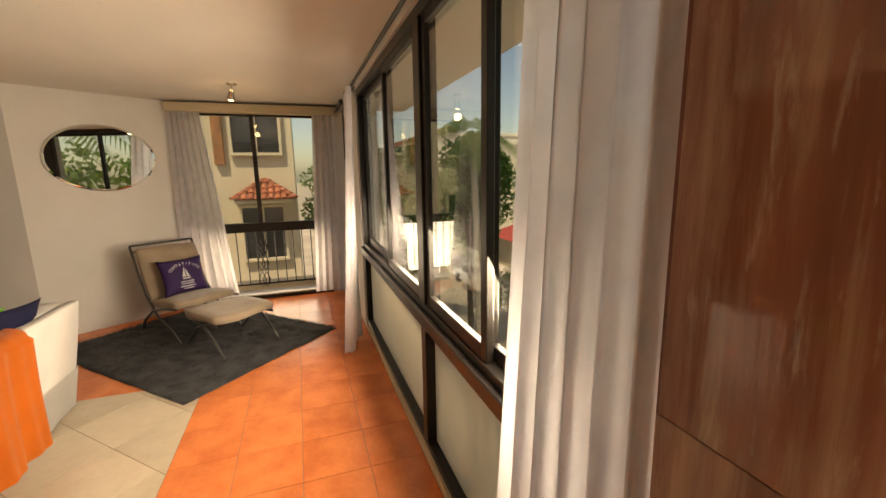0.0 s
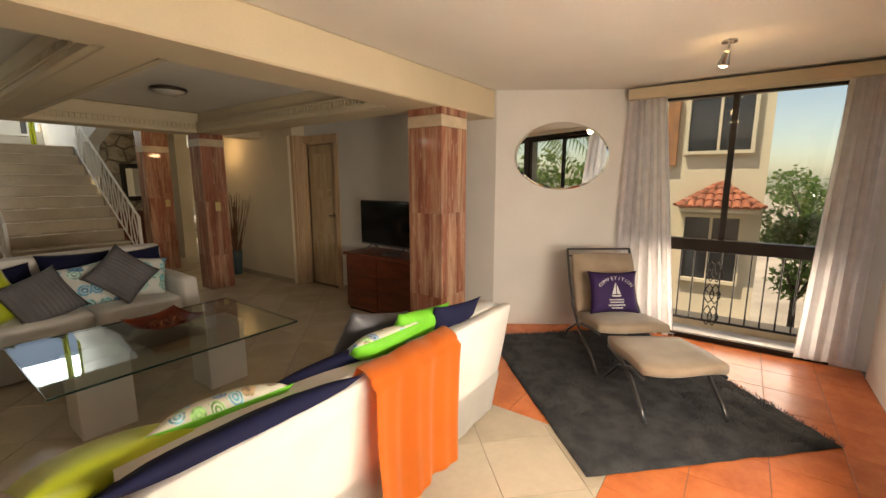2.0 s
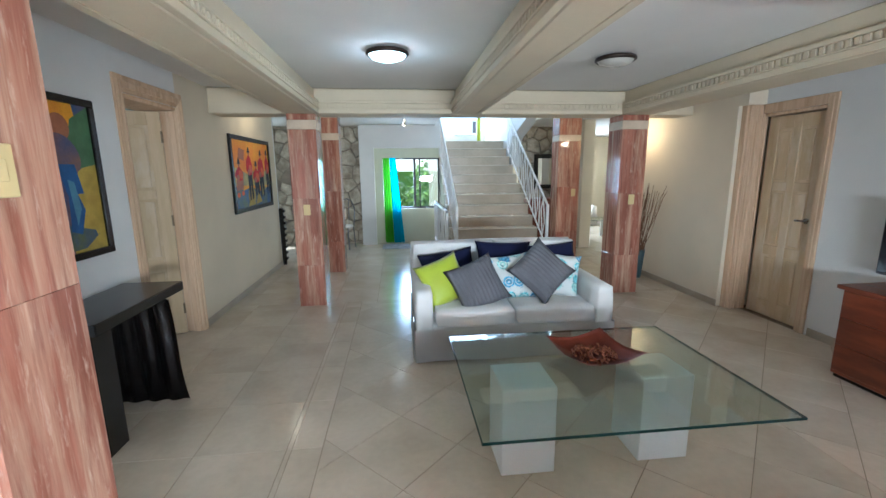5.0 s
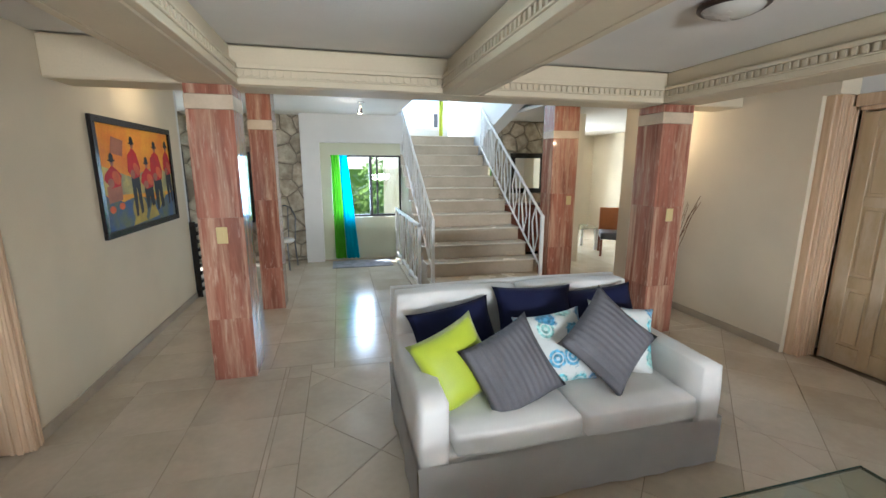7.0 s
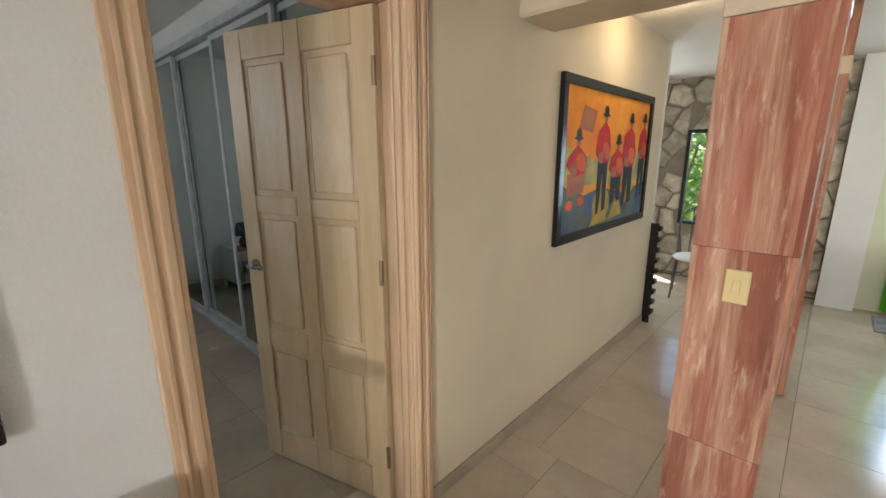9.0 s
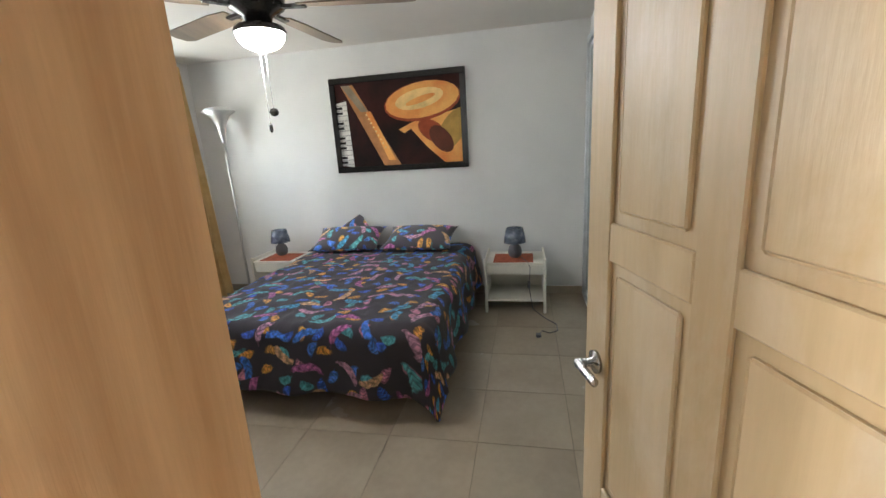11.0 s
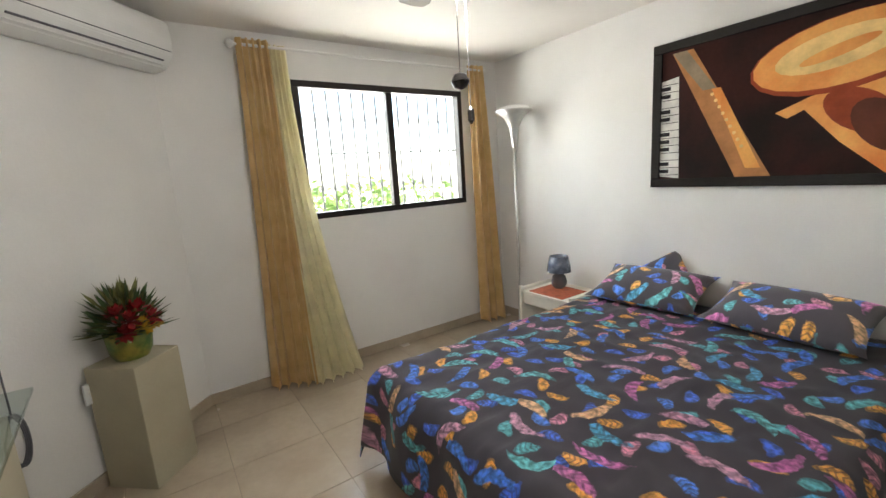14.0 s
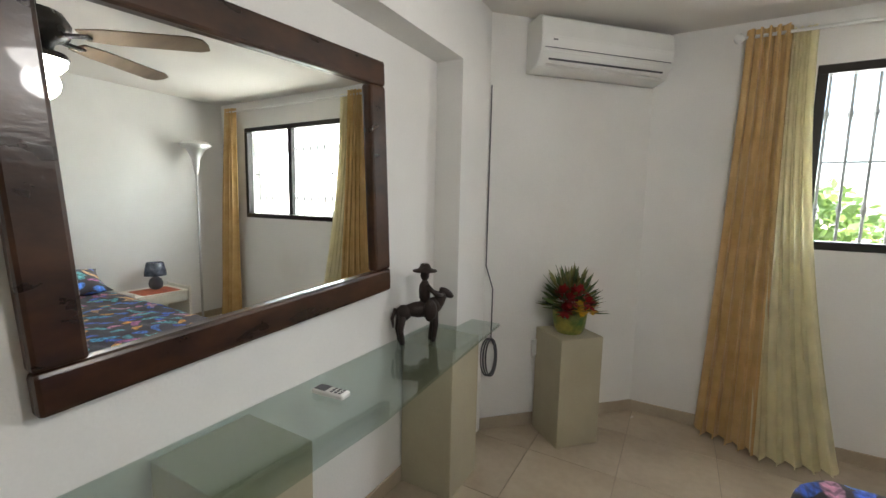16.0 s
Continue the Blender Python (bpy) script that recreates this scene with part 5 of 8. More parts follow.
    sh = [(och, [(0.55, 0.0), (1, 0), (1, 0.65), (0.75, 0.55)]), (yel, [(0.3, 0.75), (0.85, 0.8), (0.8, 1), (0.25, 1)]), (flat("painted_green", (0.1, 0.2, 0.09)), [(0.6, 0.55), (1, 0.6), (1, 1), (0.75, 0.9)]),
          (blu, [(0.0, 0), (0.7, 0.02), (0.95, 0.12), (0.5, 0.2), (0, 0.15)]), (skin, ell(0.6, 0.84, 0.13, 0.09)), (dark, ell(0.62, 0.67, 0.2, 0.12, -20)), (flat("painted_mid_blue", (0.04, 0.12, 0.32)), [(0.5, 0.6), (0.72, 0.6), (0.8, 0.35), (0.68, 0.12), (0.55, 0.15), (0.58, 0.38)]),
          (lb, [(0.6, 0.5), (0.68, 0.48), (0.72, 0.3), (0.64, 0.18)]), (skin, ell(0.3, 0.62, 0.16, 0.2)), (red, ell(0.2, 0.4, 0.14, 0.2)), (och, [(0.7, 0.4), (0.78, 0.4), (0.98, 0.12), (0.88, 0.1)])]
    p = picture("tall blue and orange painting in a black frame, over the console", (0.002, 4.79, 1.51), 90, 0.72, 0.98, 0.045, dark, sh)
    # bedroom: keys, horn and a glowing disc
    bk = mat("painted_dark_brown", (0.014, 0.008, 0.007), 0.5, scale=2, var=0.3, color2=(0.045, 0.012, 0.01), spec=0.12)
    glow = mat("painted_glowing_orange", (0.85, 0.42, 0.1), 0.5, scale=3, var=0.15, color2=(0.7, 0.2, 0.03))
    pale, rust = flat("painted_pale_gold", (0.9, 0.62, 0.25)), flat("painted_rust", (0.35, 0.06, 0.02))
    sh = [(glow, [(0.5, 0.42), (0.62, 0.5), (1, 0.62), (1, 0.0), (0.86, 0.0), (0.72, 0.2)]), (rust, ell(0.77, 0.38, 0.09, 0.16, 30)), (flat("painted_yellow", (0.5, 0.3, 0.07)), ell(0.93, 0.38, 0.1, 0.26, -20)), (flat("painted_umber", (0.12, 0.03, 0.015)), ell(0.84, 0.28, 0.08, 0.17, 20)),
          (bk, [(0.45, 0.3), (0.6, 0.42), (0.72, 0.2), (0.82, 0.0), (0.4, 0.0)]),
          (rust, ell(0.7, 0.73, 0.31, 0.22, 16)), (glow, ell(0.7, 0.745, 0.3, 0.2, 16)), (pale, ell(0.68, 0.76, 0.2, 0.11, 18)), (glow, ell(0.69, 0.75, 0.13, 0.035, 24)),
          (flat("painted_copper", (0.5, 0.22, 0.08)), [(0.05, 0.98), (0.15, 0.98), (0.5, 0.0), (0.36, 0.0)]), (glow, [(0.24, 0.66), (0.28, 0.66), (0.46, 0.06), (0.4, 0.06)]), (flat("painted_grey_gold", (0.3, 0.24, 0.16)), [(0.05, 0.98), (0.12, 0.98), (0.26, 0.66), (0.2, 0.66)]),
          (flat("painted_key_white", (0.75, 0.73, 0.68)), [(0.0, 0.02), (0.1, 0.0), (0.085, 0.8), (0.0, 0.78)])]
    for k in range(13):
        sh.append((blk, rot_box(0.05, 0.03 + k * 0.06, 0.095, 0.005)))
    for k in range(12):
        if k % 7 not in (2, 6):
            sh.append((blk, rot_box(0.022, 0.06 + k * 0.06, 0.05, 0.03)))
    for k in range(9):
        sh.append((pale, ell(0.245 + k * 0.017, 0.62 - k * 0.05, 0.008, 0.012)))
    picture("black-framed painting of piano keys and an orange disc, over the bed", (-4.198, 4.57, 1.84), 90, 1.43, 0.96, 0.06, bk, sh)


pictures()


def ceiling_lamp(lit, x, y):
    c = thing("ceiling_lamp", ("round ceiling lamp with glowing aqua-tinted glass and a dark metal rim" if lit else "unlit round ceiling lamp with cloudy glass and a dark metal rim"), "ceiling lamp", (x, y, H), 0, "flush ceiling lamps")
    part("rim", lathe([(0.11, -0.002), (0.155, -0.012), (0.16, -0.03), (0.145, -0.042), (0.13, -0.03)], 28, cap=False), mat("bronze_rim", (0.06, 0.04, 0.03), 0.35, metal=0.7), c, smooth=True)
    part("diffuser", lathe([(0.14, -0.034), (0.12, -0.055), (0.07, -0.073), (0.0, -0.08)], 28, cap=False), LAMPC if lit else OPAL, c, smooth=True)


ceiling_lamp(True, 1.92, 5.45)
ceiling_lamp(False, 3.73, 5.5)


def spot(x, y, z, tilt, on=True):
    c = thing("spotlight", "small ceiling spotlight with a glowing warm bulb", "spotlight", (x, y, z), tilt, "spotlights")
    part("base", lathe([(0.045, -0.012), (0.045, -0.001)], 18), CHROME, c)
    part("arm", tube([(0, 0, -0.01), (0.01, 0, -0.05), (0.04, 0, -0.075)], 0.007), CHROME, c)
    part("head", lathe([(0.02, 0.05), (0.028, 0.0), (0.036, -0.03)], 16, m=pose(0.055, 0, -0.1, 0, -35, 0), cap=False), CHROME, c)
    part("bulb", lathe([(0.008, 0.02), (0.03, -0.02), (0.024, -0.045), (0.005, -0.055)], 14, m=pose(0.055, 0, -0.1, 0, -35, 0)), WARMB, c, smooth=True)


spot(5.25, 1.08, H, 20)
spot(2.11, 9.5, H + 0.03, 100)


def oval_mirror():
    p0, p1 = Vector((5.7, 3.0, 0)), Vector((6.46, 1.85, 0))
    d = (p1 - p0).normalized()
    ang = math.degrees(math.atan2(d.y, d.x))
    n = Vector((d.y, -d.x, 0))
    n = n if n.x < 0 else -n
    c = p0 + d * 0.66 + n * 0.004
    m = thing("mirror", "oval wall mirror hung on the slanting white wall", "mirror", (c.x, c.y, 1.777), ang)
    bm = bmesh.new()
    s = 1 if (Matrix.Rotation(radians(ang), 3, "Z") @ Vector((0, 1, 0))).dot(n) > 0 else -1
    rings = []
    for r, y in ((1.0, 0.0), (1.0, 0.008), (0.93, 0.014)):
        rings.append([bm.verts.new(((0.47 if r == 1 else 0.45) * math.cos(t), s * y, (0.335 if r == 1 else 0.315) * math.sin(t))) for t in [2 * math.pi * k / 64 for k in range(64)]])
    for a, b in zip(rings, rings[1:]):
        for k in range(64):
            bm.faces.new((a[k], a[(k + 1) % 64], b[(k + 1) % 64], b[k]))
    bm.faces.new(rings[-1])
    bmesh.ops.recalc_face_normals(bm, faces=bm.faces)
    part("glass", bm, MIRROR, m)


oval_mirror()


def lounge_chair():
    # local: y towards the feet, x across
    c = thing("lounge_chair", "low taupe suede lounge chair with curved steel bars, on the rug", "armchair", (5.95, 2.0, 0.025), 127.5)
    m = TAUPE
    part("back_cushion", soft((-0.29, -0.04, 0), (0.29, 0.05, 0.56), 0.035, 21, 0.01), m, c, smooth=True).matrix_basis = pose(0, 0.26, 0.31, 20, 0, 0)
    part("seat_cushion", soft((-0.29, 0.0, -0.05), (0.29, 0.55, 0.04), 0.035, 22, 0.012), m, c, smooth=True).matrix_basis = pose(0, 0.27, 0.3, 6, 0, 0)
    for x in (-0.3, 0.3):
        part("side_bar", tube([(x, 0.0, 0.86), (x, 0.1, 0.6), (x, 0.22, 0.38), (x, 0.42, 0.2), (x, 0.68, 0.1), (x, 0.84, 0.0)], 0.012, 8), STEEL, c, smooth=True)
        part("leg_bar", tube([(x, 0.05, 0.0), (x, 0.12, 0.1), (x, 0.35, 0.24), (x, 0.6, 0.3), (x, 0.84, 0.33)], 0.012, 8), STEEL, c, smooth=True)
    part("crossbar", tube([(-0.3, 0.0, 0.86), (0.3, 0.0, 0.86)], 0.011), STEEL, c)
    part("crossbar", tube([(-0.3, 0.03, 0.8), (0.3, 0.03, 0.8)], 0.008), STEEL, c)
    part("crossbar", tube([(-0.3, 0.36, 0.24), (0.3, 0.36, 0.24)], 0.01), STEEL, c)
    o = thing("footstool", "taupe suede footstool on curved dark steel legs, on the rug", "footstool", (5.95 - 0.79 * 0.93, 2.0 - 0.61 * 0.93, 0.025), 127.5)
    part("cushion", soft((-0.29, 0.0, 0.27), (0.29, 0.56, 0.36), 0.04, 25, 0.018), m, o, smooth=True)
    for x in (-0.27, 0.27):
        part("leg_bar", tube([(x, 0.6, 0.0), (x, 0.53, 0.07), (x, 0.38, 0.2), (x, 0.22, 0.26), (x, 0.02, 0.28)], 0.013, 8), STEEL, o, smooth=True)
        part("leg_bar", tube([(x, -0.02, 0.0), (x, 0.06, 0.07), (x, 0.2, 0.2), (x, 0.36, 0.26), (x, 0.54, 0.27)], 0.013, 8), STEEL, o, smooth=True)
    part("crossbar", tube([(-0.27, 0.29, 0.235), (0.27, 0.29, 0.235)], 0.01), STEEL, o)
    # printed cushion
    p = thing("cushion", "dark violet cushion printed with a white sailing boat and lettering", "cushion", (5.95 - 0.79 * 0.38, 2.0 - 0.61 * 0.38, 0.56), 127.5)
    q = pose(0, 0, 0, 70 + 180, 0, 180)
    ob = part("cover", pillow_mesh(0.44, 0.38, 0.12, 31), mat("violet_cloth", (0.035, 0.012, 0.09), 0.75, scale=6, var=0.12, fine=250), p, smooth=True)
    q = Matrix.Translation((0, 0, 0)) @ pose(0, 0, 0, 72, 0, 180)
    ob.matrix_basis = q
    white = flat("white_print", (0.7, 0.7, 0.74), 0.8)
    face = 0.066
    bm = bmesh.new()
    for poly in ([(-0.004, -0.02), (-0.004, 0.085), (-0.04, -0.02)], [(0.004, -0.02), (0.004, 0.075), (0.035, -0.02)], [(-0.045, -0.028), (0.045, -0.028), (0.03, -0.042), (-0.035, -0.042)]):
        bm.faces.new([bm.verts.new((a, b, face)) for a, b in poly])
    for y, w in ((-0.068, 0.13), (-0.09, 0.12), (-0.115, 0.15), (-0.138, 0.1)):
        n = 9
        for k in range(n):
            x0 = -w / 2 + k * w / n
            bm.faces.new([bm.verts.new((a, b, face - 0.006 * (y < -0.1))) for a, b in ((x0, y - 0.006), (x0 + w / n * 0.75, y - 0.006), (x0 + w / n * 0.75, y + 0.006), (x0, y + 0.006))])
    bmesh.ops.recalc_face_normals(bm, faces=bm.faces)
    part("print", bm, white, p, "white sailing boat").matrix_basis = q
    word = "COMPETITION"
    tb = bmesh.new()
    for k, ch in enumerate(word):
        cu = bpy.data.curves.new("t", "FONT")
        cu.body, cu.size, cu.extrude, cu.align_x, cu.resolution_u = ch, 0.042, 0.0005, "CENTER", 2
        o2 = bpy.data.objects.new("t", cu)
        me = bpy.data.meshes.new_from_object(o2)
        a = (k - 5) * 0.2
        me.transform(pose(0.13 * math.sin(a) * 1.12, -0.01 + 0.115 * math.cos(a), face - 0.004, 0, 0, -math.degrees(a)))
        tb.from_mesh(me)
        bpy.data.objects.remove(o2)
        bpy.data.curves.remove(cu)
        bpy.data.meshes.remove(me)
    part("lettering", tb, white, p, "white arched word").matrix_basis = q


lounge_chair()


def rug():
    a, b = Vector((3.9, 1.44)), Vector((5.02, 0.3))
    e = (b - a).normalized()
    f_ = Vector((-e.y, e.x))
    W, D = (b - a).length, 2.0
    rnd = random.Random(8)

    def f(u, v):
        w = 0.012 * noise.noise(Vector((u * 9, v * 9, 1)))
        p = a + e * (u * W + w) + f_ * (v * D + w)
        ed = min(u, 1 - u, v, 1 - v) < 0.001
        z = 0.004 if ed else 0.02 + 0.01 * noise.noise(Vector((u * 14, v * 16, 2))) + 0.006 * noise.noise(Vector((u * 50, v * 60, 4)))
        return (p.x, p.y, z)

    r = thing("rug", "thick dark grey shaggy rug lying askew on the terracotta tiles", "rug")
    M = mat("charcoal_shag", (0.06, 0.062, 0.066), 0.95, scale=7, var=0.35, fine=120, color2=(0.028, 0.03, 0.034), bump=0.2)
    part("rug_body", grid(90, 100, f), M, r, smooth=True)
    verts, faces = [], []
    for k in range(15000):
        u, v = rnd.uniform(-0.005, 1.005), rnd.uniform(-0.005, 1.005)
        p = a + e * (u * W) + f_ * (v * D)
        flow = 3.0 * noise.noise(Vector((u * 5, v * 6, 9))) + rnd.uniform(-0.6, 0.6)
        L_, s = rnd.uniform(0.015, 0.035), rnd.uniform(0.0015, 0.003)
        z = 0.014
        dx, dy = math.cos(flow), math.sin(flow)
        i = len(verts)
        verts += [(p.x - dy * s, p.y + dx * s, z), (p.x + dy * s, p.y - dx * s, z), (p.x + dx * L_, p.y + dy * L_, z + rnd.uniform(0.008, 0.024))]
        faces.append((i, i + 1, i + 2))
    me = bpy.data.meshes.new("tufts")
    me.from_pydata(verts, [], faces)
    me.materials.append(M)
    t = new("shag", me)
    t.parent = r
    t["kind"] = "stuff"


rug()


# curtains
def curtain(name, label, top, bot, ztop, zbot, folds, amp, material, seed=0, group="curtains", flare=1.0, thing_=None, pname="panel"):
    c = thing_ or thing(name, label, "curtain", (0, 0, 0), 0, group)
    rnd = random.Random(seed)
    ph, ph2 = rnd.uniform(0, 6), rnd.uniform(0, 6)
    n = folds * 10
    t0, t1, b0, b1 = (Vector(p) for p in (*top, *bot))

    def f(u, v):
        k = (1 - v) ** flare
        p = (t0.lerp(t1, u)).lerp(b0.lerp(b1, u), k)
        d = (t1 - t0).normalized()
        nrm = Vector((-d.y, d.x))
        w = math.sin(u * folds * 2 * math.pi + ph + 0.8 * math.sin(3 * u + ph2) + 0.35 * k * math.sin(5 * u))
        w2 = math.sin(u * folds * 4.3 * math.pi + ph2)
        p = p + nrm * (amp * w * (0.7 + 0.5 * k) + amp * 0.3 * w2) + d * amp * 0.4 * math.cos(u * folds * 4 * math.pi + ph)
        p = p + nrm * amp * 0.9 * k * noise.noise(Vector((u * 6, v * 2.2, seed + 0.5)))
        z = zbot + (ztop - zbot) * v + (0.012 * math.sin(u * folds * 2 * math.pi + 1) if v == 0 else 0)
        return (p.x, p.y, z)

    part(pname, grid(n, 30, f), material, c, smooth=True)
    return c


def rod(p, q, r=0.012, material=BLACK, label="black metal curtain rod with round ends"):
    c = thing("curtain_rod", label, "curtain rod", p, 0, "curtain rods")
    d = Vector(q) - Vector(p)
    part("pole", tube([(0, 0, 0), tuple(d)], r, 10), material, c)
    for t in (0, 1):
        part("finial", lathe([(0.006, -0.03), (0.026, -0.012), (0.028, 0.008), (0.012, 0.028)], 12, tuple(d * t)), material, c, smooth=True)


curtain("curtain", "sheer white curtain hanging in soft folds beside the travertine column", ((1.17, 0.15), (1.56, 0.1)), ((1.16, 0.16), (1.68, 0.12)), 2.3, 0.04, 5, 0.02, SHEER, 1)
curtain("curtain", "sheer white curtain gathered between the two street windows, reaching the tiles", ((4.45, 0.12), (4.93, 0.08)), ((4.24, 0.26), (4.8, 0.1)), 2.3, 0.04, 5, 0.035, SHEER, 2)
curtain("curtain", "sheer white curtain gathered in the far corner of the veranda", ((6.38, 0.07), (6.38, 0.34)), ((6.36, 0.08), (6.34, 0.44)), 2.3, 0.05, 4, 0.03, SHEER, 3)
curtain("curtain", "sheer white curtain at the end window, sweeping behind the lounge chair", ((6.38, 1.58), (6.38, 1.9)), ((6.34, 1.34), (6.3, 1.93)), 2.3, 0.04, 6, 0.03, SHEER, 4)
rod((4.98, 0.07, 2.33), (1.28, 0.07, 2.33))
rod((6.35, 0.07, 2.33), (5.5, 0.07, 2.33))


# street windows of the veranda
def street_window():
    w = tagged(empty("window_street"), kind="structure")
    y0, y1 = -0.1, -0.015
    x0, x1 = 1.325, 4.945

    def fr(name, lo, hi, b=0.003):
        part(name, box(lo, hi, b), BLACK, w)

    fr("sill", (x0, y0 - 0.02, 0.79), (x1, y1 + 0.03, 0.86), 0.006)
    fr("sill_track", (x0, y0, 0.86), (x1, y1, 0.9))
    fr("head", (x0, y0, 2.3), (x1, y1, 2.358))
    fr("bottom_track", (x0, y0, 0.052), (x1, y1, 0.09))
    fr("post", (2.8, y0, 0.09), (2.88, y1, 0.789))
    fr("post", (x0, y0, 0.09), (x0 + 0.06, y1, 0.789))
    fr("post", (x1 - 0.06, y0, 0.09), (x1, y1, 0.789))
    fr("jamb", (x0, y0, 0.9), (x0 + 0.06, y1, 2.3))
    fr("jamb", (x1 - 0.06, y0, 0.9), (x1, y1, 2.3))
    fr("mullion", (2.79, y0, 0.9), (2.9, y1 + 0.004, 2.3))
    for a, b, yy in ((3.72, 4.88, -0.09), (2.9, 3.78, -0.055), (2.06, 2.79, -0.055), (1.385, 2.14, -0.09)):
        p = tagged(empty("sash"), kind="structure")
        p.parent = w
        for lo, hi in (((a, yy, 0.9), (a + 0.05, yy + 0.03, 2.3)), ((b - 0.05, yy, 0.9), (b, yy + 0.03, 2.3)), ((a + 0.05, yy, 0.9), (b - 0.05, yy + 0.03, 0.96)), ((a + 0.05, yy, 2.25), (b - 0.05, yy + 0.03, 2.3))):
            part("stile", box(lo, hi, 0.003), BLACK, p)
        g = part("pane", box((a + 0.05, yy + 0.012, 0.96), (b - 0.05, yy + 0.017, 2.25)), PANE, p)
        g.visible_shadow = False
    for a, b in ((x0 + 0.06, 2.8), (2.88, x1 - 0.06)):
        g = part("frosted_panel", box((a, -0.075, 0.09), (b, -0.067, 0.79)), FROST, w)
    # iron railing behind the frosted panels
    r = thing("railing", "black iron balcony railing with scrolled ornaments behind the frosted panes", "railing", (0, 0, 0), 0, "iron railings")
    for k in range(33):
        x = 1.4 + k * 0.108
        part("bar", tube([(x, -0.125, 0.07), (x, -0.125, 0.78)], 0.007, 6), IRON, r)
    for x in (2.3, 3.6):
        ornament(r, x, -0.125, 0)
    part("rail", box((1.34, -0.135, 0.06), (4.93, -0.115, 0.08)), IRON, r)


def ornament(parent, x, y, along):
    """Scrolls round a bar: s-curves mirrored, from foot to head."""
    bm = bmesh.new()
    for z0 in (0.12, 0.34, 0.56):
        for s in (-1, 1):
            pts = []
            for k in range(15):
                t = k / 14
                q = s * 0.045 * math.sin(t * math.pi) * (1 if t < 0.5 else 0.8)
                zz = z0 + 0.2 * t
                pts.append((x + (0 if along else q), y + (q if along else 0), zz))
            add_tube(bm, pts, 0.0055, 5)
            c = []
            for k in range(12):
                t = k / 11 * 1.6 * math.pi
                r_ = 0.028 * (1 - k / 16)
                q = s * (0.03 - r_ * math.cos(t) * 0.8)
                c.append((x + (0 if along else q), y + (q if along else 0), z0 + 0.1 + r_ * math.sin(t)))
            add_tube(bm, c, 0.005, 5)
    part("scroll", bm, IRON, parent)


street_window()


def small_window():
    w = tagged(empty("window_corner"), kind="structure")
    for lo, hi in (((5.55, -0.1, 0.8), (6.3, -0.015, 0.87)), ((5.55, -0.1, 2.3), (6.3, -0.015, 2.358)), ((5.55, -0.1, 0.87), (5.6, -0.015, 2.3)), ((6.25, -0.1, 0.87), (6.3, -0.015, 2.3)), ((5.9, -0.09, 0.87), (5.95, -0.03, 2.3))):
        part("frame", box(lo, hi, 0.003), BLACK, w)
    g = part("pane", box((5.6, -0.065, 0.87), (6.25, -0.06, 2.3)), PANE, w)
    g.visible_shadow = False


small_window()


def end_window():
    w = tagged(empty("window_end"), kind="structure")
    for n_, lo, hi in (("rail", (6.47, 0.28, 0.87), (6.56, 1.85, 0.985)), ("frame", (6.48, 0.28, 0.985), (6.55, 0.33, 2.32)), ("frame", (6.48, 1.8, 0.985), (6.55, 1.85, 2.32)),
                       ("frame", (6.48, 0.33, 2.28), (6.55, 1.8, 2.32)), ("mullion", (6.48, 1.02, 0.985), (6.55, 1.07, 2.28)), ("threshold", (6.44, 0.2, 0.0), (6.5, 1.9, 0.045)),
                       ("frame", (6.48, 0.28, 0.06), (6.55, 0.32, 0.87)), ("frame", (6.48, 1.81, 0.06), (6.55, 1.85, 0.87))):
        part(n_, box(lo, hi, 0.003), BLACK, w)
    for a, b in ((0.33, 1.02), (1.07, 1.8)):
        g = part("pane", box((6.51, a, 0.985), (6.515, b, 2.28)), PANE, w)
        g.visible_shadow = False
    r = thing("railing", "black iron railing with a scrolled ornament outside the end window", "railing", (0, 0, 0), 0, "iron railings")
    for k in range(14):
        y = 0.34 + k * 0.114
        part("bar", tube([(6.62, y, 0.16), (6.62, y, 0.87)], 0.007, 6), IRON, r)
    ornament(r, 6.62, 1.1, 1)
    ornament(r, 6.62, 1.05, 1)
    part("rail", box((6.61, 0.28, 0.15), (6.63, 1.85, 0.17)), IRON, r)
    struct("sill_end_outside", box((6.7, -0.2, -0.1), (6.95, 2.2, 0.14), 0.01), FACADE)


end_window()


def door_leaf(parent, w, h, t=0.04):
    """A six-panelled leaf from its hinge along x."""
    part("leaf_core", box((0, -t / 2 + 0.01, 0), (w, t / 2 - 0.01, h)), PINE, parent)
    cols = [(0.0, 0.1), (w / 2 - 0.04, w / 2 + 0.04), (w - 0.1, w)]
    rows = [(0.0, 0.16), (0.64, 0.74), (1.3, 1.38), (h - 0.12, h)]
    for s in (-1, 1):
        y0, y1 = (-t / 2, -t / 2 + 0.0101) if s < 0 else (t / 2 - 0.0101, t / 2)
        for a, b in cols:
            part("stile", box((a, y0, 0), (b, y1, h), 0.003), PINE, parent)
        for a, b in rows:
            for c, d in ((0.1, w / 2 - 0.04), (w / 2 + 0.04, w - 0.1)):
                part("rail", box((c, y0, a), (d, y1, b), 0.003), PINE, parent)
        for (c, d) in ((0.1, w / 2 - 0.04), (w / 2 + 0.04, w - 0.1)):
            for a, b in zip(rows, rows[1:]):
                yy = (-t / 2 + 0.003, -t / 2 + 0.0102) if s < 0 else (t / 2 - 0.0102, t / 2 - 0.003)
                part("panel", box((c + 0.025, yy[0], a[1] + 0.025), (d - 0.025, yy[1], b[0] - 0.025), 0.006), PINE, parent)


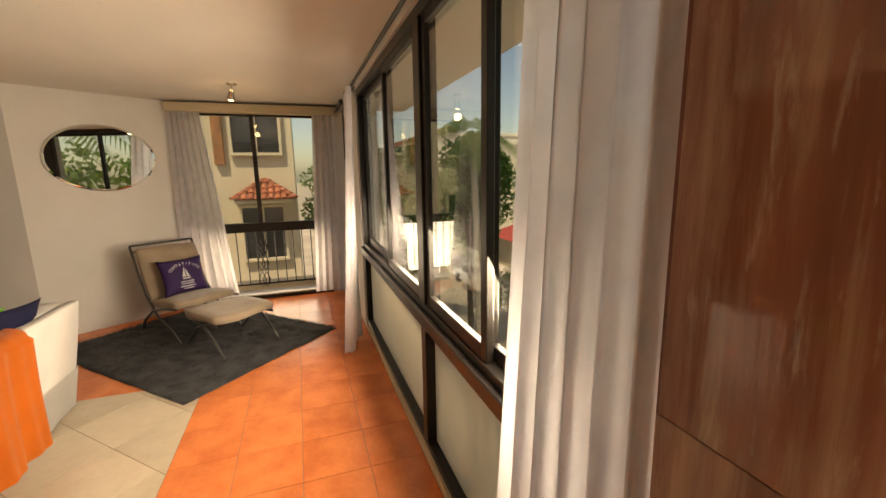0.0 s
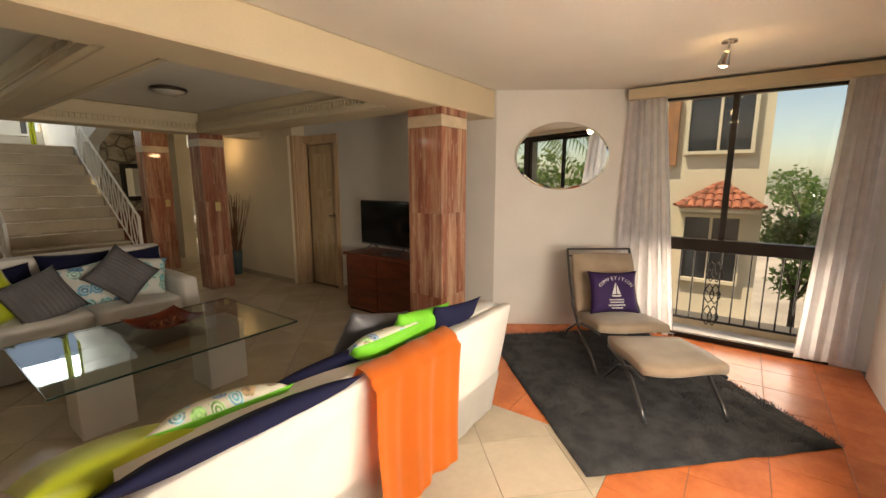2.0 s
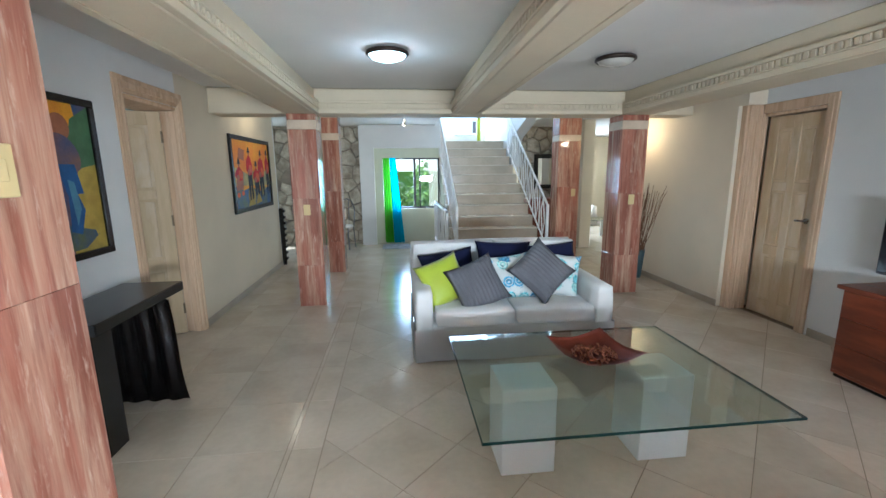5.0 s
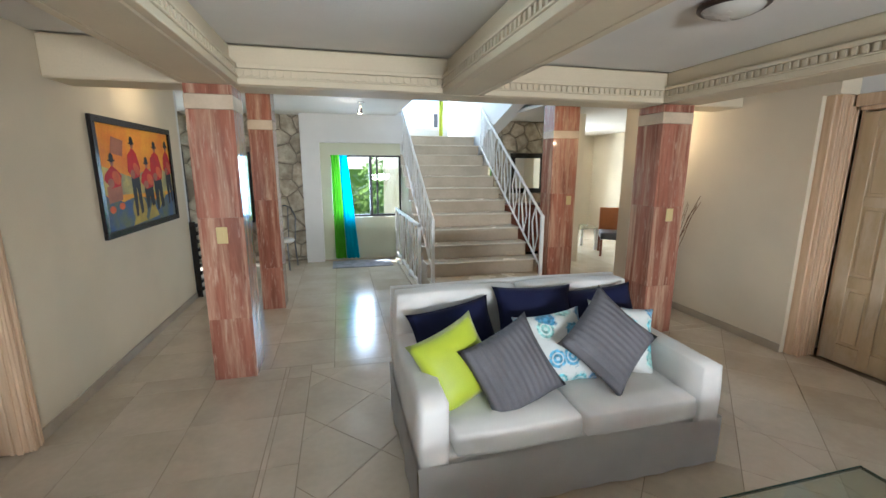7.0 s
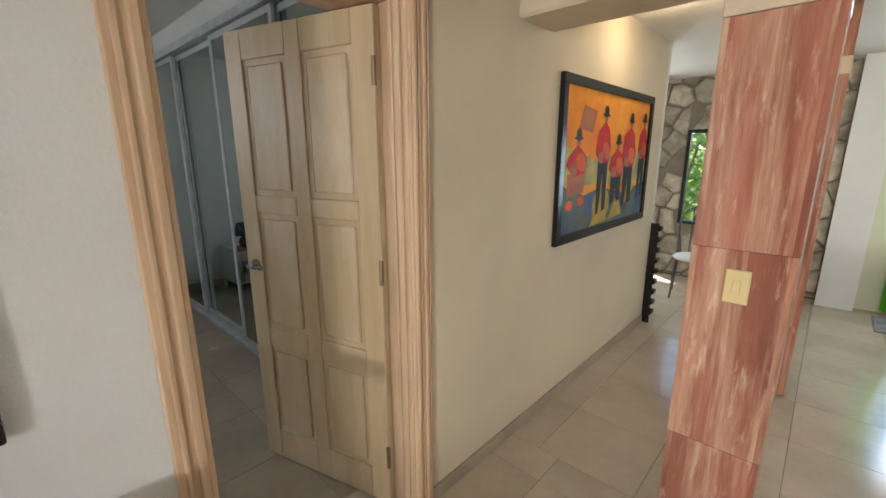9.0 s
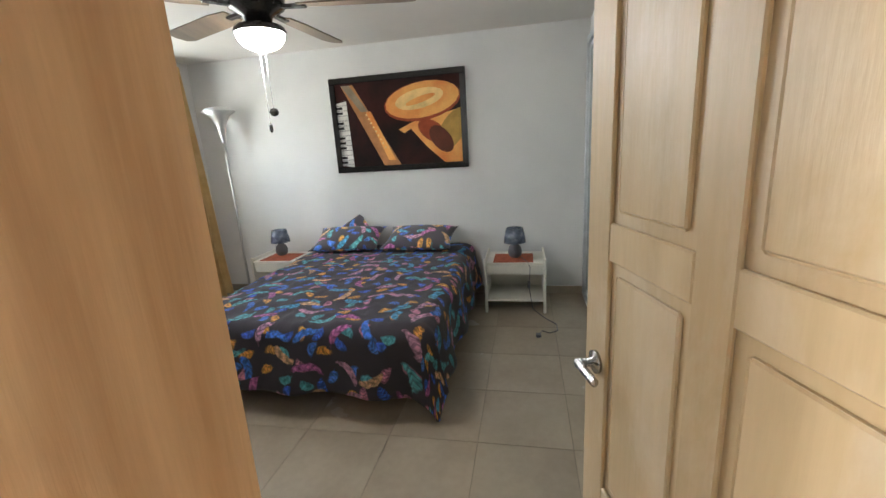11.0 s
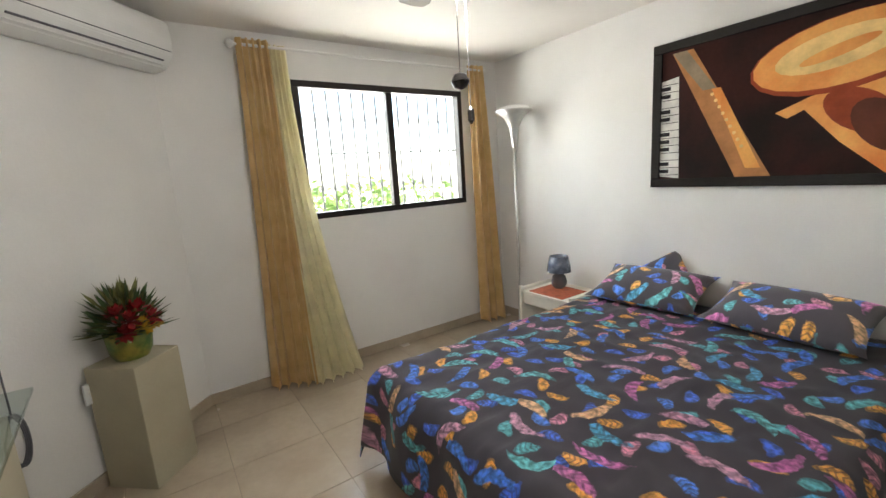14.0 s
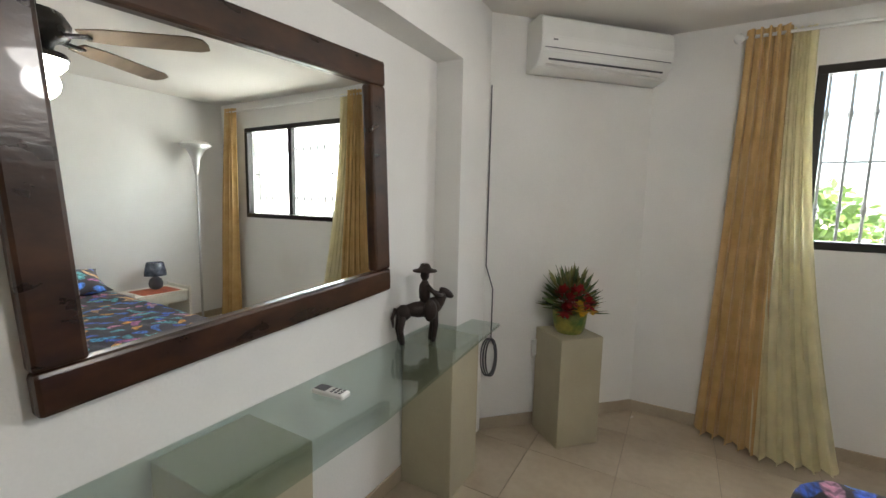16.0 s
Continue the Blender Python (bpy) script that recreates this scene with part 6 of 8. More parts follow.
def handle(parent, x, z, t=0.04):
    h = part("handle", lathe([(0.027, 0), (0.027, 0.008), (0.01, 0.012), (0.01, 0.045)], 14, m=pose(x, -t / 2, z, 90, 0, 0)), CHROME, parent, "polished steel lever handle", smooth=True)
    part("lever", box((x - 0.012, -t / 2 - 0.058, z - 0.01), (x + 0.1, -t / 2 - 0.04, z + 0.01), 0.006), CHROME, h)


def doors():
    d = thing("door", "six-panel door in washed pine standing half open into the bedroom", "door", (-0.125, 6.228, 0.008), 180 + 16)
    door_leaf(d, 0.785, 2.07)
    h = part("handle", lathe([(0.027, 0), (0.027, 0.008), (0.01, 0.012), (0.01, 0.05)], 14, m=pose(0.725, 0.02, 1.05, -90, 0, 0)), CHROME, d, "polished steel lever handle", smooth=True)
    part("lever", box((0.635, 0.055, 1.04), (0.735, 0.072, 1.06), 0.006), CHROME, h)
    for z in (0.25, 1.1, 1.85):
        part("hinge", tube([(0.0, 0.024, z - 0.05), (0.0, 0.024, z + 0.05)], 0.009, 8), BRASS, d)
    f = tagged(empty("door_frame_bedroom"), kind="structure")

    def tr(name, lo, hi, b=0.006):
        part(name, box(lo, hi, b), PINECASE, f)

    # casing on the living-room side in two steps, and the lining
    for y0, y1, o in ((5.41, 5.5, 0.018), (5.43, 5.445, 0.026), (5.46, 5.485, 0.03)):
        tr("casing", (0.0005, y0, 0), (o, y1, 2.24 if o < 0.02 else 2.2), 0.004)
    for y0, y1, o in ((6.255, 6.35, 0.018), (6.262, 6.278, 0.03), (6.288, 6.296, 0.026), (6.306, 6.322, 0.03), (6.334, 6.342, 0.024)):
        tr("casing", (0.0005, y0, 0), (o, y1, 2.24 if o < 0.02 else 2.2), 0.003)
    for z0, z1, o in ((2.12, 2.24, 0.018), (2.15, 2.2, 0.03)):
        tr("casing", (0.0005, 5.5 if o < 0.02 else 5.48, z0), (o, 6.255 if o < 0.02 else 6.27, z1))
    tr("lining", (-0.32, 5.4705, 0), (0.0, 5.495, 2.12))
    tr("lining", (-0.32, 6.25, 0), (0.0, 6.2795, 2.12))
    tr("lining_moulding", (-0.05, 6.238, 0), (-0.02, 6.25, 2.1), 0.003)
    tr("lining_moulding", (-0.085, 6.242, 0), (-0.065, 6.25, 2.1), 0.003)
    tr("lining", (-0.32, 5.495, 2.085), (0.0, 6.25, 2.12))
    # closed door in the television wall
    d = thing("door", "closed six-panel door in washed pine in the cream wall", "door", (5.775, 5.52, 0.008), 90)
    door_leaf(d, 0.6, 2.02)
    h = part("handle", lathe([(0.027, 0), (0.027, 0.008), (0.01, 0.012), (0.01, 0.05)], 14, m=pose(0.08, 0.02, 1.03, -90, 0, 0)), CHROME, d, "polished steel lever handle", smooth=True)
    part("lever", box((0.06, 0.055, 1.02), (0.16, 0.072, 1.04), 0.006), CHROME, h)
    f = tagged(empty("door_frame_east"), kind="structure")
    for n_, lo, hi in (("casing", (5.68, 5.41, 0), (5.6995, 5.5, 2.16)), ("casing", (5.672, 5.44, 0), (5.6801, 5.47, 2.13)), ("lining", (5.7, 5.5, 0), (5.8, 5.52, 2.07)),
                       ("jamb", (5.56, 6.16, 0), (5.76, 6.2595, 2.16)), ("jamb_ridge", (5.57, 6.145, 0), (5.59, 6.16, 2.15)), ("jamb_ridge", (5.605, 6.15, 0), (5.615, 6.16, 2.15)), ("jamb_ridge", (5.635, 6.145, 0), (5.665, 6.16, 2.15)),
                       ("jamb_ridge", (5.69, 6.15, 0), (5.7, 6.16, 2.07)), ("jamb_ridge", (5.72, 6.145, 0), (5.74, 6.16, 2.07)), ("casing_side", (5.54, 6.19, 0), (5.56, 6.259, 2.16)),
                       ("lining", (5.76, 6.12, 0), (5.8, 6.14, 2.07)), ("casing", (5.68, 5.5, 2.07), (5.6995, 6.145, 2.16)), ("lining", (5.7, 5.52, 2.04), (5.8, 6.12, 2.07))):
        part(n_, box(lo, hi, 0.004), PINECASE, f)


doors()


def hall():
    st = thing("staircase", "straight staircase with beige tiled steps rising to a bright landing", "stairs", (2.85, 8.55, 0))
    TREAD = mat("pale_stair_tread", (0.62, 0.55, 0.43), 0.25, scale=3, var=0.08)
    n, r, g = 12, 0.182, 0.277
    for i in range(n):
        last = i == n - 1
        part("step", box((0.0, i * g, 0), (1.52, (i + 1) * g + (-0.0005 if not last else 2.2), (i + 1) * r - 0.022)), BEIGE, st)
        part("tread", box((-0.01, i * g - 0.035, (i + 1) * r - 0.022), (1.53, (i + 1) * g - 0.036 + (0 if not last else 2.2), (i + 1) * r), 0.006), TREAD, st, "pale tread with a rounded nose")
    wp = mat("white_painted_iron", (0.78, 0.77, 0.74), 0.4, scale=5, var=0.04, bump=0.0)
    for x, nm in ((4.345, "the right"), (2.875, "the left")):
        rl = thing("stair_rail", "white painted iron stair rail with a row of diamond shapes", "railing", (x, 8.55, 0), 0, "stair rails")
        n2 = 7
        slope = r / g

        def at(y, h):
            return (0, y, r + y * slope + h)

        part("top_rail", tube([at(0.02, 0.78), at(2.6, 0.78)], 0.019, 8), wp, rl)
        part("bottom_rail", tube([at(0.02, 0.1), at(2.6, 0.1)], 0.014, 8), wp, rl)
        part("post", box((-0.02, 0.0, r * 0.98), (0.02, 0.045, r + 0.8), 0.003), wp, rl)
        for k in range(n2):
            a, b = 0.05 + k * 0.36, 0.05 + (k + 1) * 0.36
            m_ = (a + b) / 2
            bm = bmesh.new()
            for q in ([at(m_, 0.12), at(m_ - 0.09, 0.42), at(m_, 0.74)], [at(m_, 0.12), at(m_ + 0.09, 0.48), at(m_, 0.74)]):
                add_tube(bm, q, 0.011, 6)
            part("diamond", bm, wp, rl)
            part("baluster", tube([at(b, 0.1), at(b, 0.78)], 0.01, 6), wp, rl)
    g = thing("landing_rail", "low white painted rail guarding the edge beside the stairs", "railing", (2.74, 8.75, 0), 0, "stair rails")
    part("top_rail", box((-0.02, 0, 0.86), (0.02, 2.2, 0.9), 0.004), wp, g)
    part("bottom_rail", box((-0.018, 0, 0.1), (0.018, 2.2, 0.135), 0.004), wp, g)
    part("kerb", box((-0.05, -0.02, 0), (0.06, 2.24, 0.03), 0.004), TREAD, g, "pale stone kerb")
    for y in (0.02, 0.75, 1.48, 2.18):
        part("post", box((-0.02, y - 0.02, 0.03), (0.02, y + 0.02, 0.9), 0.003), wp, g)
    for k in range(3):
        m0 = 0.385 + 0.73 * k
        bm = bmesh.new()
        for s_ in (-1, 1):
            add_tube(bm, [(0, m0, 0.13), (0, m0 + s_ * 0.16, 0.5), (0, m0, 0.87)], 0.011, 6)
        part("diamond", bm, wp, g)
    # window at the hall's end
    w = tagged(empty("window_hall"), kind="structure")
    for lo, hi in (((1.66, 11.09, 0.74), (2.85, 11.15, 0.78)), ((1.66, 11.09, 1.77), (2.85, 11.15, 1.8)), ((2.3, 11.09, 0.78), (2.35, 11.15, 1.77)), ((2.42, 11.1, 0.78), (2.45, 11.14, 1.77)), ((2.82, 11.09, 0.78), (2.85, 11.15, 1.77))):
        part("frame", box(lo, hi, 0.003), BLACK, w)
    g = part("pane", box((2.35, 11.12, 0.78), (2.82, 11.125, 1.77)), PANE, w)
    g.visible_shadow = False
    gr = mat("green_curtain_cloth", (0.15, 0.55, 0.02), 0.7, scale=6, var=0.1, fine=200)
    bl = mat("turquoise_curtain_cloth", (0.02, 0.42, 0.62), 0.7, scale=6, var=0.1, fine=200)
    for m_ in (gr, bl):
        translucent(m_, 0.5)
    c = curtain("curtain", "bright green and turquoise curtain at the hall window, reaching the floor", ((1.67, 11.0), (1.8, 11.0)), ((1.68, 10.98), (1.86, 10.98)), 1.8, 0.03, 3, 0.02, gr, 5)
    curtain("curtain", "", ((1.8, 10.99), (1.93, 10.99)), ((1.86, 10.96), (2.08, 10.96)), 1.8, 0.03, 3, 0.02, bl, 6, thing_=c, pname="turquoise_panel")
    mt = obj("door_mat", box((1.62, 10.35, 0.0), (2.6, 10.85, 0.012), 0.003), mat("grey_woven_mat", (0.3, 0.3, 0.33), 0.95, scale=10, var=0.2, fine=150))
    tagged(mt, "flat grey woven mat on the hall tiles", "mat")
    # stone cladding
    stones("wall_stone_dining", -2.4, 1.2, 11.2, [(-1.3, -0.6, 0.68, 1.84), (-0.25, 0.38, 0.68, 1.84)], 5)
    stones("wall_stone_stairs", 4.66, 6.0, 11.2, [], 6)
    for a, b in ((-1.3, -0.6), (-0.25, 0.38)):
        w = tagged(empty("window_dining"), kind="structure")
        for lo, hi in (((a, 11.16, 0.68), (b, 11.22, 0.72)), ((a, 11.16, 1.8), (b, 11.22, 1.84)), ((a, 11.16, 0.72), (a + 0.04, 11.22, 1.8)), ((b - 0.04, 11.16, 0.72), (b, 11.22, 1.8))):
            part("frame", box(lo, hi), BLACK, w)
    # chairs by the stone wall
    for x, y, rz in ((0.15, 10.3, 10), (0.85, 10.6, -15), (-0.5, 10.2, 30)):
        iron_chair(x, y, rz)
    # dark rack at the wall's end
    k = thing("bottle_rack", "narrow black rack standing at the end of the cream wall", "rack", (0.03, 9.24, 0), 0)
    part("frame", box((-0.04, -0.035, 0), (0.037, -0.018, 0.95), 0.003), BLACKWOOD, k)
    for j in range(9):
        part("slot", box((-0.035, -0.018, 0.08 + j * 0.1), (0.05, 0.06, 0.12 + j * 0.1), 0.003), BLACKWOOD, k)
    # cabinet and framed mirror on the stone wall beside the stairs
    s = thing("sideboard", "dark red wooden sideboard against the stone wall behind the stairs", "cabinet", (5.05, 10.85, 0))
    part("body", box((-0.38, -0.2, 0.05), (0.45, 0.24, 0.9), 0.005), REDWOOD, s)
    part("top", box((-0.4, -0.22, 0.9), (0.47, 0.24, 0.93), 0.005), REDWOOD, s)
    part("plinth", box((-0.36, -0.18, 0), (0.43, 0.22, 0.05)), BLACKWOOD, s)
    for a in (-0.37, 0.04):
        part("door", box((a, -0.212, 0.08), (a + 0.4, -0.2, 0.87), 0.004), REDWOOD, s)
    m_ = thing("mirror", "square mirror in a wide black frame on the stone wall", "mirror", (5.27, 11.06, 1.49), 0)
    for lo, hi in (((-0.35, -0.03, -0.37), (0.35, 0, -0.28)), ((-0.35, -0.03, 0.28), (0.35, 0, 0.37)), ((-0.35, -0.03, -0.28), (-0.26, 0, 0.28)), ((0.26, -0.03, -0.28), (0.35, 0, 0.28))):
        part("frame", box(lo, hi, 0.004), BLACKWOOD, m_)
    part("glass", box((-0.26, -0.012, -0.28), (0.26, -0.004, 0.28)), MIRROR, m_)
    # upper landing: air unit grille and lime curtains
    a = thing("wall_unit", "white wall-mounted air unit with a dark grille on the upper landing", "air conditioner", (3.85, 13.75, 2.62))
    part("body", box((-0.3, -0.2, -0.15), (0.28, 0.03, 0.25), 0.01), PLAST, a)
    part("grille", box((0.16, -0.206, -0.1), (0.25, -0.2, 0.2)), PLASTG, a)
    for x in (4.15, 4.4):
        c = curtain("curtain", "lime green curtain on the upper landing", ((x, 13.6), (x + 0.12, 13.6)), ((x, 13.6), (x + 0.1, 13.6)), 4.2, 2.24, 2, 0.02, mat("lime_curtain_cloth", (0.45, 0.5, 0.04), 0.7, scale=6, var=0.1), 7 + int(x * 10))
    struct("wall_stair_slab", box((2.6, 11.0, 2.2), (2.86, 13.8, 2.62), 0.005), WHITE)
    bm = bmesh.new()
    lo = [(4.4, 11.3, 1.85), (4.4, 13.8, 1.85), (4.4, 13.8, 3.2), (4.4, 9.1, 3.2), (4.4, 9.1, 2.75), (4.4, 11.0, 2.2)]
    a_ = [bm.verts.new(p) for p in lo]
    b_ = [bm.verts.new((4.64, p[1], p[2])) for p in lo]
    bm.faces.new(a_)
    bm.faces.new(b_[::-1])
    for k2 in range(6):
        bm.faces.new((a_[k2], b_[k2], b_[(k2 + 1) % 6], a_[(k2 + 1) % 6]))
    bmesh.ops.recalc_face_normals(bm, faces=bm.faces)
    struct("wall_stair_upper", bm, WHITE)
    # half gate at the stair foot
    # lounge seen through the opening
    sofa("sofa", "white lounge sofa with a blue and green patterned throw", (6.6, 13.0, 0), 0, 1.6, 0.8, 0.75, 0.42, 0.55)
    pillow("blue and white patterned cushion on the far sofa", ROSETTE, (6.5, 13.3, 0.6), (70, 0, 0), 0.5, 0.35, seed=33)
    t = thing("side_table", "small glass-topped table on pale legs in the far lounge", "table", (6.35, 11.0, 0))
    part("top", box((-0.35, -0.3, 0.42), (0.35, 0.3, 0.44), 0.003), TABLEGLASS, t)
    for x in (-0.3, 0.3):
        for y in (-0.25, 0.25):
            part("leg", box((x - 0.025, y - 0.025, 0), (x + 0.025, y + 0.025, 0.419), 0.003), COTTON, t)
    ch = thing("armchair", "wooden armchair with a grey seat in the far lounge", "armchair", (6.75, 10.3, 0), -30)
    part("seat", soft((-0.28, -0.28, 0.3), (0.28, 0.28, 0.44), 0.03, 41), SILVER, ch, smooth=True)
    part("backrest", box((-0.28, 0.24, 0.4), (0.28, 0.3, 0.85), 0.01), mat("orange_brown_wood", (0.42, 0.14, 0.04), 0.4, scale=5, stretch=(1, 1, 0.4)), ch)
    for x in (-0.26, 0.26):
        for y in (-0.26, 0.26):
            part("leg", box((x - 0.02, y - 0.02, 0), (x + 0.02, y + 0.02, 0.31), 0.003), REDWOOD, ch)
    w = tagged(empty("window_lounge"), kind="structure")
    for lo, hi in (((5.6, 14.02, 0.8), (7.3, 14.1, 0.84)), ((5.6, 14.02, 1.96), (7.3, 14.1, 2.0)), ((6.4, 14.02, 0.84), (6.45, 14.1, 1.96))):
        part("frame", box(lo, hi), BLACK, w)


def iron_chair(x, y, rz):
    c = thing("dining_chair", "grey metal dining chair with a round-topped back near the stone wall", "chair", (x, y, 0), rz, "dining chairs")
    part("seat", lathe([(0.19, 0.43), (0.2, 0.45), (0.17, 0.47)], 18), COTTON, c, smooth=True)
    for a, b in ((-0.15, -0.15), (0.15, -0.15), (-0.15, 0.15), (0.15, 0.15)):
        part("leg", tube([(a * 1.15, b * 1.15, 0), (a, b, 0.43)], 0.012, 6), STEEL, c)
    part("back_hoop", tube([(-0.16, 0.16, 0.43), (-0.17, 0.2, 0.8), (-0.1, 0.22, 0.95), (0, 0.22, 0.99), (0.1, 0.22, 0.95), (0.17, 0.2, 0.8), (0.16, 0.16, 0.43)], 0.012, 6), STEEL, c)
    for q in (-0.05, 0.05):
        part("back_bar", tube([(q, 0.17, 0.45), (q, 0.21, 0.96)], 0.008, 6), STEEL, c)


def stones(name, x0, x1, y, holes, seed):
    rnd = random.Random(seed)
    top = 2.45
    bm = bmesh.new()
    cuts = sorted({x0, x1} | {h[i] for h in holes for i in (0, 1)})
    for a, b in zip(cuts, cuts[1:]):
        hs = [h for h in holes if h[0] <= a and h[1] >= b]
        if hs:
            add_box(bm, (a, y, 0), (b, y + 0.15, hs[0][2]))
            add_box(bm, (a, y, hs[0][3]), (b, y + 0.15, top + 0.1))
        else:
            add_box(bm, (a, y, 0), (b, y + 0.15, top + 0.1))
    wall = struct(name, bm, MORTAR)
    s = 0.27
    pts = []
    nx, nz = int((x1 - x0) / s) + 1, int(top / s) + 1
    for i in range(-1, nx + 1):
        for j in range(-1, nz + 1):
            pts.append((x0 + (i + 0.5 + 0.5 * (j % 2) + rnd.uniform(-0.38, 0.38)) * s, (j + 0.5 + rnd.uniform(-0.36, 0.36)) * s))
    for p in pts:
        poly = [(p[0] - 0.5, p[1] - 0.5), (p[0] + 0.5, p[1] - 0.5), (p[0] + 0.5, p[1] + 0.5), (p[0] - 0.5, p[1] + 0.5)]
        for q in pts:
            if q is p or abs(q[0] - p[0]) > 0.9 or abs(q[1] - p[1]) > 0.9:
                continue
            nx_, ny_ = q[0] - p[0], q[1] - p[1]
            L_ = math.hypot(nx_, ny_)
            c = (nx_ * (p[0] + q[0]) + ny_ * (p[1] + q[1])) / 2 - 0.008 * L_
            out = []
            for a, b in zip(poly, poly[1:] + poly[:1]):
                da, db = c - nx_ * a[0] - ny_ * a[1], c - nx_ * b[0] - ny_ * b[1]
                if da >= 0:
                    out.append(a)
                if (da > 0) != (db > 0):
                    t = da / (da - db)
                    out.append((a[0] + t * (b[0] - a[0]), a[1] + t * (b[1] - a[1])))
            poly = out
            if len(poly) < 3:
                break
        poly = clip(poly, x0, 0.0, x1, top) if len(poly) > 2 else []
        for h in holes:
            if poly and h[0] - 0.02 < p[0] < h[1] + 0.02 and h[2] < p[1] < h[3]:
                poly = []
            elif poly:
                if p[0] <= h[0] and any(h[2] < v[1] < h[3] for v in poly):
                    poly = clip(poly, -99, -9, h[0], 9)
                elif p[0] >= h[1] and any(h[2] < v[1] < h[3] for v in poly):
                    poly = clip(poly, h[1], -9, 99, 9)
                elif h[0] < p[0] < h[1]:
                    poly = clip(poly, -99, -9, 99, h[2]) if p[1] <= h[2] else clip(poly, -99, h[3], 99, 9)
        if len(poly) < 3:
            continue
        b = bmesh.new()
        d = rnd.uniform(0.03, 0.06)
        cx, cz = sum(v[0] for v in poly) / len(poly), sum(v[1] for v in poly) / len(poly)
        back = [b.verts.new((v[0] - cx, 0, v[1] - cz)) for v in poly]
        mid = [b.verts.new(((v[0] - cx) * 0.985, -d * 0.6, (v[1] - cz) * 0.985)) for v in poly]
        fr = [b.verts.new(((v[0] - cx) * 0.86, -d * rnd.uniform(0.85, 1.1), (v[1] - cz) * 0.86)) for v in poly]
        for r1, r2 in ((back, mid), (mid, fr)):
            for k in range(len(poly)):
                b.faces.new((r1[k], r1[(k + 1) % len(poly)], r2[(k + 1) % len(poly)], r2[k]))
        b.faces.new(fr)
        bmesh.ops.recalc_face_normals(b, faces=b.faces)
        ob = part("stone", b, STONEM, wall)
        ob.location = (cx, y, cz)


hall()


def vase():
    v = thing("floor_vase", "blue-grey floor vase holding tall dry twigs beside the cream wall", "vase", (5.34, 7.6, 0))
    part("vase", lathe([(0.055, 0.0), (0.065, 0.02), (0.085, 0.3), (0.095, 0.41), (0.085, 0.41), (0.07, 0.25)], 20, cap=False), VASEM, v, smooth=True)
    rnd = random.Random(3)
    bm = bmesh.new()
    for k in range(34):
        a = rnd.uniform(0, 6.28)
        s = rnd.uniform(0.05, 0.26)
        pts = []
        for j in range(7):
            t = j / 6
            pts.append((0.02 * math.cos(a) + s * t ** 1.3 * math.cos(a) * (0.5 if math.cos(a) > 0 else 1) + 0.012 * math.sin(9 * t + k), 0.02 * math.sin(a) + s * t ** 1.3 * math.sin(a) - 0.22 * t ** 1.4 + 0.012 * math.cos(8 * t + k), 0.1 + t * rnd.uniform(1.02, 1.26)))
        add_tube(bm, pts, 0.007, 4, 0.003)
    part("twigs", bm, TWIG, v, "bundle of brown dry twigs")


vase()


def plates():
    s = thing("light_switch", "ivory light switch plate on the travertine column", "switch", (1.094, 3.165, 1.55), 90, "switch plates")
    part("plate", box((-0.037, -0.006, -0.06), (0.037, 0.003, 0.06), 0.003), SWITCH, s)
    part("rocker", box((-0.012, -0.009, -0.025), (0.012, -0.006, 0.025), 0.002), SWITCH, s)
    for x, y, z, nx in ((0.95, 6.896, 1.12, 0), (4.77, 6.896, 1.17, 0), (4.9, 8.896, 1.15, 0)):
        s = thing("light_switch", "ivory light switch plate on the travertine column", "switch", (x, y, z), 0, "switch plates")
        part("plate", box((-0.037, -0.006, -0.06), (0.037, 0.003, 0.06), 0.003), SWITCH, s)
        part("rocker", box((-0.012, -0.009, -0.025), (0.012, -0.006, 0.025), 0.002), SWITCH, s)


plates()


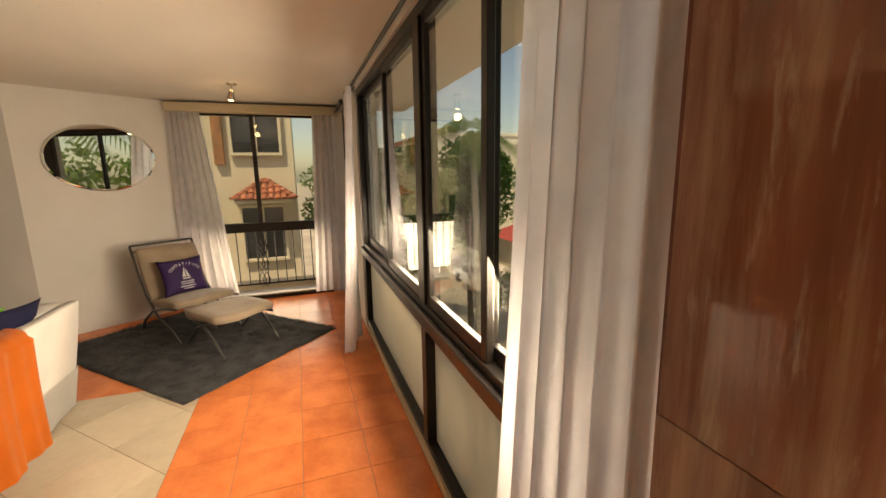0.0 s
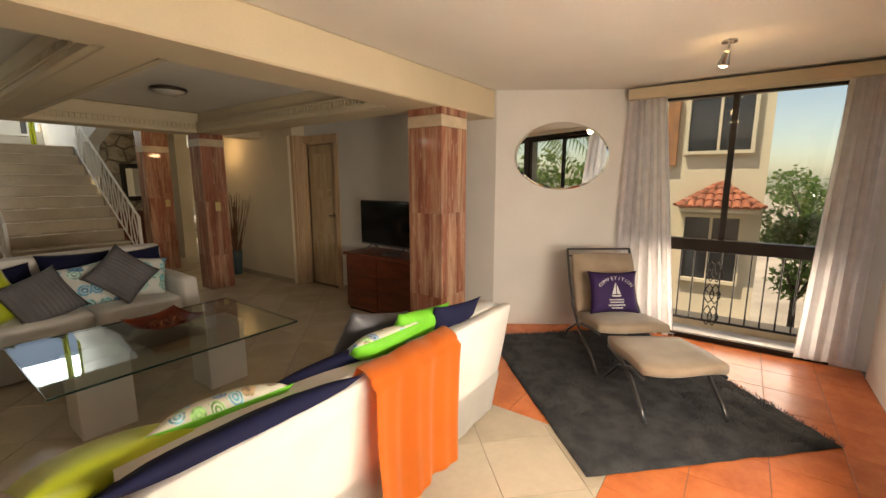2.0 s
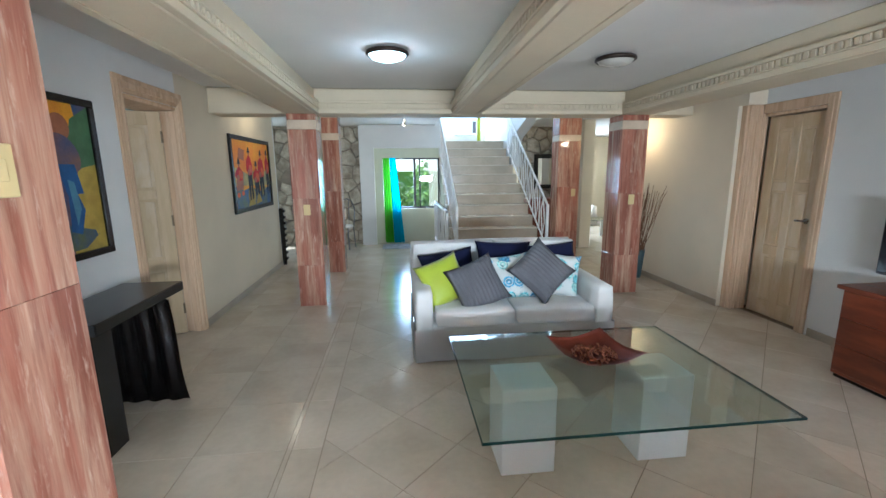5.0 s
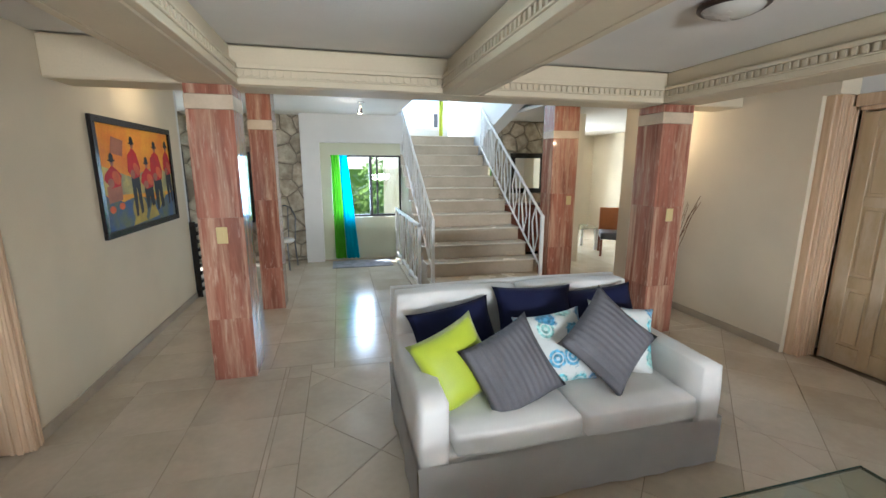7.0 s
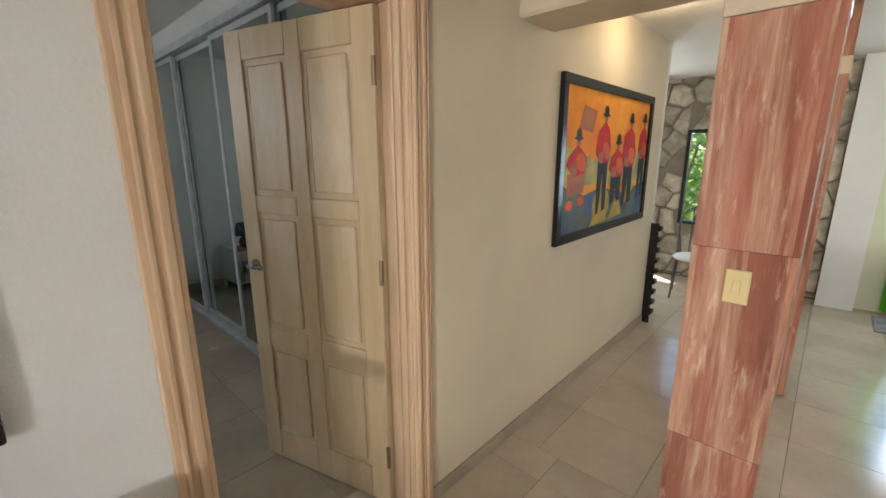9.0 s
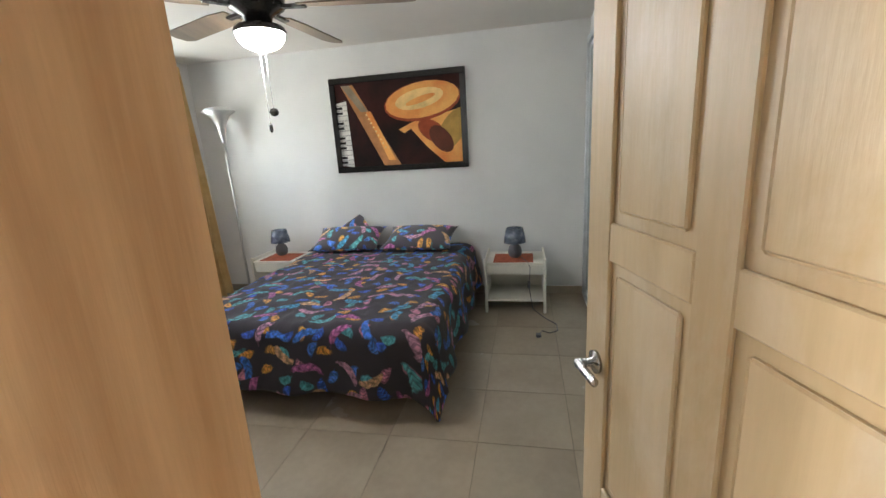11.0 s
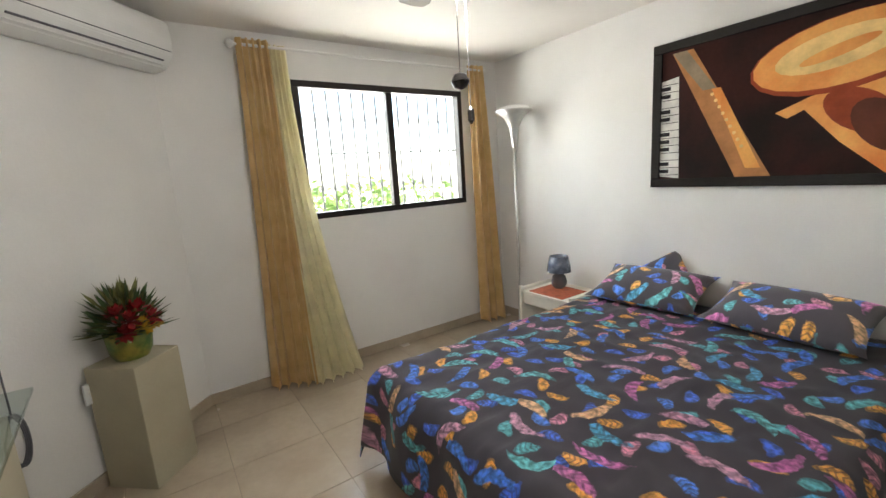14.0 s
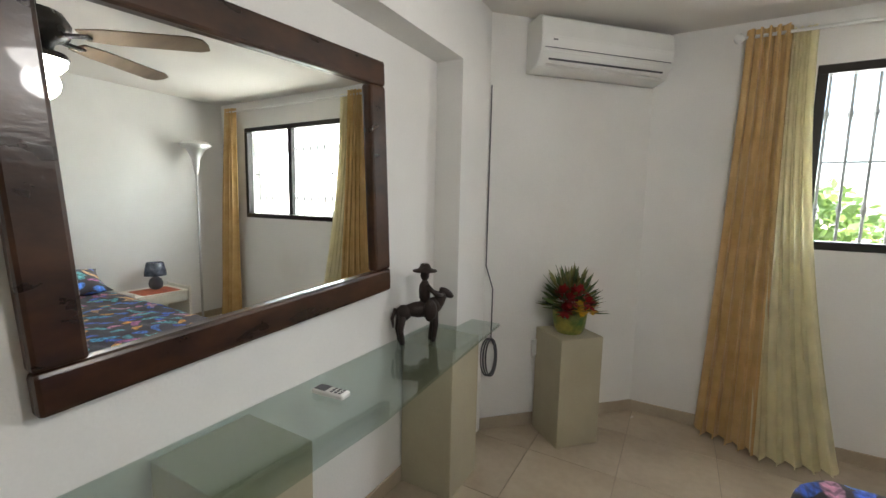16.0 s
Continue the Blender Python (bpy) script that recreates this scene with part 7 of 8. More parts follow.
# bedroom
def bed():
    b = thing("bed", "double bed made up with a dark bedspread printed with bright feathers", "bed", (-4.15, 4.43, 0))
    part("base", box((0.02, -0.72, 0.06), (2.0, 0.72, 0.3), 0.01), mat("beige_bed_base", (0.42, 0.36, 0.27), 0.8, scale=4), b)
    part("mattress", soft((0.02, -0.76, 0.3), (2.04, 0.76, 0.54), 0.05, 51), COTTON, b, smooth=True)
    for x in (0.2, 1.8):
        for y in (-0.6, 0.6):
            part("leg", box((x - 0.04, y - 0.04, 0), (x + 0.04, y + 0.04, 0.06)), BLACKWOOD, b)
    LX, LY, top = 2.08, 1.56, 0.57
    over = 0.47

    def f(u, v):
        # u runs from the head over the foot, v across
        s = u * (LX + over)
        t = (v - 0.5) * (LY + 2 * over)
        x, y, z = min(s, LX), max(-LY / 2, min(LY / 2, t)), top
        dx, dy = max(0, s - LX), abs(t) - LY / 2
        sgn = 1 if t > 0 else -1
        z += 0.014 * noise.noise(Vector((s * 2.2, t * 2.2, 0))) + 0.008 * noise.noise(Vector((s * 7, t * 9, 3)))
        z += 0.009 * (1 - abs(noise.noise(Vector((s * 4 + t, t * 11 - s * 2, 7))))) ** 6
        r = 0.11

        def drop(d):
            if d < r * 1.57:
                a = d / r
                return r * math.sin(a), r * (1 - math.cos(a))
            return r + (d - r * 1.57) * 0.16, r + (d - r * 1.57)

        ox = oz = oy = 0
        if dx > 0 and dy > 0:
            # the corner hangs as one fold
            d = max(dx, dy) + 0.3 * min(dx, dy)
            o, q = drop(d)
            k = dx / (dx + dy)
            ox, oy, oz = o * (0.4 + 0.8 * k), o * (1.2 - 0.8 * k), q
            ox += 0.06 * min(dx, dy)
        elif dx > 0:
            ox, oz = drop(dx)
            ox += (0.022 * math.sin(t * 13 + 1) + 0.02 * noise.noise(Vector((t * 5, dx * 3, 2)))) * min(1, dx * 3)
        elif dy > 0:
            oy, oz = drop(dy)
            oy += (0.022 * math.sin(s * 11) + 0.02 * noise.noise(Vector((s * 5, dy * 3, 5)))) * min(1, dy * 3)
        if s < 0.05:
            z -= 0.02
        floor_z = 0.03 + 0.03 * abs(noise.noise(Vector((s, t, 8))))
        return (x + ox, y + sgn * oy, max(z - oz, floor_z))

    part("bedspread", grid(120, 120, f, uvf=lambda u, v: (u * (LX + over), v * (LY + 2 * over)), thick=0.006), FEATHER, b, "dark bedspread with a bright feather print", smooth=True)
    for y, rz, rx, sd in ((-0.4, 4, 22, 61), (0.38, -3, 20, 62)):
        p = pillow("feather-print pillow at the head of the bed", FEATHER, (0, 0, 0), (0, 0, 0), 0.46, 0.74, 0.17, seed=sd, group="bed pillows", category="pillow")
        p.matrix_basis = pose(-3.92, 4.4 + y, 0.69, 0, rx - 2, rz)
    p = pillow("feather-print pillow standing against the wall", FEATHER, (0, 0, 0), (0, 0, 0), 0.38, 0.42, 0.12, seed=63, group="bed pillows", category="pillow")
    p.matrix_basis = pose(-4.06, 4.0, 0.71, 0, 50, 0) @ pose(0, 0, 0, 0, 0, 40)


bed()


def nightstand(y, x0=-3.84, back=0.0):
    wp = mat("white_painted_wood", (0.7, 0.67, 0.58), 0.45, scale=4, var=0.05)
    n = thing("nightstand", "white painted nightstand with one drawer over an open shelf", "nightstand", (x0, y, 0), 0, "nightstands")
    for s in (-1, 1):
        y0, y1 = (-0.28, -0.262) if s < 0 else (0.262, 0.28)
        part("side", box((-0.24, y0, 0.1), (0.2, y1, 0.52), 0.004), wp, n)
        for x in (-0.22, 0.2):
            part("leg", box((x - 0.016, y0 - 0.004, 0), (x + 0.016, y1 + 0.004, 0.53), 0.005), wp, n)
    part("top", box((-0.24, -0.262, 0.47), (0.2, 0.262, 0.488), 0.003), wp, n)
    part("drawer", box((0.17, -0.258, 0.375), (0.19, 0.258, 0.466), 0.004), wp, n)
    part("drawer_bottom", box((-0.23, -0.262, 0.36), (0.17, 0.262, 0.372)), wp, n)
    part("shelf", box((-0.24, -0.262, 0.11), (0.2, 0.262, 0.13), 0.003), wp, n)
    part("back", box((-0.24, -0.262, 0.13), (-0.232, 0.262, 0.36)), wp, n)
    m = obj("place_mat", box((x0 - 0.14, y - 0.2, 0.4885), (x0 + 0.18, y + 0.17, 0.4915)), ORANGEMAT)
    tagged(m, "rust-coloured woven mat on the nightstand", "place mat", "nightstand mats")
    l = thing("table_lamp", "small lamp with smoky patterned shade on a round grey ceramic foot", "table lamp", (x0 - back, y - back, 0.492), 0, "bedside lamps")
    part("foot", lathe([(0.035, 0.0), (0.062, 0.025), (0.068, 0.065), (0.055, 0.11), (0.025, 0.135), (0.01, 0.15)], 22), GREYCER, l, smooth=True)
    part("shade", lathe([(0.105, 0.15), (0.1, 0.2), (0.08, 0.29), (0.076, 0.29), (0.096, 0.2), (0.1, 0.152)], 24, cap=False), SHADEM, l, smooth=True)
    part("stem", tube([(0, 0, 0.12), (0, 0, 0.2)], 0.008), CHROME, l)


nightstand(5.74)
nightstand(3.2, -3.95, 0.07)


def cords():
    c = thing("power_cord", "thin grey lamp cord with a switch, trailing to the floor", "cable")
    pts = [(-3.8, 5.8, 0.5), (-3.65, 5.86, 0.492), (-3.63, 5.88, 0.45), (-3.625, 5.87, 0.25), (-3.6, 5.9, 0.06), (-3.52, 6.0, 0.006), (-3.38, 6.1, 0.005), (-3.25, 6.1, 0.005), (-3.2, 6.03, 0.005), (-3.24, 5.97, 0.005), (-3.14, 5.94, 0.006)]
    part("cord", tube(pts, 0.0035, 6), PLASTG, c)
    part("plug", box((-3.16, 5.92, 0.0), (-3.11, 5.96, 0.025), 0.005), PLASTG, c)
    part("switch", box((-3.635, 5.855, 0.25), (-3.612, 5.88, 0.32), 0.004), PLASTG, c)
    w = thing("coiled_cable", "grey cable running down the slanting wall and coiled in a loop", "cable")
    d = Vector((-0.83, -0.84, 0)).normalized()
    nrm = Vector((-0.84, 0.83, 0)).normalized()
    p = Vector((-0.475, 3.035, 0)) + d * 0.0 + nrm * 0.012
    q = p + d * 0.05
    part("cable", tube([tuple(p + Vector((0, 0, z))) for z in (2.2, 1.6, 1.1)] + [tuple(p + d * 0.05 + Vector((0, 0, 0.95))), tuple(q + Vector((0, 0, 0.75))), tuple(q + Vector((0, 0, 0.62)))], 0.004, 6), PLASTG, w)
    bm = bmesh.new()
    for k in range(3):
        cc = q + d * (0.01 * k - 0.02) + nrm * 0.006 * k
        add_tube(bm, [tuple(cc + d * (0.05 - 0.006 * k) * math.cos(t) + Vector((0, 0, 0.5 + 0.125 * math.sin(t)))) for t in [2 * math.pi * j / 26 + 0.4 * k for j in range(27)]], 0.005, 6)
    part("coil", bm, PLASTG, w)


cords()


def torchiere():
    satin = mat("satin_nickel", (0.55, 0.55, 0.53), 0.42, metal=0.8, scale=20, var=0.05, bump=0.0)
    l = thing("floor_lamp", "tall slim steel floor lamp with an upturned trumpet shade", "floor lamp", (-4.0, 2.65, 0))
    part("base", lathe([(0.13, 0), (0.13, 0.015), (0.03, 0.035), (0.014, 0.05)], 26), satin, l, smooth=True)
    part("pole", tube([(0, 0, 0.04), (0, 0, 1.8)], 0.013, 10), satin, l, smooth=True)
    part("shade", lathe([(0.018, 1.75), (0.03, 1.82), (0.045, 1.93), (0.095, 2.03), (0.17, 2.08), (0.165, 2.083), (0.09, 2.04), (0.05, 1.94)], 28, cap=False), satin, l, smooth=True)
    part("diffuser", lathe([(0.16, 2.08), (0.13, 2.11), (0.06, 2.125), (0.0, 2.13)], 24, cap=False), PLAST, l, smooth=True)


torchiere()


def fan():
    f = thing("ceiling_fan", "dark bronze ceiling fan with brown blades and a lit bowl", "ceiling fan", (-1.93, 4.58, 0))
    bz = mat("gunmetal", (0.08, 0.075, 0.075), 0.25, metal=0.9)
    part("canopy", lathe([(0.07, BED_CEIL), (0.07, BED_CEIL - 0.03), (0.03, BED_CEIL - 0.06)], 22, cap=False), bz, f, smooth=True)
    part("downrod", tube([(0, 0, BED_CEIL - 0.04), (0, 0, 2.38)], 0.014), bz, f)
    part("motor", lathe([(0.03, 2.4), (0.11, 2.38), (0.14, 2.33), (0.13, 2.27), (0.07, 2.235), (0.06, 2.2)], 28), bz, f, smooth=True)
    part("lamp_collar", lathe([(0.06, 2.2), (0.115, 2.185), (0.125, 2.165), (0.118, 2.155)], 28, cap=False), bz, f, smooth=True)
    bowl = part("bowl", lathe([(0.115, 2.158), (0.11, 2.13), (0.085, 2.1), (0.045, 2.082), (0.0, 2.078)], 28, cap=False), LAMPW, f, "glowing white glass bowl", smooth=True)
    bowl.visible_shadow = False
    wd = mat("grey_brown_blade", (0.2, 0.15, 0.1), 0.5, scale=4, var=0.2, stretch=(0.5, 3, 1))
    for k in range(5):
        a = 32 + 72 * k
        part("blade_iron", box((0.11, -0.02, 2.265), (0.24, 0.02, 2.28), 0.004, m=pose(0, 0, 0, 0, 0, a)), bz, f)
        bm = prism([(0.2, -0.05), (0.32, -0.068), (0.72, -0.072), (0.77, -0.05), (0.78, 0), (0.77, 0.05), (0.72, 0.072), (0.32, 0.068), (0.2, 0.05)], 0, 0.007)
        bmesh.ops.transform(bm, matrix=pose(0, 0, 0, 0, 0, a) @ pose(0, 0, 2.275, 10, 0, 0), verts=bm.verts)
        part("blade", bm, wd, f)
    part("pull_chain", tube([(0.06, 0.05, 2.15), (0.06, 0.05, 1.8)], 0.002, 4), CHROME, f)
    part("chain_fob", lathe([(0.002, 0), (0.016, 0.005), (0.024, 0.02), (0.016, 0.036), (0.002, 0.042)], 14, (0.06, 0.05, 1.76)), bz, f)
    part("pull_chain", tube([(-0.05, -0.05, 2.15), (-0.05, -0.05, 1.74)], 0.002, 4), CHROME, f)
    part("chain_fob", lathe([(0.002, 0), (0.01, 0.01), (0.01, 0.04), (0.002, 0.05)], 12, (-0.05, -0.05, 1.69)), bz, f)


fan()


def bedroom_window():
    w = tagged(empty("window_bedroom"), kind="structure")
    x0, x1, z0, z1 = -3.75, -2.15, 1.26, 2.32
    for lo, hi in (((x0, 2.13, z0), (x1, 2.205, z0 + 0.05)), ((x0, 2.13, z1 - 0.05), (x1, 2.205, z1)), ((x0, 2.13, z0 + 0.05), (x0 + 0.05, 2.205, z1 - 0.05)), ((x1 - 0.05, 2.13, z0 + 0.05), (x1, 2.205, z1 - 0.05)), ((-3.0, 2.14, z0 + 0.05), (-2.94, 2.2, z1 - 0.05))):
        part("frame", box(lo, hi, 0.003), BLACK, w)
    for a, b, y in ((x0 + 0.05, -3.0, 2.16), (-2.94, x1 - 0.05, 2.175)):
        g = part("pane", box((a, y, z0 + 0.05), (b, y + 0.004, z1 - 0.05)), PANE, w)
        g.visible_shadow = False
    g = thing("window_grille", "white painted iron window grille, slim twisted bars darkened as if backlit", "window grille", (0, 0, 0))
    # White paint darkened to grey: the bars' backlit shade is put into the colour.
    wp = mat("backlit_grey_iron", (0.22, 0.22, 0.21), 0.5, scale=8)
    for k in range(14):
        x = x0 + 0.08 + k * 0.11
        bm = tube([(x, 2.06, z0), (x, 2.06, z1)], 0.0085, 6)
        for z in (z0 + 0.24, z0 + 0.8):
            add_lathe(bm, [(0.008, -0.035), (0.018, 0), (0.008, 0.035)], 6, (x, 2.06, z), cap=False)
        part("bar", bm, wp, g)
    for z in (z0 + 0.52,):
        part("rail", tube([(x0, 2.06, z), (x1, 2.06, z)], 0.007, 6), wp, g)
    rod((-1.75, 2.3, 2.5), (-3.95, 2.3, 2.5), 0.01, PLAST, "slim pale curtain rod above the bedroom window")
    c = curtain("curtain", "gold satin curtain with a pale yellow sheer, pooling on the floor", ((-1.8, 2.3), (-2.0, 2.3)), ((-1.72, 2.28), (-2.04, 2.46)), 2.54, 0.02, 5, 0.035, GOLD, 11, flare=1.4)
    curtain("curtain", "", ((-1.97, 2.28), (-2.12, 2.28)), ((-2.0, 2.47), (-2.42, 2.42)), 2.52, 0.015, 5, 0.025, YSHEER, 12, thing_=c, pname="sheer_panel", flare=1.8)
    curtain("curtain", "gold satin curtain gathered at the corner side of the bedroom window", ((-3.78, 2.3), (-3.95, 2.3)), ((-3.8, 2.32), (-4.08, 2.36)), 2.54, 0.02, 3, 0.035, GOLD, 13)


bedroom_window()


def aircon():
    d = Vector((-0.83, -0.84, 0)).normalized()
    mid = Vector((-0.47, 3.04, 0)) + d * 0.69
    ang = math.degrees(math.atan2(d.y, d.x))
    a = thing("air_conditioner", "white split air conditioner high on the slanting wall", "air conditioner", (mid.x, mid.y, 2.43), ang)
    # profile along the wall normal (local -y points into the room)
    s = -1
    prof = [(0, -0.14), (0.05, -0.15), (0.14, -0.13), (0.19, -0.06), (0.2, 0.02), (0.19, 0.12), (0.15, 0.15), (0, 0.15)]
    bm = bmesh.new()
    n = len(prof)
    L_ = [bm.verts.new((-0.46, s * y, z)) for y, z in prof]
    R_ = [bm.verts.new((0.46, s * y, z)) for y, z in prof]
    bm.faces.new(L_)
    bm.faces.new(R_[::-1])
    for k in range(n):
        bm.faces.new((L_[k], R_[k], R_[(k + 1) % n], L_[(k + 1) % n]))
    bmesh.ops.recalc_face_normals(bm, faces=bm.faces)
    bmesh.ops.bevel(bm, geom=bm.edges[:], offset=0.006, segments=2, affect="EDGES")
    part("body", bm, PLAST, a)
    part("front_seam", box((-0.44, s * 0.197 - 0.003, -0.043), (0.44, s * 0.197 + 0.003, -0.04)), PLASTG, a)
    part("louvre", box((-0.4, -0.175, -0.1), (0.4, -0.165, -0.092)), PLASTG, a)
    part("flap", box((-0.41, -0.172, -0.125), (0.41, -0.14, -0.118), 0.002), PLAST, a)
    part("logo_plate", box((-0.39, -0.1985, 0.0), (-0.36, -0.195, 0.01)), PLASTG, a)


aircon()


def glass_console():
    c = thing("console_table", "long green glass console shelf on khaki supports under the mirror", "console table", (-0.56, 4.2, 0))
    part("glass_top", prism([(0.245, -0.79), (0.085, -0.79), (0.085, -0.99), (-0.095, -0.99), (-0.185, 0.2), (-0.17, 0.65), (-0.12, 0.95), (0.245, 0.95)], 0.782, 0.797, 0.003), TABLEGLASS, c, "green-tinted glass shelf")
    part("support", box((-0.06, -0.78, 0), (0.24, -0.48, 0.78), 0.003), KHAKI, c)
    part("support", box((-0.06, 0.4, 0), (0.24, 0.7, 0.78), 0.003), KHAKI, c)
    m = thing("mirror", "large mirror in a wide dark walnut frame over the console", "mirror", (-0.312, 4.52, 1.552))
    m.matrix_basis = pose(-0.312, 4.52, 1.552, -3.2, 0, 0)
    W, Hh, fw, dp = 0.63, 0.512, 0.105, 0.045
    for lo, hi in (((-W, -Hh), (W, -Hh + fw)), ((-W, Hh - fw), (W, Hh)), ((-W, -Hh + fw), (-W + fw, Hh - fw)), ((W - fw, -Hh + fw), (W, Hh - fw))):
        part("frame", box((-dp, lo[0], lo[1]), (0, hi[0], hi[1]), 0.012, seg=2), DARKWOOD, m, smooth=False)
    part("glass", box((-0.018, -W + fw, -Hh + fw), (-0.01, W - fw, Hh - fw)), MIRROR, m)
    r = thing("remote_control", "white remote control with a grey display lying on the glass shelf", "remote control", (-0.48, 4.385, 0.798), -85)
    part("body", box((-0.025, -0.07, 0), (0.025, 0.07, 0.02), 0.005), PLAST, r)
    part("display", box((-0.02, 0.01, 0.0195), (0.02, 0.06, 0.0215)), PLASTG, r)
    bm = bmesh.new()
    for a in range(3):
        for b in range(3):
            add_box(bm, (-0.017 + a * 0.013, -0.055 + b * 0.018, 0.0195), (-0.009 + a * 0.013, -0.045 + b * 0.018, 0.022))
    part("buttons", bm, PLASTG, r)


glass_console()


def horse():
    """A rider on a horse, as one plain dark mesh."""
    bm = bmesh.new()

    def blob(at, r, m=None):
        v = bmesh.ops.create_icosphere(bm, subdivisions=2, radius=1)["verts"]
        bmesh.ops.transform(bm, matrix=Matrix.Translation(at) @ (m or Matrix()) @ Matrix.Diagonal((*r, 1)), verts=v)

    blob((0, 0.02, 0.14), (0.035, 0.085, 0.036))
    blob((0, -0.055, 0.13), (0.033, 0.035, 0.035))
    blob((0, 0.075, 0.15), (0.03, 0.035, 0.04))
    blob((0, 0.1, 0.17), (0.022, 0.028, 0.06), Matrix.Rotation(radians(-25), 4, "X"))
    blob((0, 0.135, 0.205), (0.016, 0.04, 0.018), Matrix.Rotation(radians(-35), 4, "X"))
    for x in (-0.018, 0.018):
        add_tube(bm, [(x, -0.065, 0.12), (x, -0.075, 0.06), (x, -0.065, 0.0)], 0.017, 7, 0.011)
        add_tube(bm, [(x, 0.075, 0.13), (x, 0.08, 0.07), (x, 0.07, 0.0)], 0.016, 7, 0.011)
        blob((x * 2.0, 0.05, 0.14), (0.016, 0.03, 0.05))
        add_tube(bm, [(x * 1.4, 0.035, 0.25), (x * 2.2, 0.07, 0.21), (x, 0.11, 0.2)], 0.011, 6, 0.008)
    blob((0, 0.035, 0.215), (0.03, 0.026, 0.055))
    blob((0, 0.035, 0.29), (0.02, 0.02, 0.03))
    add_lathe(bm, [(0.018, 0.335), (0.028, 0.315), (0.052, 0.308), (0.052, 0.303), (0.01, 0.3)], 18, (0, 0.035, 0))
    add_tube(bm, [(0, -0.09, 0.15), (0, -0.105, 0.11), (0, -0.1, 0.07)], 0.009, 6, 0.005)
    ob = obj("statuette", bm, BRONZE, smooth=True)
    ob.matrix_basis = pose(-0.42, 3.74, 0.798, 0, 0, 140) @ Matrix.Scale(1.17, 4)
    tagged(ob, "dark bronze rider and horse statuette on the glass shelf", "statuette")


horse()


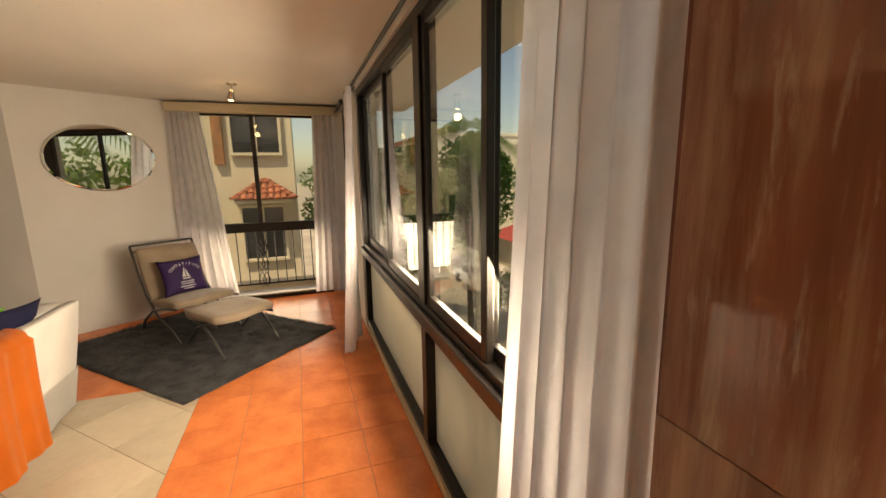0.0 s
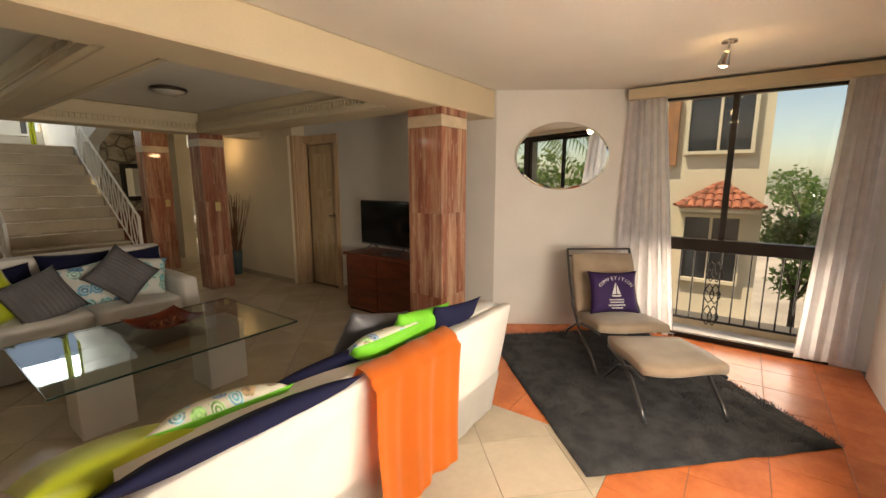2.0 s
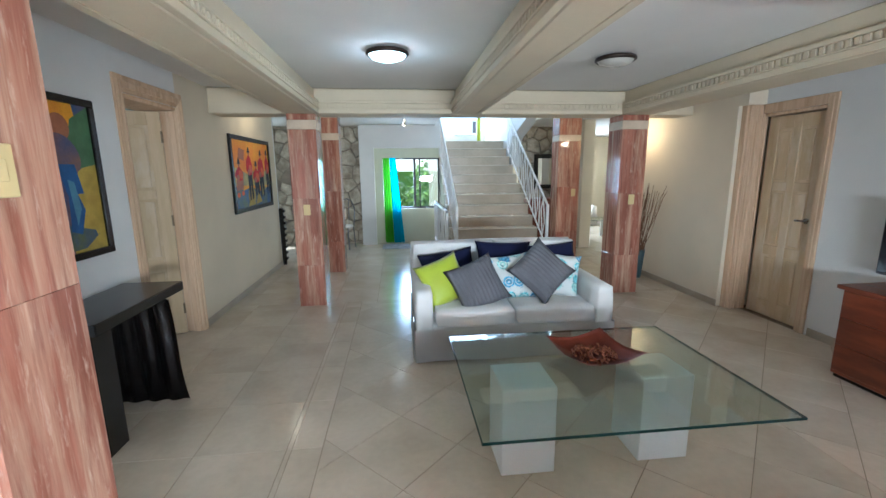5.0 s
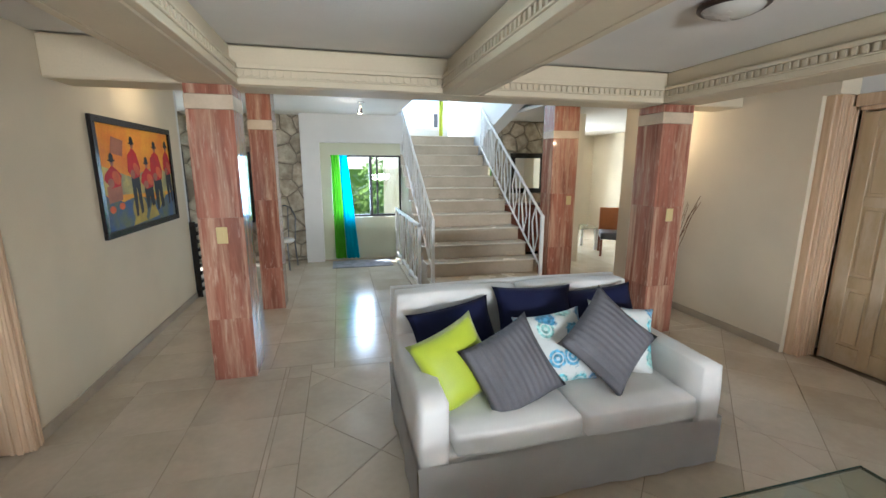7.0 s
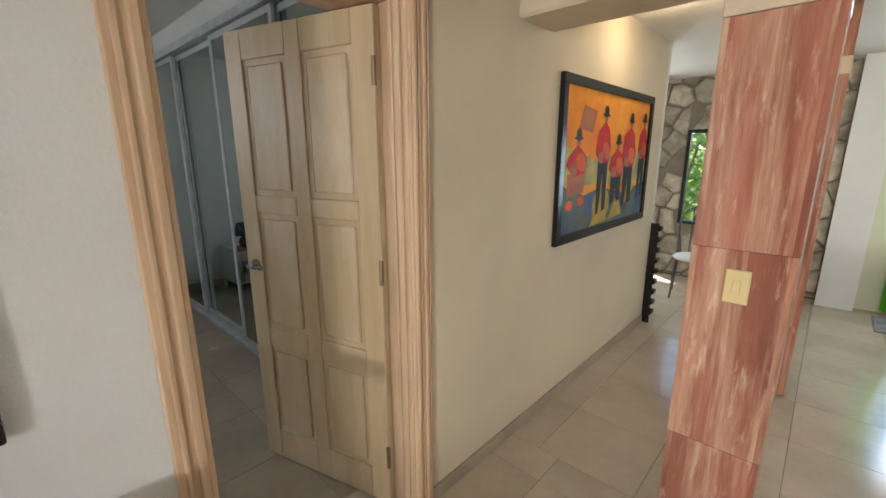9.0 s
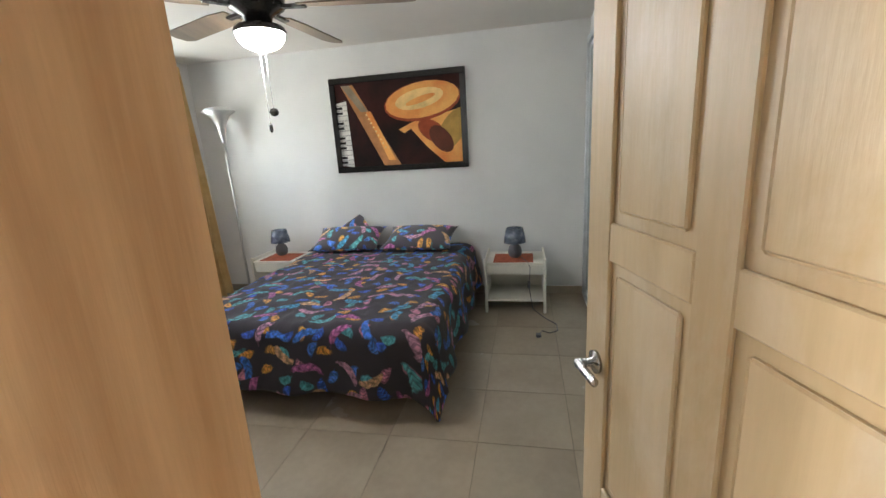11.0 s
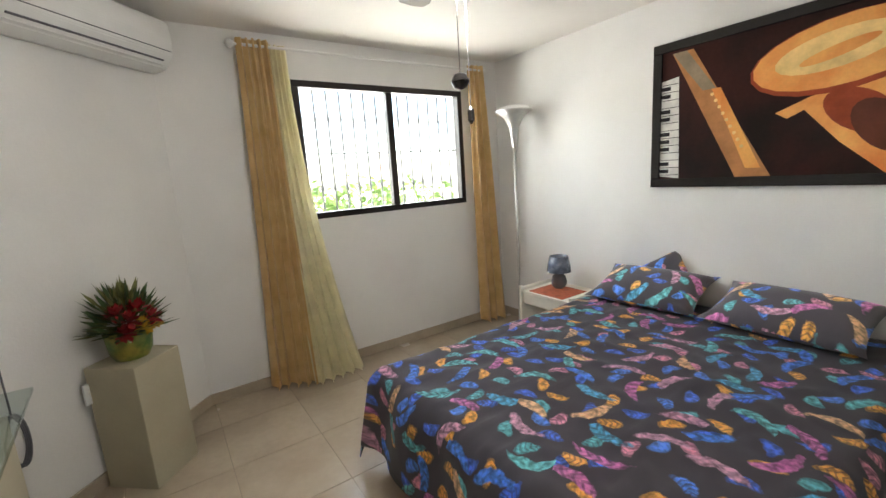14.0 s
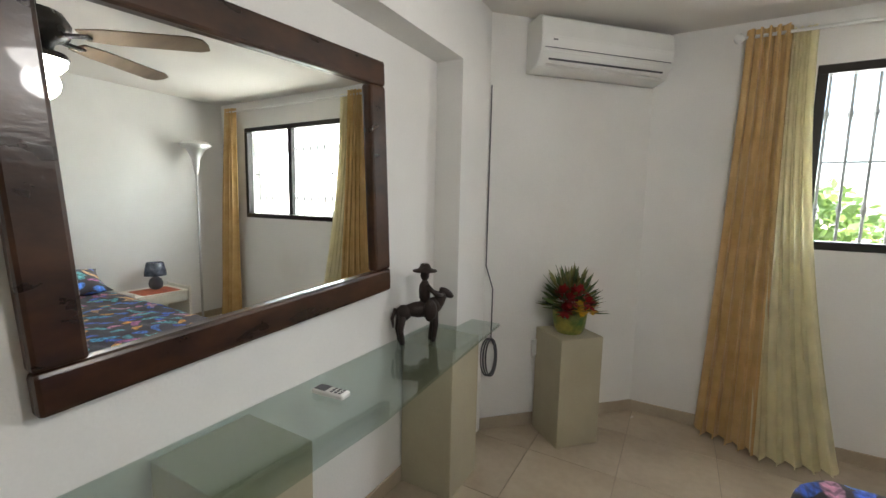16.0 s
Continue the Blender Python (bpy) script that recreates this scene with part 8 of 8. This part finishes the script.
def pedestal():
    p = thing("pedestal", "plain khaki square plinth standing before the slanting wall", "pedestal", (-0.96, 2.79, 0), 47.5)
    part("column", box((-0.148, -0.148, 0), (0.148, 0.148, 0.69), 0.003), KHAKI, p)
    f = thing("flower_pot", "bouquet of red and yellow flowers in a mottled green pot", "plant", (-0.96, 2.79, 0.692))
    f.scale = (1.3, 1.3, 1.3)
    part("pot", lathe([(0.06, 0), (0.075, 0.03), (0.085, 0.12), (0.078, 0.12), (0.06, 0.04)], 20, cap=False), POTGR, f, smooth=True)
    rnd = random.Random(9)
    for nm, mt, cnt, L0, L1, z0 in (("leaves", LEAFA, 230, 0.05, 0.11, 0.12), ("fern_leaves", LEAFB, 190, 0.04, 0.09, 0.14)):
        bm = bmesh.new()
        for k in range(cnt):
            a, el = rnd.uniform(0, 6.28), rnd.uniform(-0.2, 1.5)
            r = rnd.uniform(0.03, 0.1)
            o = Vector((r * math.cos(a) * math.cos(el), r * math.sin(a) * math.cos(el), z0 + r * math.sin(el) * 1.3))
            d = Vector((math.cos(a) * math.cos(el), math.sin(a) * math.cos(el), math.sin(el) + 0.25)).normalized()
            side = d.cross(Vector((rnd.uniform(-1, 1), rnd.uniform(-1, 1), 1))).normalized() * rnd.uniform(0.005, 0.011)
            L_ = rnd.uniform(L0, L1)
            q = [o, o + d * L_ * 0.45 + side, o + d * L_, o + d * L_ * 0.45 - side]
            bm.faces.new([bm.verts.new(v) for v in q])
        tagged(part(nm, bm, mt, f), kind="stuff")
    for nm, mt, pts in (("red_flower", PETALR, ((-0.08, -0.02, 0.13), (-0.02, 0.1, 0.17), (0.02, 0.07, 0.2), (0.0, 0.09, 0.12), (-0.09, 0.05, 0.16), (-0.05, 0.08, 0.21))), ("yellow_flower", PETALY, ((-0.08, 0.03, 0.12), (-0.06, 0.08, 0.13), (-0.09, -0.05, 0.12)))):
        for c in pts:
            bm = bmesh.new()
            for k in range(30):
                a, el = rnd.uniform(0, 6.28), rnd.uniform(-0.6, 1.5)
                d = Vector((math.cos(a) * math.cos(el), math.sin(a) * math.cos(el), math.sin(el)))
                s_ = d.cross(Vector((0, 0, 1))).normalized() * 0.014 if abs(d.z) < 0.99 else Vector((0.014, 0, 0))
                o = Vector(c)
                bm.faces.new([bm.verts.new(v) for v in (o, o + d * 0.03 + s_, o + d * 0.05, o + d * 0.03 - s_)])
            part(nm, bm, mt, f)
    s = thing("wall_socket", "small white socket low on the slanting wall", "socket", (-0.76, 2.8, 0.55), 48.6)
    part("plate", box((-0.035, -0.008, -0.055), (0.035, 0.006, 0.055), 0.003), PLAST, s)


pedestal()


def wardrobe():
    w = thing("wardrobe", "built-in wardrobe with sliding mirrored doors in white aluminium frames", "wardrobe", (0, 6.44, 0))
    al = mat("white_aluminium", (0.6, 0.62, 0.62), 0.35, metal=0.3)
    gl = mat("grey_mirror_glass", (0.5, 0.56, 0.54), 0.02, metal=1.0, var=0.0, bump=0)
    part("bottom_track", box((-4.19, -0.03, 0.0), (-0.35, 0.07, 0.04), 0.004), al, w)
    part("top_track", box((-4.19, -0.03, 2.4), (-0.35, 0.07, 2.46), 0.004), al, w)
    part("side_frame", box((-4.19, -0.03, 0.04), (-4.13, 0.07, 2.4), 0.004), al, w)
    part("side_frame", box((-0.41, -0.03, 0.04), (-0.35, 0.07, 2.4), 0.004), al, w)
    n = 4
    L_ = 3.72 / n
    for k in range(n):
        x0, x1 = -4.13 + k * L_, -4.13 + (k + 1) * L_ + (0.04 if k < n - 1 else 0)
        y = 0.03 if k % 2 else -0.01
        d = part("sliding_door", box((x0 + 0.04, y + 0.008, 0.09), (x1 - 0.04, y + 0.014, 2.35)), gl, w, "grey mirrored sliding door")
        for lo, hi in (((x0, y, 0.05), (x0 + 0.04, y + 0.03, 2.39)), ((x1 - 0.04, y, 0.05), (x1, y + 0.03, 2.39)), ((x0 + 0.04, y, 0.05), (x1 - 0.04, y + 0.03, 0.09)), ((x0 + 0.04, y, 2.35), (x1 - 0.04, y + 0.03, 2.39))):
            part("door_frame", box(lo, hi, 0.002), al, d)


wardrobe()
